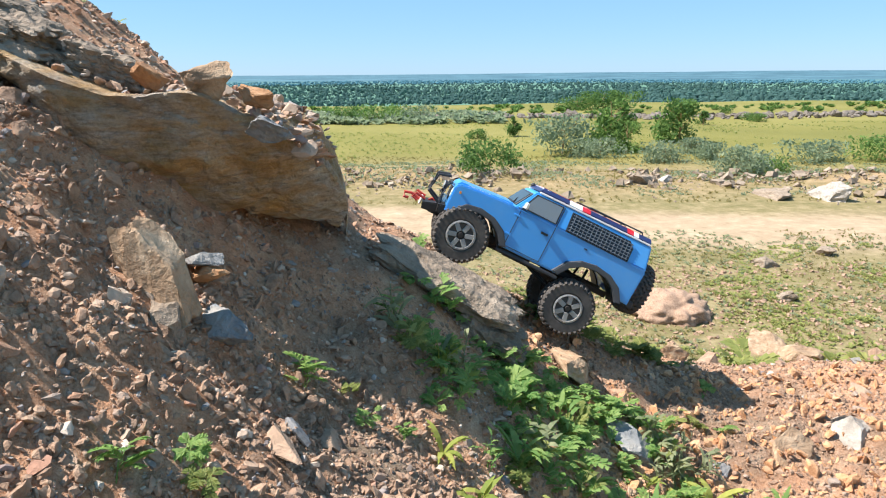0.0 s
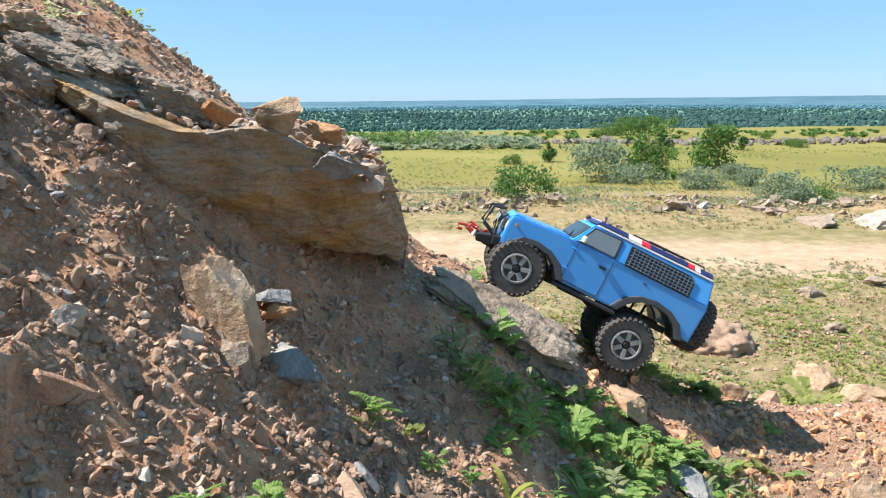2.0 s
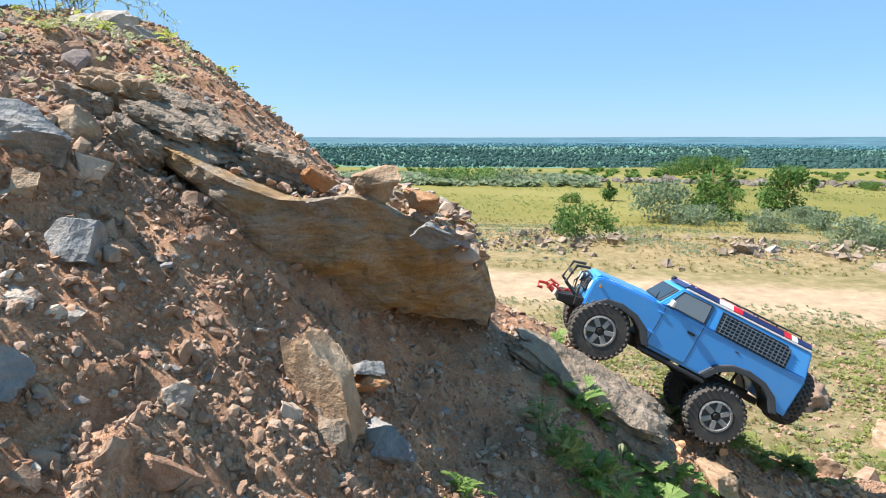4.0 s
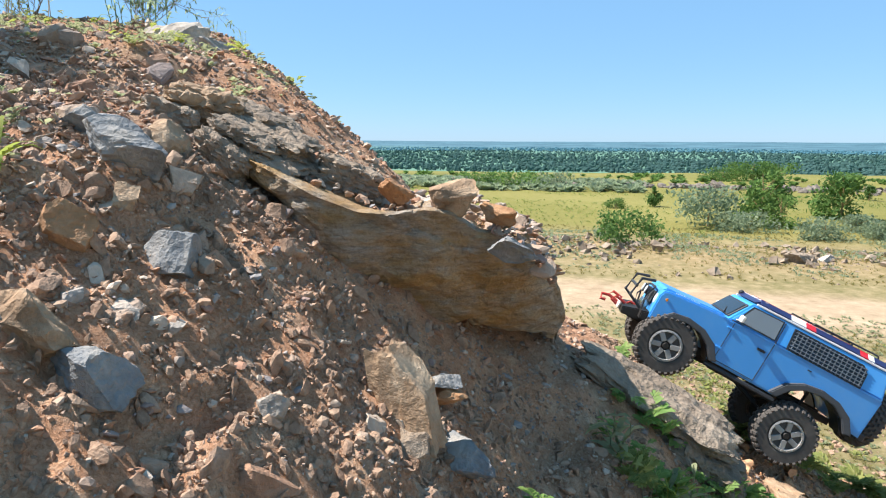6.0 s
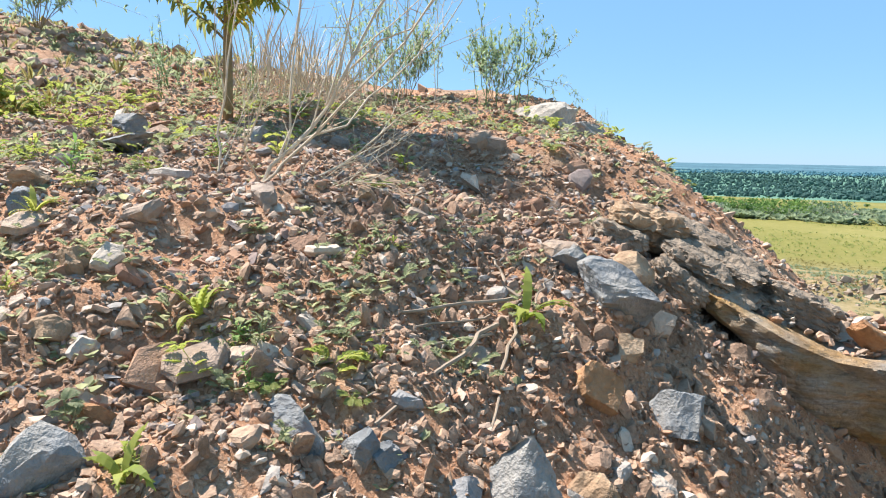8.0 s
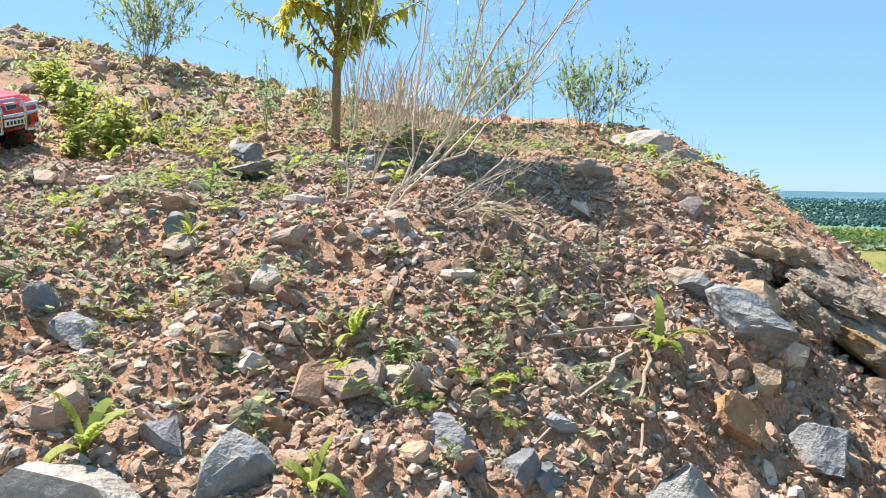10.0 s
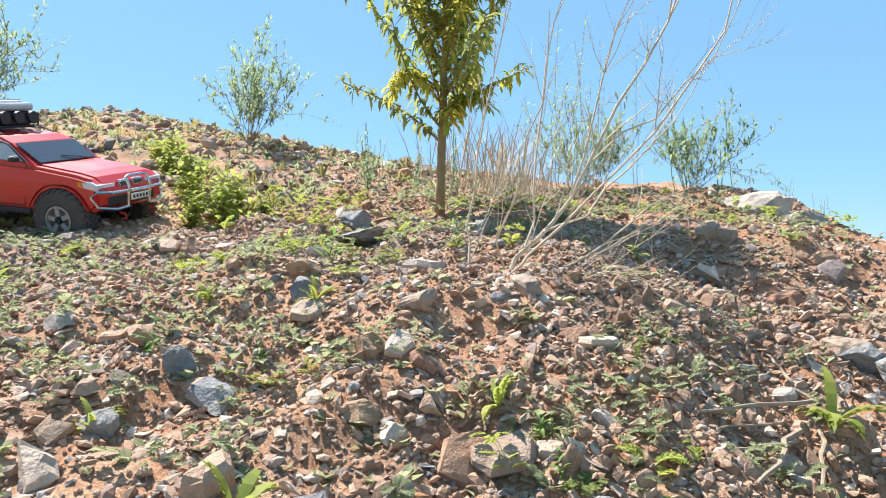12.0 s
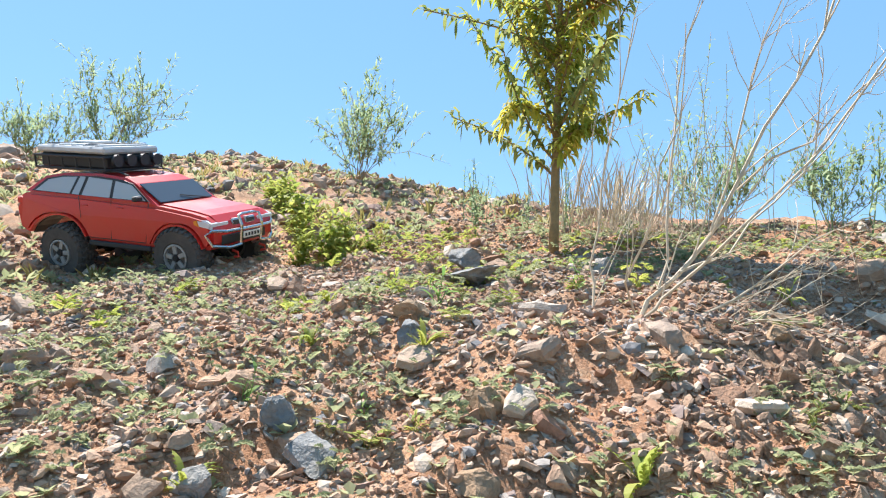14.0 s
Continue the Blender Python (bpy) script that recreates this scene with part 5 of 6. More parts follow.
def build_suv(m):
    car = thing("model_suv", m, "red model estate off-roader with loaded roof rack on the stony ground", "model car")
    wb, tr, z = 0.285, 0.165, TYRE_R
    fx, rx, w = wb / 2, -wb / 2, 0.092
    low = [(0.216, 0.082), (0.226, 0.094), (0.228, 0.118), (0.222, 0.135), (0.205, 0.146), (0.17, 0.153), (0.084, 0.164), (-0.10, 0.172), (-0.205, 0.174), (-0.222, 0.165), (-0.230, 0.128), (-0.226, 0.090), (-0.212, 0.080)]
    low += arc(rx, z, 0.066, 158, 24, 11)
    low += [(-0.078, 0.076), (0.078, 0.076)]
    low += arc(fx, z, 0.066, 156, 22, 11)
    sqb = lambda t: 1.0 - 0.05 * max(t - 0.13, 0) / 0.04
    part("body", prism_bm(low, -w, w, 0.007, sqb), M["red"], car)
    sq = lambda t: 0.95 - 0.17 * max(t - 0.168, 0) / 0.062
    cab = [(0.088, 0.163), (0.03, 0.212), (0.005, 0.224), (-0.06, 0.230), (-0.15, 0.226), (-0.182, 0.216), (-0.216, 0.174)]
    part("cab", prism_bm(cab, -w, w, 0.005, sq), M["red"], car)
    bm = prism_bm([(0.224, 0.134), (0.205, 0.149), (0.17, 0.1565), (0.086, 0.167), (0.084, 0.160), (0.21, 0.136)], -0.074, 0.074, 0.004)
    part("bonnet", bm, M["red"], car)
    for s in (1, -1):
        yo = lambda zz: s * (w * sq(zz) + 0.0006)
        def panel(prof, lift, th):
            b = bmesh.new()
            f1 = [b.verts.new((x, yo(zz) + s * lift, zz)) for x, zz in prof]
            f2 = [b.verts.new((x, yo(zz) + s * (lift + th), zz)) for x, zz in prof]
            b.faces.new(f1), b.faces.new(f2)
            for i in range(len(prof)):
                j = (i + 1) % len(prof)
                b.faces.new((f1[i], f1[j], f2[j], f2[i]))
            return b
        band = [(0.074, 0.172), (0.028, 0.211), (0.002, 0.2185), (-0.06, 0.2235), (-0.148, 0.220), (-0.176, 0.211), (-0.200, 0.178)]
        fr = part("window_frame", panel(band, -0.0005, 0.0014), M["black"], car)
        for prof in ([(0.066, 0.174), (0.026, 0.2085), (-0.014, 0.2155), (-0.014, 0.175)], [(-0.022, 0.175), (-0.022, 0.2165), (-0.082, 0.2205), (-0.092, 0.176)],
                     [(-0.100, 0.1765), (-0.090, 0.2205), (-0.104, 0.221), (-0.118, 0.177)], [(-0.124, 0.1775), (-0.112, 0.2195), (-0.146, 0.217), (-0.172, 0.208), (-0.192, 0.1795)]):
            part("pane", panel(prof, 0.001, 0.0008), M["glass"], fr, "pale side window")
        bm = bmesh.new()
        for pts in ([(0.072, 0.170), (0.066, 0.085)], [(-0.018, 0.172), (-0.018, 0.084)], [(-0.100, 0.173), (-0.092, 0.12)], [(0.066, 0.084), (-0.075, 0.084)]):
            add_tube(bm, [(x, s * (w * sqb(zz) + 0.0004), zz) for x, zz in pts], 0.0008, 4)
        door = part("door", bm, M["black"], car, "dark door seams")
        for x in (0.004, -0.085):
            part("door_handle", box_bm((x, s * (w * 0.97), 0.152), (0.018, 0.004, 0.004), 0.001), M["red"], door)
        part("sill", box_bm((0, s * (w - 0.002), 0.073), (0.152, 0.006, 0.010), 0.002), M["black"], car)
        bm = box_bm((0.058, s * (w + 0.008), 0.180), (0.011, 0.020, 0.013), 0.003)
        part("mirror", bm, M["black"], car, "black door mirror")
        for cx in (fx, rx):
            part("arch_lip", prism_bm(arc(cx, z, 0.069, 156, 24, 10) + arc(cx, z, 0.0645, 24, 156, 10), s * (w - 0.006), s * (w + 0.003), 0.001), M["red"], car)
            part("inner_arch", prism_bm(arc(cx, z, 0.0675, 160, 20, 10) + arc(cx, z, 0.0640, 20, 160, 10), s * 0.040, s * (w - 0.008)), M["black"], car)
        hl = part("headlight", prism_bm([(0.2245, 0.120), (0.226, 0.133), (0.212, 0.140), (0.190, 0.140), (0.196, 0.124)], s * 0.042, s * (w + 0.0005), 0.002), M["lamp"], car, "clear swept headlamp")
        part("indicator", prism_bm([(0.190, 0.1395), (0.196, 0.1245), (0.184, 0.128), (0.182, 0.136)], s * 0.08, s * (w + 0.001), 0.001), M["amber"], hl, "amber corner lamp")
        part("kidney_grille", prism_bm([(0.226, 0.121), (0.2285, 0.128), (0.225, 0.138), (0.220, 0.138), (0.220, 0.121)], s * 0.004, s * 0.034, 0.002), M["chrome"], car, "chrome rounded grille half")
        part("grille_core", box_bm((0.2275, s * 0.019, 0.129), (0.003, 0.024, 0.011), 0.001), M["black"], car)
        part("tail_light", box_bm((-0.224, s * 0.078, 0.150), (0.010, 0.022, 0.018), 0.003), M["hook"], car)
        part("roof_bar", tube_bm([(0.0, s * 0.060, 0.228), (-0.02, s * 0.062, 0.236), (-0.16, s * 0.062, 0.236), (-0.178, s * 0.060, 0.224)], 0.0025, 6), M["black"], car)
    a = math.degrees(math.atan2(0.058, 0.049))
    part("windscreen", box_bm((0.0608, 0, 0.1905), (0.003, 0.142, 0.064), 0.001, (0, -a, 0)), M["screen"], car, "sloping tinted windscreen with pale reflections")
    part("wiper", tube_bm([(0.094, 0.055, 0.170), (0.076, -0.01, 0.182)], 0.0013, 4), M["black"], car)
    part("rear_window", box_bm((-0.2015, 0, 0.196), (0.003, 0.12, 0.040), 0.001, (0, 38, 0)), M["darkglass"], car)
    part("lower_grille", box_bm((0.2275, 0, 0.098), (0.004, 0.13, 0.018), 0.002), M["black"], car)
    part("number_board", box_bm((0.2475, 0, 0.104), (0.002, 0.050, 0.012), 0.0005), M["plate"], car, "white plate with dark bars")
    bm = bmesh.new()
    for k in range(5):
        add_box(bm, (0.2488, -0.018 + 0.009 * k, 0.104), (0.001, 0.005, 0.006))
    part("plate_bars", bm, M["black"], car)
    # Bull bar of bright tube.
    for s in (1, -1):
        part("bull_bar", tube_bm([(0.222, s * 0.030, 0.080), (0.244, s * 0.030, 0.088), (0.248, s * 0.030, 0.125), (0.240, s * 0.030, 0.146), (0.236, s * 0.018, 0.149), (0.236, 0, 0.149)], 0.0032, 6), M["chrome"], car, "bright tubular bull bar")
        part("bull_bar", tube_bm([(0.246, s * 0.030, 0.116), (0.242, s * 0.066, 0.116), (0.226, s * 0.088, 0.118), (0.214, s * 0.095, 0.110), (0.226, s * 0.088, 0.090), (0.244, s * 0.06, 0.086), (0.246, s * 0.03, 0.088)], 0.0030, 6), M["chrome"], car)
        part("tow_shackle", tube_bm([(0.232, s * 0.04, 0.076), (0.246, s * 0.041, 0.074), (0.248, s * 0.041, 0.066), (0.236, s * 0.04, 0.064)], 0.0025, 6), M["hook"], car, "red tow shackle")
    part("bull_bar", tube_bm([(0.247, -0.03, 0.116), (0.247, 0.03, 0.116)], 0.0030, 6), M["chrome"], car)
    # Roof rack: tube cage with a rail fence and lamps.
    rack = part("roof_rack", tube_bm([(0.02, -0.072, 0.238), (0.02, 0.072, 0.238), (-0.19, 0.072, 0.238), (-0.19, -0.072, 0.238), (0.02, -0.072, 0.238)], 0.0026, 6), M["black"], car, "black tubular roof rack")
    part("rail", tube_bm([(0.02, -0.074, 0.262), (0.02, 0.074, 0.262), (-0.19, 0.074, 0.262), (-0.19, -0.074, 0.262), (0.02, -0.074, 0.262)], 0.0026, 6), M["black"], rack)
    for x in (0.02, -0.022, -0.064, -0.106, -0.148, -0.19):
        for s in (1, -1):
            part("post", tube_bm([(x, s * 0.072, 0.238), (x, s * 0.074, 0.262)], 0.0022, 5), M["black"], rack)
        part("cross_bar", tube_bm([(x, -0.072, 0.238), (x, 0.072, 0.238)], 0.002, 5), M["black"], rack)
    for k in range(4):
        part("rack_lamp", lathe_bm([(0.007, 0), (0.012, 0.004), (0.012, 0.012)], 14, Matrix.Translation((0.022, -0.05 + 0.0333 * k, 0.256)) @ pose(0, 0, 0, 0, 0, -90)), M["black"], rack, "black round roof lamp")
    zf, zr = z + 0.007, z - 0.009
    running_gear(car, wb, tr, zf, zr, 0.40)
    wm = wheel_meshes(26, 5, 0.8)
    for x, zz, spin in ((fx, zf, 10), (rx, zr, 33)):
        for s in (1, -1):
            add_wheel(car, wm, x, s * tr / 2, zz, spin * s, s)
    # A long tail and a short nose; the rack sits well back.
    done = set(wm)
    for o in car.children_recursive:
        if o.data in done or o.name.startswith(("axle", "shock", "suspension", "drive", "gearbox", "skid", "frame_rail")):
            continue
        done.add(o.data)
        onrack = o == rack or o.parent == rack
        for v in o.data.vertices:
            if onrack:
                v.co.x = -0.225 + (v.co.x + 0.19) * 0.86
            elif v.co.x < -0.1425:
                v.co.x = -0.1425 + (v.co.x + 0.1425) * 1.45
            if v.co.z > 0.12:
                v.co.z = 0.12 + (v.co.z - 0.12) * 0.77 if not onrack else v.co.z - 0.027
            if not onrack and v.co.x > 0.1425:
                v.co.x = 0.1425 + (v.co.x - 0.1425) * 0.86
    # The load: a box under a folded grey cover, and a jerry can.
    lw = car.matrix_world
    load = thing("roof_box", lw @ Matrix.Translation((-0.136, 0, 0.212)) @ Matrix.Diagonal((0.9, 1, 1, 1)), "grey ribbed luggage box strapped on the roof rack", "luggage box")
    part("base", box_bm((0, 0, 0.014), (0.19, 0.128, 0.028), 0.004), M["black"], load)
    lid = part("lid", box_bm((0, 0, 0.036), (0.196, 0.140, 0.014), 0.004), M["cover"], load, "grey lid with raised ribs")
    for k in range(5):
        part("rib", box_bm((-0.07 + 0.035 * k, 0, 0.0445), (0.016, 0.122, 0.004), 0.0012), M["cover"], lid)
    part("hatch", box_bm((-0.01, 0.0, 0.049), (0.07, 0.05, 0.005), 0.0015), M["cover"], lid)
    for x in (-0.055, 0.055):
        part("strap", box_bm((x, 0, 0.0475), (0.006, 0.146, 0.0016)), M["black"], load)
    return car


def stand(front, rear, track, scale, roll=0.0, dive=0.0):
    """The pose of a car whose near wheel hubs stand at front and rear; the near side is its left or right by track's sign."""
    f, r = Vector(front), Vector(rear)
    x = (f - r).normalized()
    y = Vector((0, 0, 1)).cross(x).normalized()
    turn = Matrix.Rotation(radians(roll), 3, x)
    y = turn @ y
    zz = x.cross(y)
    mid = (f + r) / 2 - y * track * scale - zz * TYRE_R * scale
    m = Matrix((x, y, zz)).transposed().to_4x4()
    m.translation = mid + zz * TYRE_R * scale
    m = m @ pose(0, 0, 0, 0, dive, 0) @ Matrix.Translation((0, 0, -TYRE_R * scale))
    return m @ Matrix.Diagonal((scale, scale, scale, 1))


build_jeep(stand((0.023, 1.448, 0.657), (0.262, 1.436, 0.488), 0.105, 1.062, 6.5, 8.4))
build_suv(stand((-2.068, 0.342, 1.257), (-2.346, 0.166, 1.268), -0.103, 1.154, 13.0, 3.4))

# ---- plants ----
class Soup:
    """Triangles and quads gathered for one mesh."""

    def __init__(self):
        self.v, self.f = [], []

    def poly(self, pts):
        k = len(self.v)
        self.v += [tuple(p) for p in pts]
        self.f.append(tuple(range(k, k + len(pts))))

    def strip(self, left, right):
        k = len(self.v)
        for a, b in zip(left, right):
            self.v += [tuple(a), tuple(b)]
        for i in range(len(left) - 1):
            self.f.append((k + 2 * i, k + 2 * i + 1, k + 2 * i + 3, k + 2 * i + 2))

    def mesh(self, name, mat):
        me = bpy.data.meshes.new(name)
        me.from_pydata(self.v, [], self.f)
        me.materials.append(mat)
        me.update()
        return me


def blade(s, base, out, length, width, droop, rng, seg=4, fold=0.25):
    """A pointed leaf that starts along out and droops."""
    out = Vector(out).normalized()
    side = out.cross(Vector((0, 0, 1)))
    side = side.normalized() if side.length > 0.05 else Vector((1, 0, 0))
    L, R, p, d = [], [], Vector(base), out.copy()
    for i in range(seg + 1):
        t = i / seg
        w = width * (0.25 + 1.9 * t) * (1 - t) ** 0.75 if t < 1 else 0.0003
        up = side.cross(d).normalized()
        L.append(p + side * w * 0.5 + up * w * fold)
        R.append(p - side * w * 0.5 + up * w * fold)
        p = p + d * (length / seg)
        d = (d + Vector((0, 0, -droop / seg))).normalized()
    s.strip(L, R)


def lobed(s, base, out, length, rng, droop=0.6, pairs=4, lobe=0.42):
    """A feathery leaf: a midrib with pointed lobes on each side."""
    d, p = Vector(out).normalized(), Vector(base)
    side = d.cross(Vector((0, 0, 1)))
    side = side.normalized() if side.length > 0.05 else Vector((1, 0, 0))
    step = length / (pairs + 1)
    for i in range(pairs + 1):
        q = p + d * step
        up = side.cross(d)
        w = 0.06 * length
        s.poly((p + side * w * 0.5, p - side * w * 0.5, q - side * w * 0.35, q + side * w * 0.35))
        if i >= 1 or pairs < 4:
            r = lobe * length * math.sin(0.5 + 2.2 * (i + 0.5) / (pairs + 1)) * rng.uniform(0.7, 1.15)
            for sg in (1, -1):
                tip = q + side * sg * r + d * r * 0.75 - up * r * rng.uniform(0.0, 0.3)
                s.poly((q - d * step * 0.6, q + side * sg * r * 0.6 - d * r * 0.05 + up * 0.002, tip, q + side * sg * r * 0.3 + d * r * 0.75))
        p = q
        d = (d + Vector((0, 0, -droop / (pairs + 1)))).normalized()
    s.poly((p + side * 0.05 * length, p - side * 0.05 * length, p + d * step * 1.4))


def plant(name, place, stem_mesh, leaf_mesh, yaw, size, lean, label, category, group):
    ob = thing(name, pose(*place, lean[0], lean[1], yaw) @ Matrix.Diagonal((size, size, size, 1)), label, category, group)
    for me in stem_mesh if isinstance(stem_mesh, list) else [stem_mesh]:
        part("stem", me, None, ob)
    part("leaves", leaf_mesh, None, ob)
    return ob


def herb(seed, mat, n=11, tall=0.05):
    """A low herb with feathery leaves."""
    rng = np.random.default_rng(seed)
    leaf, bm = Soup(), bmesh.new()
    for k in range(max(3, n // 3)):
        a = rng.uniform(0, 6.28)
        top = Vector((math.cos(a) * tall * 0.5, math.sin(a) * tall * 0.5, tall * rng.uniform(0.6, 1.3)))
        add_tube(bm, [(0, 0, -0.005), top * 0.5 + Vector((0, 0, 0.006)), top], 0.0011, 4, 0.0006)
        for j in range(4):
            b = a + j * 1.9 + rng.uniform(-0.5, 0.5)
            lobed(leaf, top * rng.uniform(0.35, 1.0), (math.cos(b), math.sin(b), rng.uniform(0.2, 1.1)), rng.uniform(0.028, 0.05), rng, rng.uniform(0.4, 1.2))
    me = bpy.data.meshes.new("stem")
    bm.to_mesh(me)
    bm.free()
    me.materials.append(mat)
    return me, leaf.mesh("leaves", mat)


def rosette(seed, mat, n=9):
    """A tuft of long toothed leaves from one root."""
    rng = np.random.default_rng(seed)
    leaf, bm = Soup(), bmesh.new()
    add_tube(bm, [(0, 0, -0.01), (0, 0, 0.012)], 0.003, 5)
    for k in range(n):
        a = k * 2.4 + rng.uniform(-0.3, 0.3)
        up = rng.uniform(0.8, 3.2)
        droop, long = rng.uniform(0.8, 2.2), rng.uniform(0.07, 0.11)
        lobed(leaf, (0, 0, 0.004), (math.cos(a), math.sin(a), up), long * 0.9, rng, droop, 6, 0.13)
        blade(leaf, (0, 0, 0.003), (math.cos(a), math.sin(a), up), long, 0.022, droop, rng, 6)
    me = bpy.data.meshes.new("stem")
    bm.to_mesh(me)
    bm.free()
    me.materials.append(mat)
    return me, leaf.mesh("leaves", mat)


def shoot(seed, mat, tall=0.3, stems=4, leaf_len=0.045, leaf_w=0.007, spread=0.18, every=0.012, dry=None):
    """Upright thin stems with narrow leaves."""
    rng = np.random.default_rng(seed)
    leaf, made = Soup(), []
    for k in range(stems):
        bm = bmesh.new()
        a = rng.uniform(0, 6.28)
        q = rng.uniform(0.05, 1.0)
        h = tall * rng.uniform(0.6, 1.0) * (1 - 0.35 * q)
        lean = spread * q
        dx, dy = math.cos(a) * lean * h, math.sin(a) * lean * h
        ox, oy = rng.normal(0, 0.06 * tall, 2)
        pts = [Vector((ox + dx * t ** 1.6 + rng.normal(0, 0.003), oy + dy * t ** 1.6 + rng.normal(0, 0.003), h * t - 0.01)) for t in np.linspace(0, 1, 6)]
        add_tube(bm, pts, 0.0015, 4, 0.0006)
        me = bpy.data.meshes.new("stem")
        bm.to_mesh(me)
        bm.free()
        me.materials.append(dry or mat)
        made.append(me)
        m = int(h * 0.8 / every)
        for j in range(m):
            t = 0.22 + 0.78 * j / max(m, 1)
            q = pts[0].lerp(pts[-1], t)
            i = min(int(t * 5), 4)
            q = pts[i].lerp(pts[i + 1], t * 5 - i)
            b = j * 2.4 + rng.uniform(-0.4, 0.4)
            blade(leaf, q, (math.cos(b), math.sin(b), 0.7), leaf_len * rng.uniform(0.6, 1.1) * (1.15 - 0.5 * t), leaf_w, rng.uniform(0.6, 1.6), rng, 3)
    return made, leaf.mesh("leaves", mat)


HERBS = [herb(i, M["weed" if i % 2 else "weed_dark"], 9 + i, 0.04 + 0.008 * (i % 3)) for i in range(6)]
ROS = [rosette(i, M["weed_dark" if i % 2 else "lime"], 6 + i % 2) for i in range(4)]
SHOOT = [shoot(i, M["willow"], 0.26, 3 + i % 3) for i in range(4)]
TALL = [shoot(50 + i, M["willow"], 0.56, 4 + i % 3, 0.042, 0.0075, 0.30, 0.021, M["dry"]) for i in range(4)]
SPRIG = [shoot(80 + i, M[("weed", "weed_dark", "lime", "sage")[i]], 0.10, 3 + i % 2, 0.045, 0.011, 0.5, 0.012) for i in range(4)]

rng = np.random.default_rng(77)


def sow(meshes, name, spots, sizes, label, category, group, lean=14):
    for (x, y), s in zip(spots, sizes):
        st, lf = meshes[rng.integers(len(meshes))]
        plant(name, (x, y, ground_z(x, y) - 0.002), st, lf, rng.uniform(0, 360), s, (rng.uniform(-lean, lean), rng.uniform(-lean, lean)), label, category, group)


def cluster(n, x, y, rx, ry):
    return [(x + rng.normal(0, rx), y + rng.normal(0, ry)) for _ in range(n)]


# The green patch in the hollow below the boulder, then the heap's top and flanks.
patch = cluster(6, 0.05, 0.95, 0.11, 0.08) + cluster(7, 0.22, 1.10, 0.13, 0.08) + cluster(4, -0.06, 1.05, 0.05, 0.04) + cluster(4, 0.0, 0.80, 0.08, 0.05) + cluster(6, 0.42, 1.22, 0.07, 0.06)
sow(HERBS, "weed", patch[::2], rng.uniform(0.35, 0.75, len(patch)), "green feathery weed in the shaded hollow", "weed", "weeds below the boulder", 25)
sow(SPRIG, "upright_weed", patch[1::2] + cluster(8, 0.12, 1.0, 0.12, 0.08) + cluster(5, 0.45, 1.2, 0.08, 0.06), rng.uniform(0.6, 1.2, len(patch)), "upright narrow-leaved green weed in the shaded hollow", "weed", "upright weeds", 20)
side = [(-0.27, 0.60), (-0.25, 0.57), (-0.18, 0.55), (-0.31, 0.53), (-0.20, 0.80), (-0.13, 0.83), (0.42, 1.25), (0.48, 1.32), (0.40, 1.38), (0.55, 1.4), (0.62, 1.5)]
sow(HERBS, "weed", side, rng.uniform(0.35, 0.65, len(side)), "light green feathery weed on the earth face", "weed", "weeds on the earth face", 30)
HERBL = [herb(10 + i, M[("weed", "sage", "lime")[i % 3]], 8 + i, 0.05 + 0.02 * (i % 3)) for i in range(6)]
top = pick(45, 31, -2.2, -0.75, 0.1, 1.5)
sow(HERBL, "weed", top, rng.uniform(0.2, 0.4, len(top)), "small fresh green weed among gravel", "weed", "weeds on the heap", 20)
top = pick(16, 36, -1.7, -0.75, 0.15, 0.9)
sow(SPRIG, "upright_weed", top, rng.uniform(0.35, 0.7, len(top)), "small fresh green weed among gravel", "weed", "weeds on the heap", 20)
ros = [(-0.728, 0.604, 0.62), (-0.905, 0.343, 0.5), (-0.94, 0.122, 0.5), (-0.809, 0.206, 0.4), (-1.27, 0.27, 0.35), (-1.18, 0.35, 0.4), (-1.45, 0.38, 0.4), (-1.12, 0.10, 0.35)]
for x, y, k in ros:
    sow([ROS[0 if k < 0.6 else 2]], "leafy_weed", [(x, y)], [k], "bright green broad-leaved weed rooted in gravel", "weed", "broad-leaved weeds", 15)
near = cluster(6, -0.875, 0.345, 0.016, 0.012) + cluster(5, -0.845, 0.330, 0.014, 0.010) + cluster(5, -0.88, 0.565, 0.02, 0.02) + cluster(4, -1.14, 0.243, 0.03, 0.02) + [(-0.761, 0.369), (-0.80, 0.41)]
sow(SPRIG + HERBL[:3], "weed", near, rng.uniform(0.16, 0.38, len(near)), "fresh green weed in a clump among gravel", "weed", "weeds on the heap", 20)
crest = [(-1.25, 1.63, 1.25), (-1.34, 1.62, 1.0), (-1.08, 1.65, 0.42), (-1.01, 1.66, 0.36), (-1.82, 1.58, 1.7), (-1.74, 1.55, 2.0), (-1.66, 1.50, 1.9), (-1.58, 1.46, 2.0), (-1.50, 1.42, 1.7),
         (-1.42, 1.43, 1.5), (-2.02, 1.10, 0.9), (-2.12, 1.20, 1.0), (-2.20, 1.26, 0.9), (-2.28, 1.40, 1.0), (-1.95, 1.22, 0.7), (-1.76, 1.18, 0.9)]
for x, y, k in crest:
    sow(TALL if k > 1.3 else SHOOT, "willow_shoot", [(x, y)], [k * 0.5 if k > 1.3 else k], "thin upright shoot with narrow grey-green leaves", "shoot", "shoots on the crest", 6)
hollow = [(-0.02, 0.85), (0.10, 0.93), (0.24, 1.03), (0.34, 1.0), (0.50, 1.14), (0.62, 1.12), (0.16, 0.84), (0.42, 1.10)]
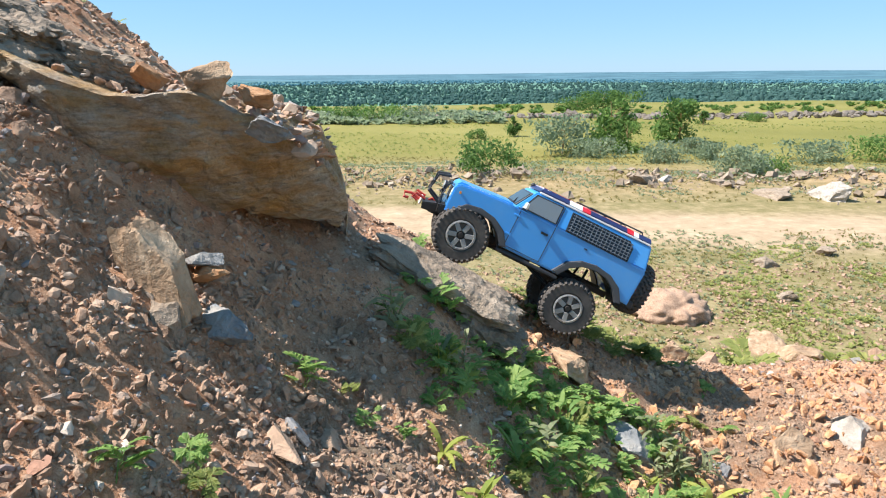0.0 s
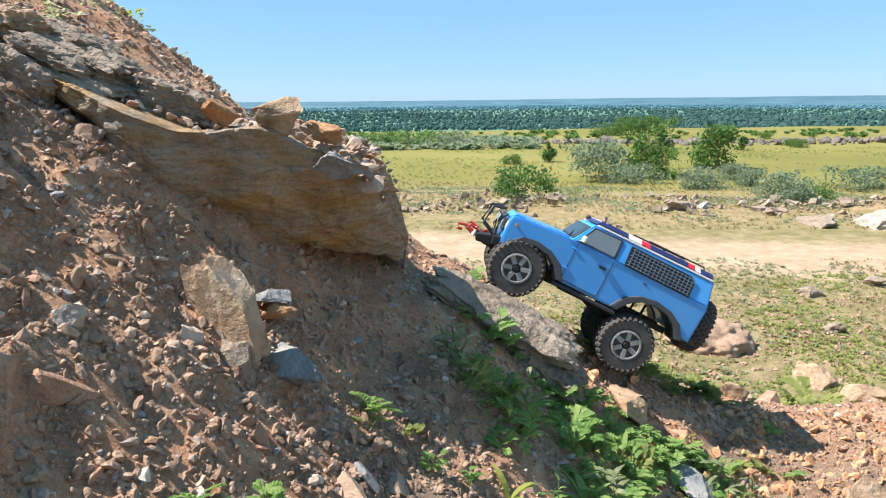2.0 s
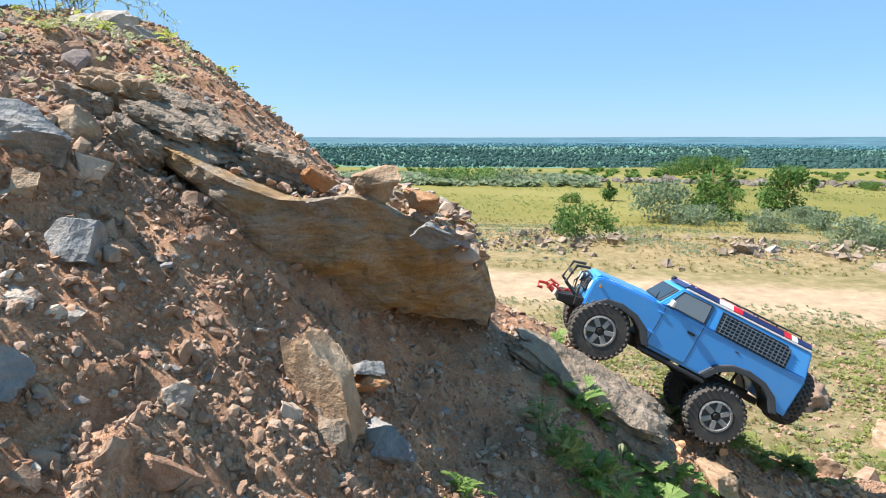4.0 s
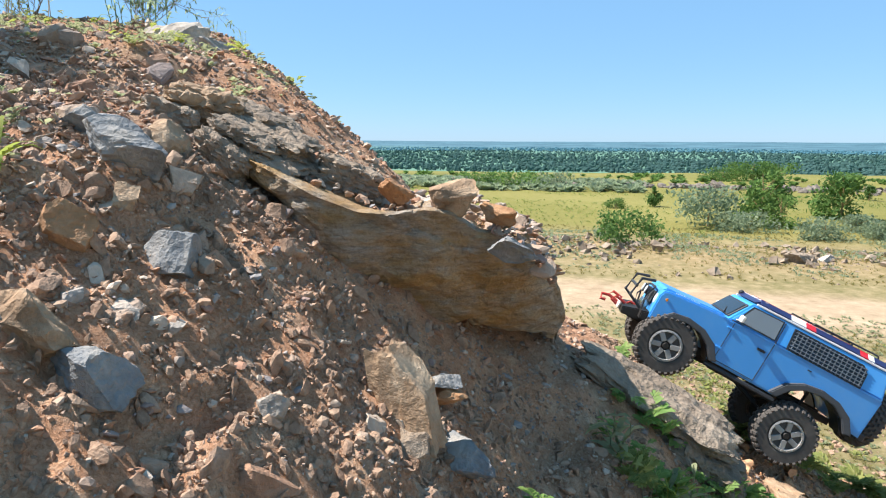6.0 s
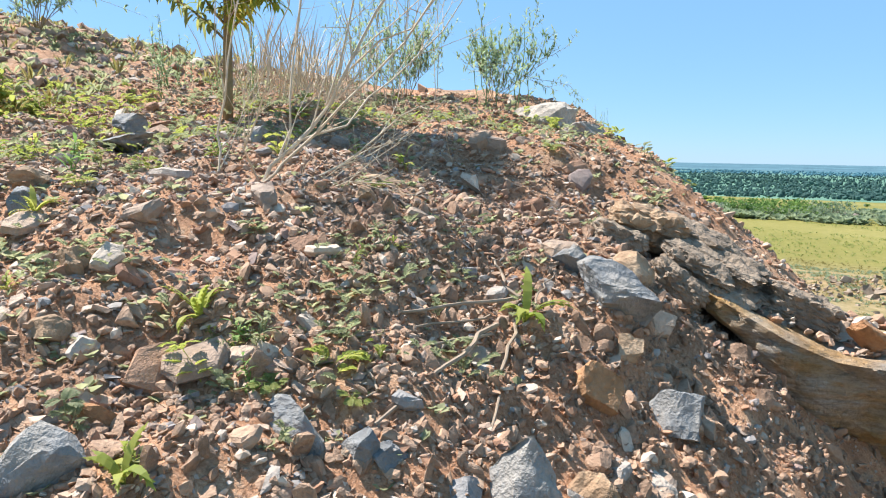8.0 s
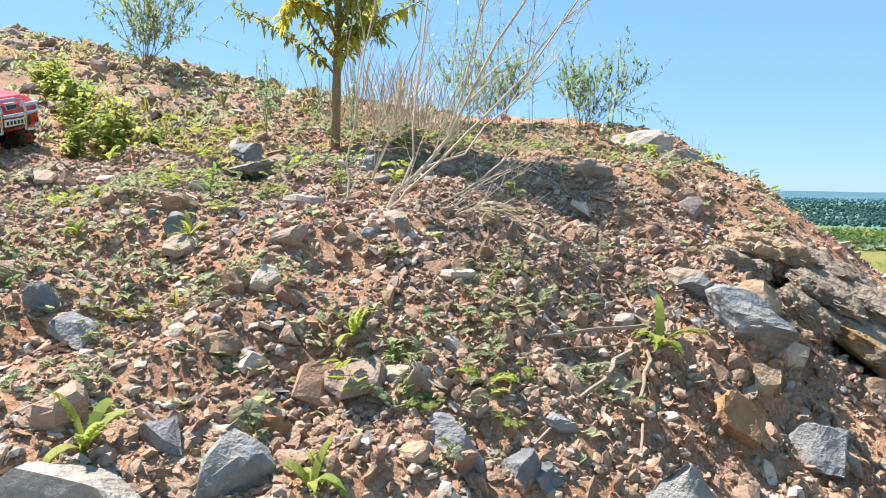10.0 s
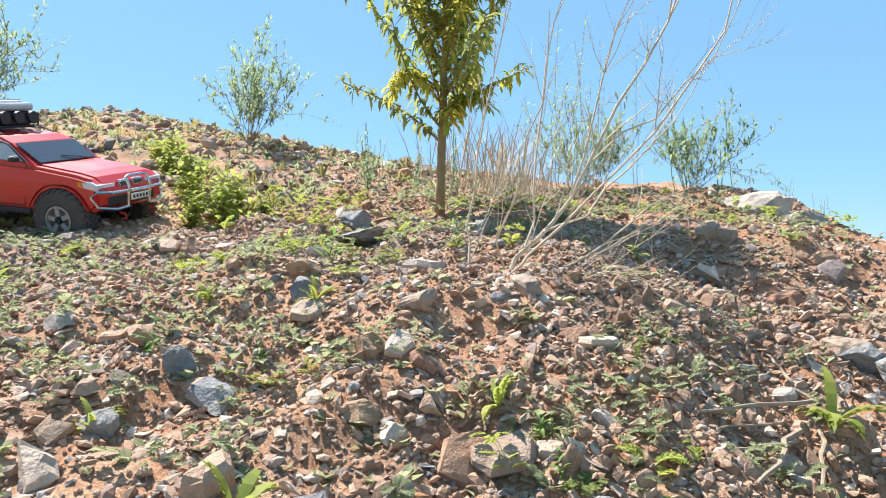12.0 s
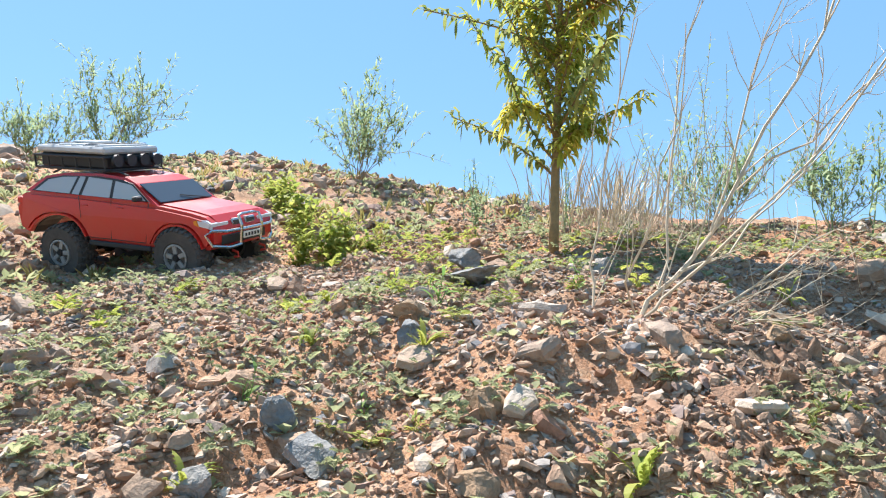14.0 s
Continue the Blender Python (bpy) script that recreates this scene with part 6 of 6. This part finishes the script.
sow(ROS, "leafy_weed", hollow, rng.uniform(0.5, 0.85, len(hollow)), "broad-leaved green weed in the shaded hollow", "weed", "broad-leaved weeds", 20)
# Young shoots and bushes on the mound behind.
def airy(seed):
    """A rounded open bush: forked twigs with sparse small narrow leaves."""
    r = np.random.default_rng(seed)
    leaf, bm = Soup(), bmesh.new()
    def grow(p, d, L, th, depth):
        pts, q = [p.copy()], p.copy()
        for i in range(5):
            d = (d + Vector(r.normal(0, 0.10, 3)) + Vector((0, 0, 0.05))).normalized()
            q = q + d * L / 5
            pts.append(q.copy())
        add_tube(bm, pts, th, 4, th * 0.5)
        if depth < 2:
            for j in range(5 if depth == 0 else 4):
                k = r.integers(1, 6)
                grow(pts[k], (d + Vector(r.normal(0, 0.5, 3))).normalized(), L * r.uniform(0.4, 0.7), th * 0.6, depth + 1)
        if depth:
            for j in range(9):
                t = r.uniform(0.1, 1.0) * 5
                i = min(int(t), 4)
                blade(leaf, pts[i].lerp(pts[i + 1], t - i), d + Vector(r.normal(0, 0.7, 3)), r.uniform(0.022, 0.042), 0.011, 0.5, r, 2)
    for k in range(9):
        a = r.uniform(0, 6.28)
        grow(Vector((0, 0, 0)), Vector((math.cos(a) * 0.6, math.sin(a) * 0.6, r.uniform(0.5, 1.5))).normalized(), r.uniform(0.22, 0.36), 0.0019, 0)
    me = bpy.data.meshes.new("stem")
    bm.to_mesh(me)
    bm.free()
    me.materials.append(M["bark"])
    return me, leaf.mesh("leaves", M["willow"])


BUSH = [airy(20 + i) for i in range(2)]
for x, y, s in ((-4.45, 0.62, 1.15), (-3.35, 1.5, 1.05), (-4.8, 0.3, 1.0), (-1.62, 1.66, 0.6), (-1.42, 1.84, 0.6)):
    plant("willow_bush", (x, y, ground_z(x, y) - 0.01), *BUSH[int(s * 10) % 2], rng.uniform(0, 360), s, (0, 0), "airy willow bush with narrow grey-green leaves on the mound", "bush", "bushes on the mound")
GOLD = [shoot(30 + i, M["lime"], 0.17, 16, 0.05, 0.017, 0.9, 0.010) for i in range(2)]
for x, y, s in ((-2.02, 0.60, 0.75), (-2.0, 0.67, 0.9), (-2.1, 0.74, 1.0), (-2.25, 0.72, 1.1), (-2.45, 0.80, 1.2), (-2.7, 0.85, 1.1), (-2.9, 0.9, 1.0), (-2.04, 0.80, 0.6)):
    plant("leafy_bush", (x, y, ground_z(x, y) - 0.01), *GOLD[int(s * 10) % 2], rng.uniform(0, 360), s, (0, 0), "low yellow-green leafy bush behind the red model car", "bush", "bushes on the mound")

# Ground cover, uncountable.
def cover(name, spots, size, seed, mat, label, n=5, tall=1.0, w=0.22):
    r, s = np.random.default_rng(seed), Soup()
    zs = height(spots[:, 0], spots[:, 1])
    for (x, y), z in zip(spots, zs):
        k = size * r.uniform(0.5, 1.4)
        for _ in range(n):
            a = r.uniform(0, 6.28)
            o = Vector((math.cos(a), math.sin(a), r.uniform(0.4, 1.6) * tall)).normalized()
            sd = Vector((-math.sin(a), math.cos(a), 0)) * k * w
            b = Vector((x, y, z - 0.1 * k))
            m = b + o * k * 0.6
            s.poly((b - sd * 0.3, m - sd, b + o * k + Vector((0, 0, -0.15 * k)), m + sd))
    return tagged(new(name, s.mesh(name, mat)), label, "weeds", kind="stuff")


cover("seedlings", pick(2000, 41, -2.4, -0.7, -0.15, 1.7), 0.013, 42, M["sage"], "tiny pale green seedlings between the stones", 5, 0.8, 0.3)
cover("mound_weeds", pick(2000, 43, -5.4, -2.2, -0.2, 2.2), 0.032, 44, M["sage"], "green and yellow weeds over the mound", 7, 1.2, 0.16)
cover("mound_grass", pick(260, 55, -5.4, -2.1, -0.2, 2.2), 0.06, 56, M["grass"], "dry grass tufts over the mound", 7, 1.6, 0.06)
def patchy(p, size, seed, cut=0.0):
    """Keep the spots that lie in patches of a noise."""
    return p[fbm(p[:, 0] + seed, p[:, 1] - seed, size, 3) > cut]


cover("slope_grass", patchy(pick(9000, 45, 0.7, 9, 1.8, 15), 0.9, 3, -0.05), 0.032, 46, M["grass"], "dry grass and weeds on the lower slope", 7, 1.3, 0.08)
cover("slope_straw", patchy(pick(6000, 145, 0.7, 9, 2.2, 15), 1.2, 33, 0.0), 0.036, 146, M["dry"], "bleached straw in patches on the lower slope", 6, 1.5, 0.06)
cover("slope_weeds", patchy(pick(16000, 47, 0.5, 7, 1.6, 12), 0.9, 11, 0.32), 0.044, 48, M["weed"], "green weeds on the lower slope", 8, 0.8, 0.24)
scatter("slope_rubble", BLOCK, pick(7500, 57, 0.6, 9, 1.7, 14), np.minimum(0.016 / np.random.default_rng(58).uniform(0.06, 1, 7500) ** 0.7, 0.06), M["clod"], 59, 0.7, 0.8, label="tan gravel and rubble on the lower slope", category="gravel")
cover("scrub_grass", patchy(pick(14000, 49, -14, 26, 5, 17), 1.6, 5, -0.15), 0.075, 50, M["grass"], "pale dry grass beside the track", 6, 1.5, 0.10)
cover("scrub_weeds", patchy(pick(16000, 67, -14, 26, 5, 17), 2.0, 25, 0.0), 0.07, 68, M["sage"], "grey-green weeds beside the track", 7, 0.9, 0.22)
cover("plain_greens", patchy(pick(7000, 151, 1.0, 10, 5.5, 15.5), 1.1, 21, 0.2), 0.08, 152, M["weed"], "yellow-green weeds in drifts on the plain", 8, 0.9, 0.2)
cover("meadow_grass", patchy(pick(9000, 95, -22, 48, 29, 60), 5.0, 41, -0.1), 0.16, 96, M["weed"], "tufted yellow-green meadow grass", 5, 1.4, 0.1)
cover("bank_scrub", patchy(pick(14000, 51, -16, 40, 21.8, 31), 1.8, 9, -0.05), 0.12, 52, M["far_grey"], "grey-green scrub on the rubble bank", 6, 1.3, 0.14)
cover("bank_grass", pick(12000, 69, -16, 40, 20.8, 33), 0.11, 70, M["grass"], "pale dry grass on the rubble bank", 6, 1.6, 0.08)
# Low feathery weeds in loose drifts over the heap.
def drift(name, spots, seed, mat, label, lo=0.010, hi=0.025):
    r, sp = np.random.default_rng(seed), Soup()
    for x, y in spots:
        z, k = ground_z(x, y), r.uniform(0.5, 1.0)
        for j in range(r.integers(3, 7)):
            a = r.uniform(0, 6.28)
            b = (x + r.normal(0, 0.008), y + r.normal(0, 0.008), z + r.uniform(0, 0.02))
            lobed(sp, b, (math.cos(a), math.sin(a), r.uniform(0.2, 1.5)), r.uniform(lo, hi) * k, r, r.uniform(0.3, 1.2), 3, 0.5)
    return tagged(new(name, sp.mesh(name, mat)), label, "weeds", kind="stuff")


drift("low_weeds", patchy(pick(1500, 81, -2.2, -0.72, 0.0, 1.5), 0.3, 2, 0.12), 82, M["sage"], "small grey-green feathery weeds in drifts over the gravel", 0.007, 0.018)
drift("fresh_weeds", patchy(pick(520, 83, -2.4, -0.72, 0.1, 1.6), 0.25, 31, 0.2), 84, M["lime"], "small yellow-green weeds in drifts over the gravel")
drift("hollow_weeds", patchy(pick(420, 85, -0.1, 0.7, 0.75, 1.4), 0.2, 7, 0.22), 86, M["weed_dark"], "small green weeds between the stones of the hollow", 0.02, 0.045)
drift("slope_greens", patchy(pick(2200, 93, 0.45, 3.2, 1.7, 6), 0.6, 17, 0.0), 94, M["weed"], "green leafy weeds in patches on the lower slope", 0.03, 0.09)
drift("bank_weeds", patchy(pick(1300, 87, 0.2, 2.0, 1.5, 3.2), 0.3, 13, 0.0), 88, M["weed"], "small green weeds below the earth bank", 0.02, 0.05)
cover("crest_grass", pick(62, 53, -1.82, -1.56, 1.13, 1.40), 0.24, 54, M["dry"], "tall dry grass stalks on the crest", 6, 3.0, 0.005)

# ---- the sapling ----
def sapling(x, y):
    r = np.random.default_rng(9)
    z = ground_z(x, y)
    ob = thing("sapling", pose(x, y, z - 0.004, 0, 0, 175) @ Matrix.Diagonal((0.9, 0.9, 0.9, 1)), "young yellow-green sapling with long drooping leaves", "sapling")
    trunk = [Vector((0.006 * math.sin(5 * t), -0.012 * math.sin(3 * t), 0.80 * t)) for t in np.linspace(0, 1, 12)]
    part("trunk", tube_bm(trunk, 0.0125, 8, 0.003), M["bark"], ob, smooth=True)
    for k in range(54):
        t = 0.22 + 0.76 * k / 53
        i = min(int(t * 11), 10)
        b = trunk[i].lerp(trunk[i + 1], t * 11 - i)
        a = k * 2.4 + r.uniform(-0.4, 0.4)
        L = (0.29 * (1 - t) + 0.10) * r.uniform(0.7, 1.2)
        d = Vector((math.cos(a), math.sin(a), r.uniform(0.3, 1.5))).normalized()
        bend = Vector(r.normal(0, 0.25, 3))
        pts = [b + d * L * u + bend * L * u * u for u in np.linspace(0, 1, 6)]
        br = part("branch", tube_bm(pts, 0.0032, 5, 0.0012), M["bark"], ob)
        s = Soup()
        n = max(34, int(L * 330))
        for j in range(n):
            u = 0.12 + 0.88 * j / (n - 1)
            q = pts[min(int(u * 5), 4)].lerp(pts[min(int(u * 5) + 1, 5)], u * 5 - min(int(u * 5), 4))
            e = d.cross(Vector((0, 0, 1))).normalized() * (1 if j % 2 else -1) * r.uniform(0.2, 1) + d * r.uniform(-0.3, 0.9) + Vector(r.normal(0, 0.45, 3))
            blade(s, q, e, r.uniform(0.022, 0.056), r.uniform(0.009, 0.016), r.uniform(1.2, 3.4), r, 3, 0.15)
        part("leaves", s.mesh("leaves", M["rust_leaf"] if k in (20, 33) else (M["leaf"] if k % 3 else M["weed"])), None, br, "reddish drying leaves" if k in (20, 33) else "drooping yellow-green leaves")
    return ob


sapling(-1.56, 0.935)


# ---- the dead bush and the twigs on the ground ----
def twig(bm, p, d, L, r0, rng, depth=0):
    pts, q = [Vector(p)], Vector(p)
    d = Vector(d).normalized()
    n = 7
    for i in range(n):
        d = (d + Vector(rng.normal(0, 0.09, 3)) + Vector((0, 0, 0.03))).normalized()
        q = q + d * L / n
        pts.append(q)
    add_tube(bm, pts, r0, 5, r0 * 0.35)
    if depth < 2:
        for j in range(5 - 2 * depth):
            k = rng.integers(2, n)
            e = (d + Vector(rng.normal(0, 0.55, 3))).normalized()
            twig(bm, pts[k], e, L * rng.uniform(0.3, 0.55), r0 * 0.55, rng, depth + 1)


def dead_bush(x, y):
    """Forked stems from one root: each a line of (right, up, back) in metres, with side twigs."""
    r = np.random.default_rng(14)
    z = ground_z(x, y)
    ob = thing("dead_bush", pose(x, y, z - 0.005), "leafless grey-brown dead bush with thin forked twigs", "bush")
    right, back = Vector((0.6, 0.8, 0)), Vector((-0.8, 0.6, 0))
    for th, line in ((0.0052, ((0, 0, 0), (0.04, 0.05, 0.0), (0.085, 0.11, 0.01), (0.165, 0.235, 0.02), (0.235, 0.36, 0.03), (0.30, 0.52, 0.04))),
                     (0.0036, ((0, 0, 0), (0.03, 0.035, -0.01), (0.10, 0.11, -0.04), (0.18, 0.19, -0.06), (0.25, 0.31, -0.08), (0.27, 0.42, -0.10))),
                     (0.0032, ((0, 0, 0), (-0.045, 0.02, 0.0), (-0.05, 0.07, 0.01), (-0.032, 0.16, 0.03), (-0.01, 0.28, 0.04), (0.015, 0.38, 0.05))),
                     (0.0030, ((0, 0, 0), (0.06, 0.015, -0.02), (0.12, 0.045, -0.03), (0.17, 0.095, -0.05), (0.235, 0.125, -0.06))),
                     (0.0030, ((0.03, 0.04, 0), (0.045, 0.12, 0.03), (0.06, 0.24, 0.05), (0.085, 0.36, 0.07), (0.12, 0.47, 0.08))),
                     (0.0028, ((0.05, 0.06, 0), (0.12, 0.09, 0.05), (0.20, 0.16, 0.09), (0.30, 0.24, 0.12), (0.36, 0.36, 0.13))),
                     (0.0026, ((0, 0, 0), (-0.02, 0.05, -0.03), (0.0, 0.13, -0.05), (0.03, 0.22, -0.05), (0.035, 0.33, -0.06))),
                     (0.0024, ((0.02, 0.02, 0), (0.05, -0.005, -0.05), (0.09, 0.015, -0.09), (0.14, 0.012, -0.12))),
                     (0.0026, ((0.085, 0.11, 0.01), (0.12, 0.22, 0.0), (0.14, 0.33, -0.02), (0.19, 0.46, -0.03))),
                     (0.0024, ((0.12, 0.17, 0.02), (0.20, 0.22, 0.0), (0.28, 0.30, -0.02), (0.33, 0.43, -0.03)))):
        bm = bmesh.new()
        pts = []
        for (a, b, c), (d, e, f) in zip(line, line[1:]):
            for k in (0.0, 0.5):
                pts.append(right * (a + (d - a) * k) + back * (c + (f - c) * k) + Vector((0, 0, b + (e - b) * k)) + Vector(r.normal(0, 0.0028, 3)))
        a, b, c = line[-1]
        pts.append(right * a + back * c + Vector((0, 0, b)))
        add_tube(bm, pts, th * 0.62, 6, th * 0.22)
        for j in range(7):
            k = int(r.integers(2, len(pts) - 1))
            way = (pts[k + 1] - pts[k]).normalized() + Vector(r.normal(0, 0.42, 3)) + Vector((0, 0, 0.15))
            twig(bm, pts[k], way, r.uniform(0.05, 0.16), th * 0.26, r, 1)
        part("branch", bm, M["dry"], ob)
    return ob


dead_bush(-1.10, 0.59)
rng = np.random.default_rng(15)
for a, b, th in (((-0.741, 0.63), (-0.823, 0.436), 0.0046), ((-0.746, 0.574), (-0.731, 0.357), 0.0056), ((-0.757, 0.642), (-0.817, 0.689), 0.0050), ((-0.746, 0.557), (-0.775, 0.411), 0.0036),
                 ((-0.735, 0.60), (-0.690, 0.45), 0.0042), ((-0.762, 0.397), (-0.752, 0.374), 0.003), ((-0.76, 0.60), (-0.80, 0.42), 0.0028), ((-0.73, 0.63), (-0.74, 0.72), 0.0024)):
    bm = bmesh.new()
    n = 8
    line = []
    for i in range(n + 1):
        t = i / n
        x, y = a[0] + (b[0] - a[0]) * t + rng.normal(0, 0.003), a[1] + (b[1] - a[1]) * t + rng.normal(0, 0.003)
        line.append((x, y, ground_z(*a) * (1 - t) + ground_z(*b) * t))
    lift = sorted(ground_z(x, y) - z for x, y, z in line)[-3] + 0.004
    pts = [(x, y, z + lift) for x, y, z in line]
    add_tube(bm, pts, th * 0.5, 6, th * 0.25)
    me = bpy.data.meshes.new("dry_stick")
    bm.to_mesh(me)
    bm.free()
    me.materials.append(M["stick"])
    tagged(new("dry_stick", me), "thin dry grey-brown stick lying on the gravel", "stick", "dry sticks")


# ---- shrubs and trees on the plain, and the forest ----
def crown(name, h, w, seed, mat, n, leaf, parent, low=0.1, cone=0.0):
    r, s = np.random.default_rng(seed), Soup()
    lumps = [(r.uniform(-0.5, 0.5) * w, r.uniform(-0.5, 0.5) * w, h * (low + 0.1 + (0.8 - low) * r.uniform(0, 1) ** 1.2)) for _ in range(16)]
    for _ in range(n):
        c = lumps[r.integers(16)]
        t = c[2] / h
        k = (1 - cone * t) * 0.22
        p = Vector((c[0] * (1 - cone * t), c[1] * (1 - cone * t), c[2])) + Vector(r.normal(0, 1, 3)) * w * k * 0.62
        p.z = max(p.z, h * low * 0.5)
        if p.z > h:
            continue
        e, f = Vector(r.normal(0, 1, 3)).normalized(), Vector(r.normal(0, 1, 3)).normalized()
        a = leaf * r.uniform(0.6, 1.4)
        s.poly((p - e * a, p + f * a * 0.5, p + e * a, p - f * a * 0.5))
    return part(name, s.mesh(name, mat), None, parent)


def shrub(name, x, y, h, w, seed, mat, label, n=900, cone=0.0, low=0.05):
    z = ground_z(x, y)
    ob = thing(name, pose(x, y, z - 0.05), label, "tree" if name == "tree" else "shrub", "trees and shrubs on the plain")
    r = np.random.default_rng(seed)
    part("trunk", tube_bm([(0, 0, 0), (0.03 * w, 0, h * 0.5), (0, 0.02 * w, h * 0.92)], 0.025 * h, 6, 0.004 * h), M["bark"], ob)
    for k in range(5):
        a = r.uniform(0, 6.28)
        z0 = h * r.uniform(0.15, 0.6)
        part("limb", tube_bm([(0, 0, z0), (math.cos(a) * w * 0.25, math.sin(a) * w * 0.25, z0 + h * 0.2), (math.cos(a) * w * 0.4, math.sin(a) * w * 0.4, z0 + h * 0.34)], 0.01 * h, 5, 0.003 * h), M["bark"], ob)
    crown("crown", h, w, seed, mat, n, 0.062 * (h * w) ** 0.4, ob, low, cone)
    return ob


NEAR_SHRUBS = [(8.7, 35.5, 2.8, 2.2, "t"), (6.0, 34.1, 2.0, 2.7, "s"), (13.8, 39.7, 2.6, 2.5, "t"), (4.6, 44.3, 1.4, 1.1, "c"), (2.1, 42.5, 0.7, 0.9, "g"),
         (1.8, 26.6, 1.3, 1.9, "g"), (1.0, 28.0, 0.7, 0.8, "s"), (7.6, 32.8, 0.9, 2.6, "s"), (9.9, 30.2, 1.0, 1.6, "s"), (12.4, 33.8, 0.8, 1.6, "s"),
         (12.6, 31.6, 0.8, 1.3, "s"), (11.8, 26.0, 1.1, 1.7, "s"), (13.2, 27.2, 0.7, 1.2, "g"), (9.2, 34.0, 1.6, 1.0, "g"), (17.0, 30.5, 1.0, 2.4, "s"),
         (20.4, 31.0, 1.2, 2.6, "g"), (24.5, 33.0, 1.3, 3.0, "s"), (29.0, 34.0, 1.4, 3.0, "g")]
FAR_SHRUBS = [(22.0, 57.6, 1.4, 1.2, "c"), (30.2, 73.0, 0.8, 1.2, "g"), (28.5, 63.6, 0.7, 1.4, "g"), (28.3, 61.3, 0.8, 1.1, "g"), (16.4, 84.0, 1.6, 4.0, "g"),
         (18.4, 86.0, 2.2, 3.4, "g"), (19.5, 83.4, 2.4, 3.3, "g"), (22.0, 82.5, 2.3, 3.3, "g"), (-6.0, 62.6, 1.6, 4.5, "g"), (-2.2, 62.6, 1.6, 2.8, "s"),
         (-8.5, 60.4, 1.5, 2.4, "g")]
for i, (x, y, h, w, kind) in enumerate(NEAR_SHRUBS + FAR_SHRUBS):
    nm = "tree" if kind in "tc" else "shrub"
    shrub(nm, x, y, h, w, 60 + i, M["far_grey" if kind == "s" else "far_leaf"],
          {"t": "bushy young birch tree on the plain", "c": "small pointed tree on the meadow", "s": "grey-green sallow shrub beside the rubble bank", "g": "low green shrub beside the track"}[kind],
          2200 if kind == "t" else 1500, 0.75 if kind == "c" else (0.3 if kind == "t" else 0.1))

TREES = [stone_arrays(300 + i, 1, 0, (0.5, 0.5, 0.8), 0.45) for i in range(6)] + [stone_arrays(320 + i, 1, 0, (0.7, 0.7, 0.65), 0.5) for i in range(6)]
r = np.random.default_rng(70)
d = np.exp(r.uniform(math.log(480), math.log(1700), 22000))
a = r.uniform(-0.8, 0.9, 22000)
fs = np.stack([d * np.sin(a), d * np.cos(a)], -1)
fs = fs[~((fs[:, 0] > 900) & (fs[:, 1] > 1200) & (fs[:, 1] < 2100) & (fs[:, 0] < 2000))]
wave = fbm(fs[:, 0], fs[:, 1], 160.0, 3)
fs, wave = fs[np.hypot(fs[:, 0], fs[:, 1]) > 560 + 260 * wave], wave[np.hypot(fs[:, 0], fs[:, 1]) > 560 + 260 * wave]
near = np.hypot(fs[:, 0], fs[:, 1]) < 1300
scatter("forest", TREES, fs[near], (1.5 + 2.4 * r.uniform(0, 1, near.sum()) ** 2) * (1.1 + 0.7 * np.clip(wave[near], -0.6, 1)), M["forest"], 71, 0.2, 0.05, label="dark mixed forest across the valley, haze tint in its colour", category="forest")
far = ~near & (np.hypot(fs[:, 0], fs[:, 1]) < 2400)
scatter("ridge_forest", TREES[6:], fs[far], r.uniform(2.0, 3.6, far.sum()), M["ridge"], 76, 0.2, 0.05, label="forest stretching to the horizon, haze blue put into its colour", category="forest")
cover("hedge", pick(260, 72, -60, 75, 70, 95), 0.75, 73, M["far_leaf"], "far green thicket along the rubble row", 26, 1.1, 0.2)
cover("thicket", pick(900, 74, -40, 6, 58, 72), 0.85, 75, M["far_grey"], "far grey-green thicket across the meadow", 22, 1.1, 0.2)
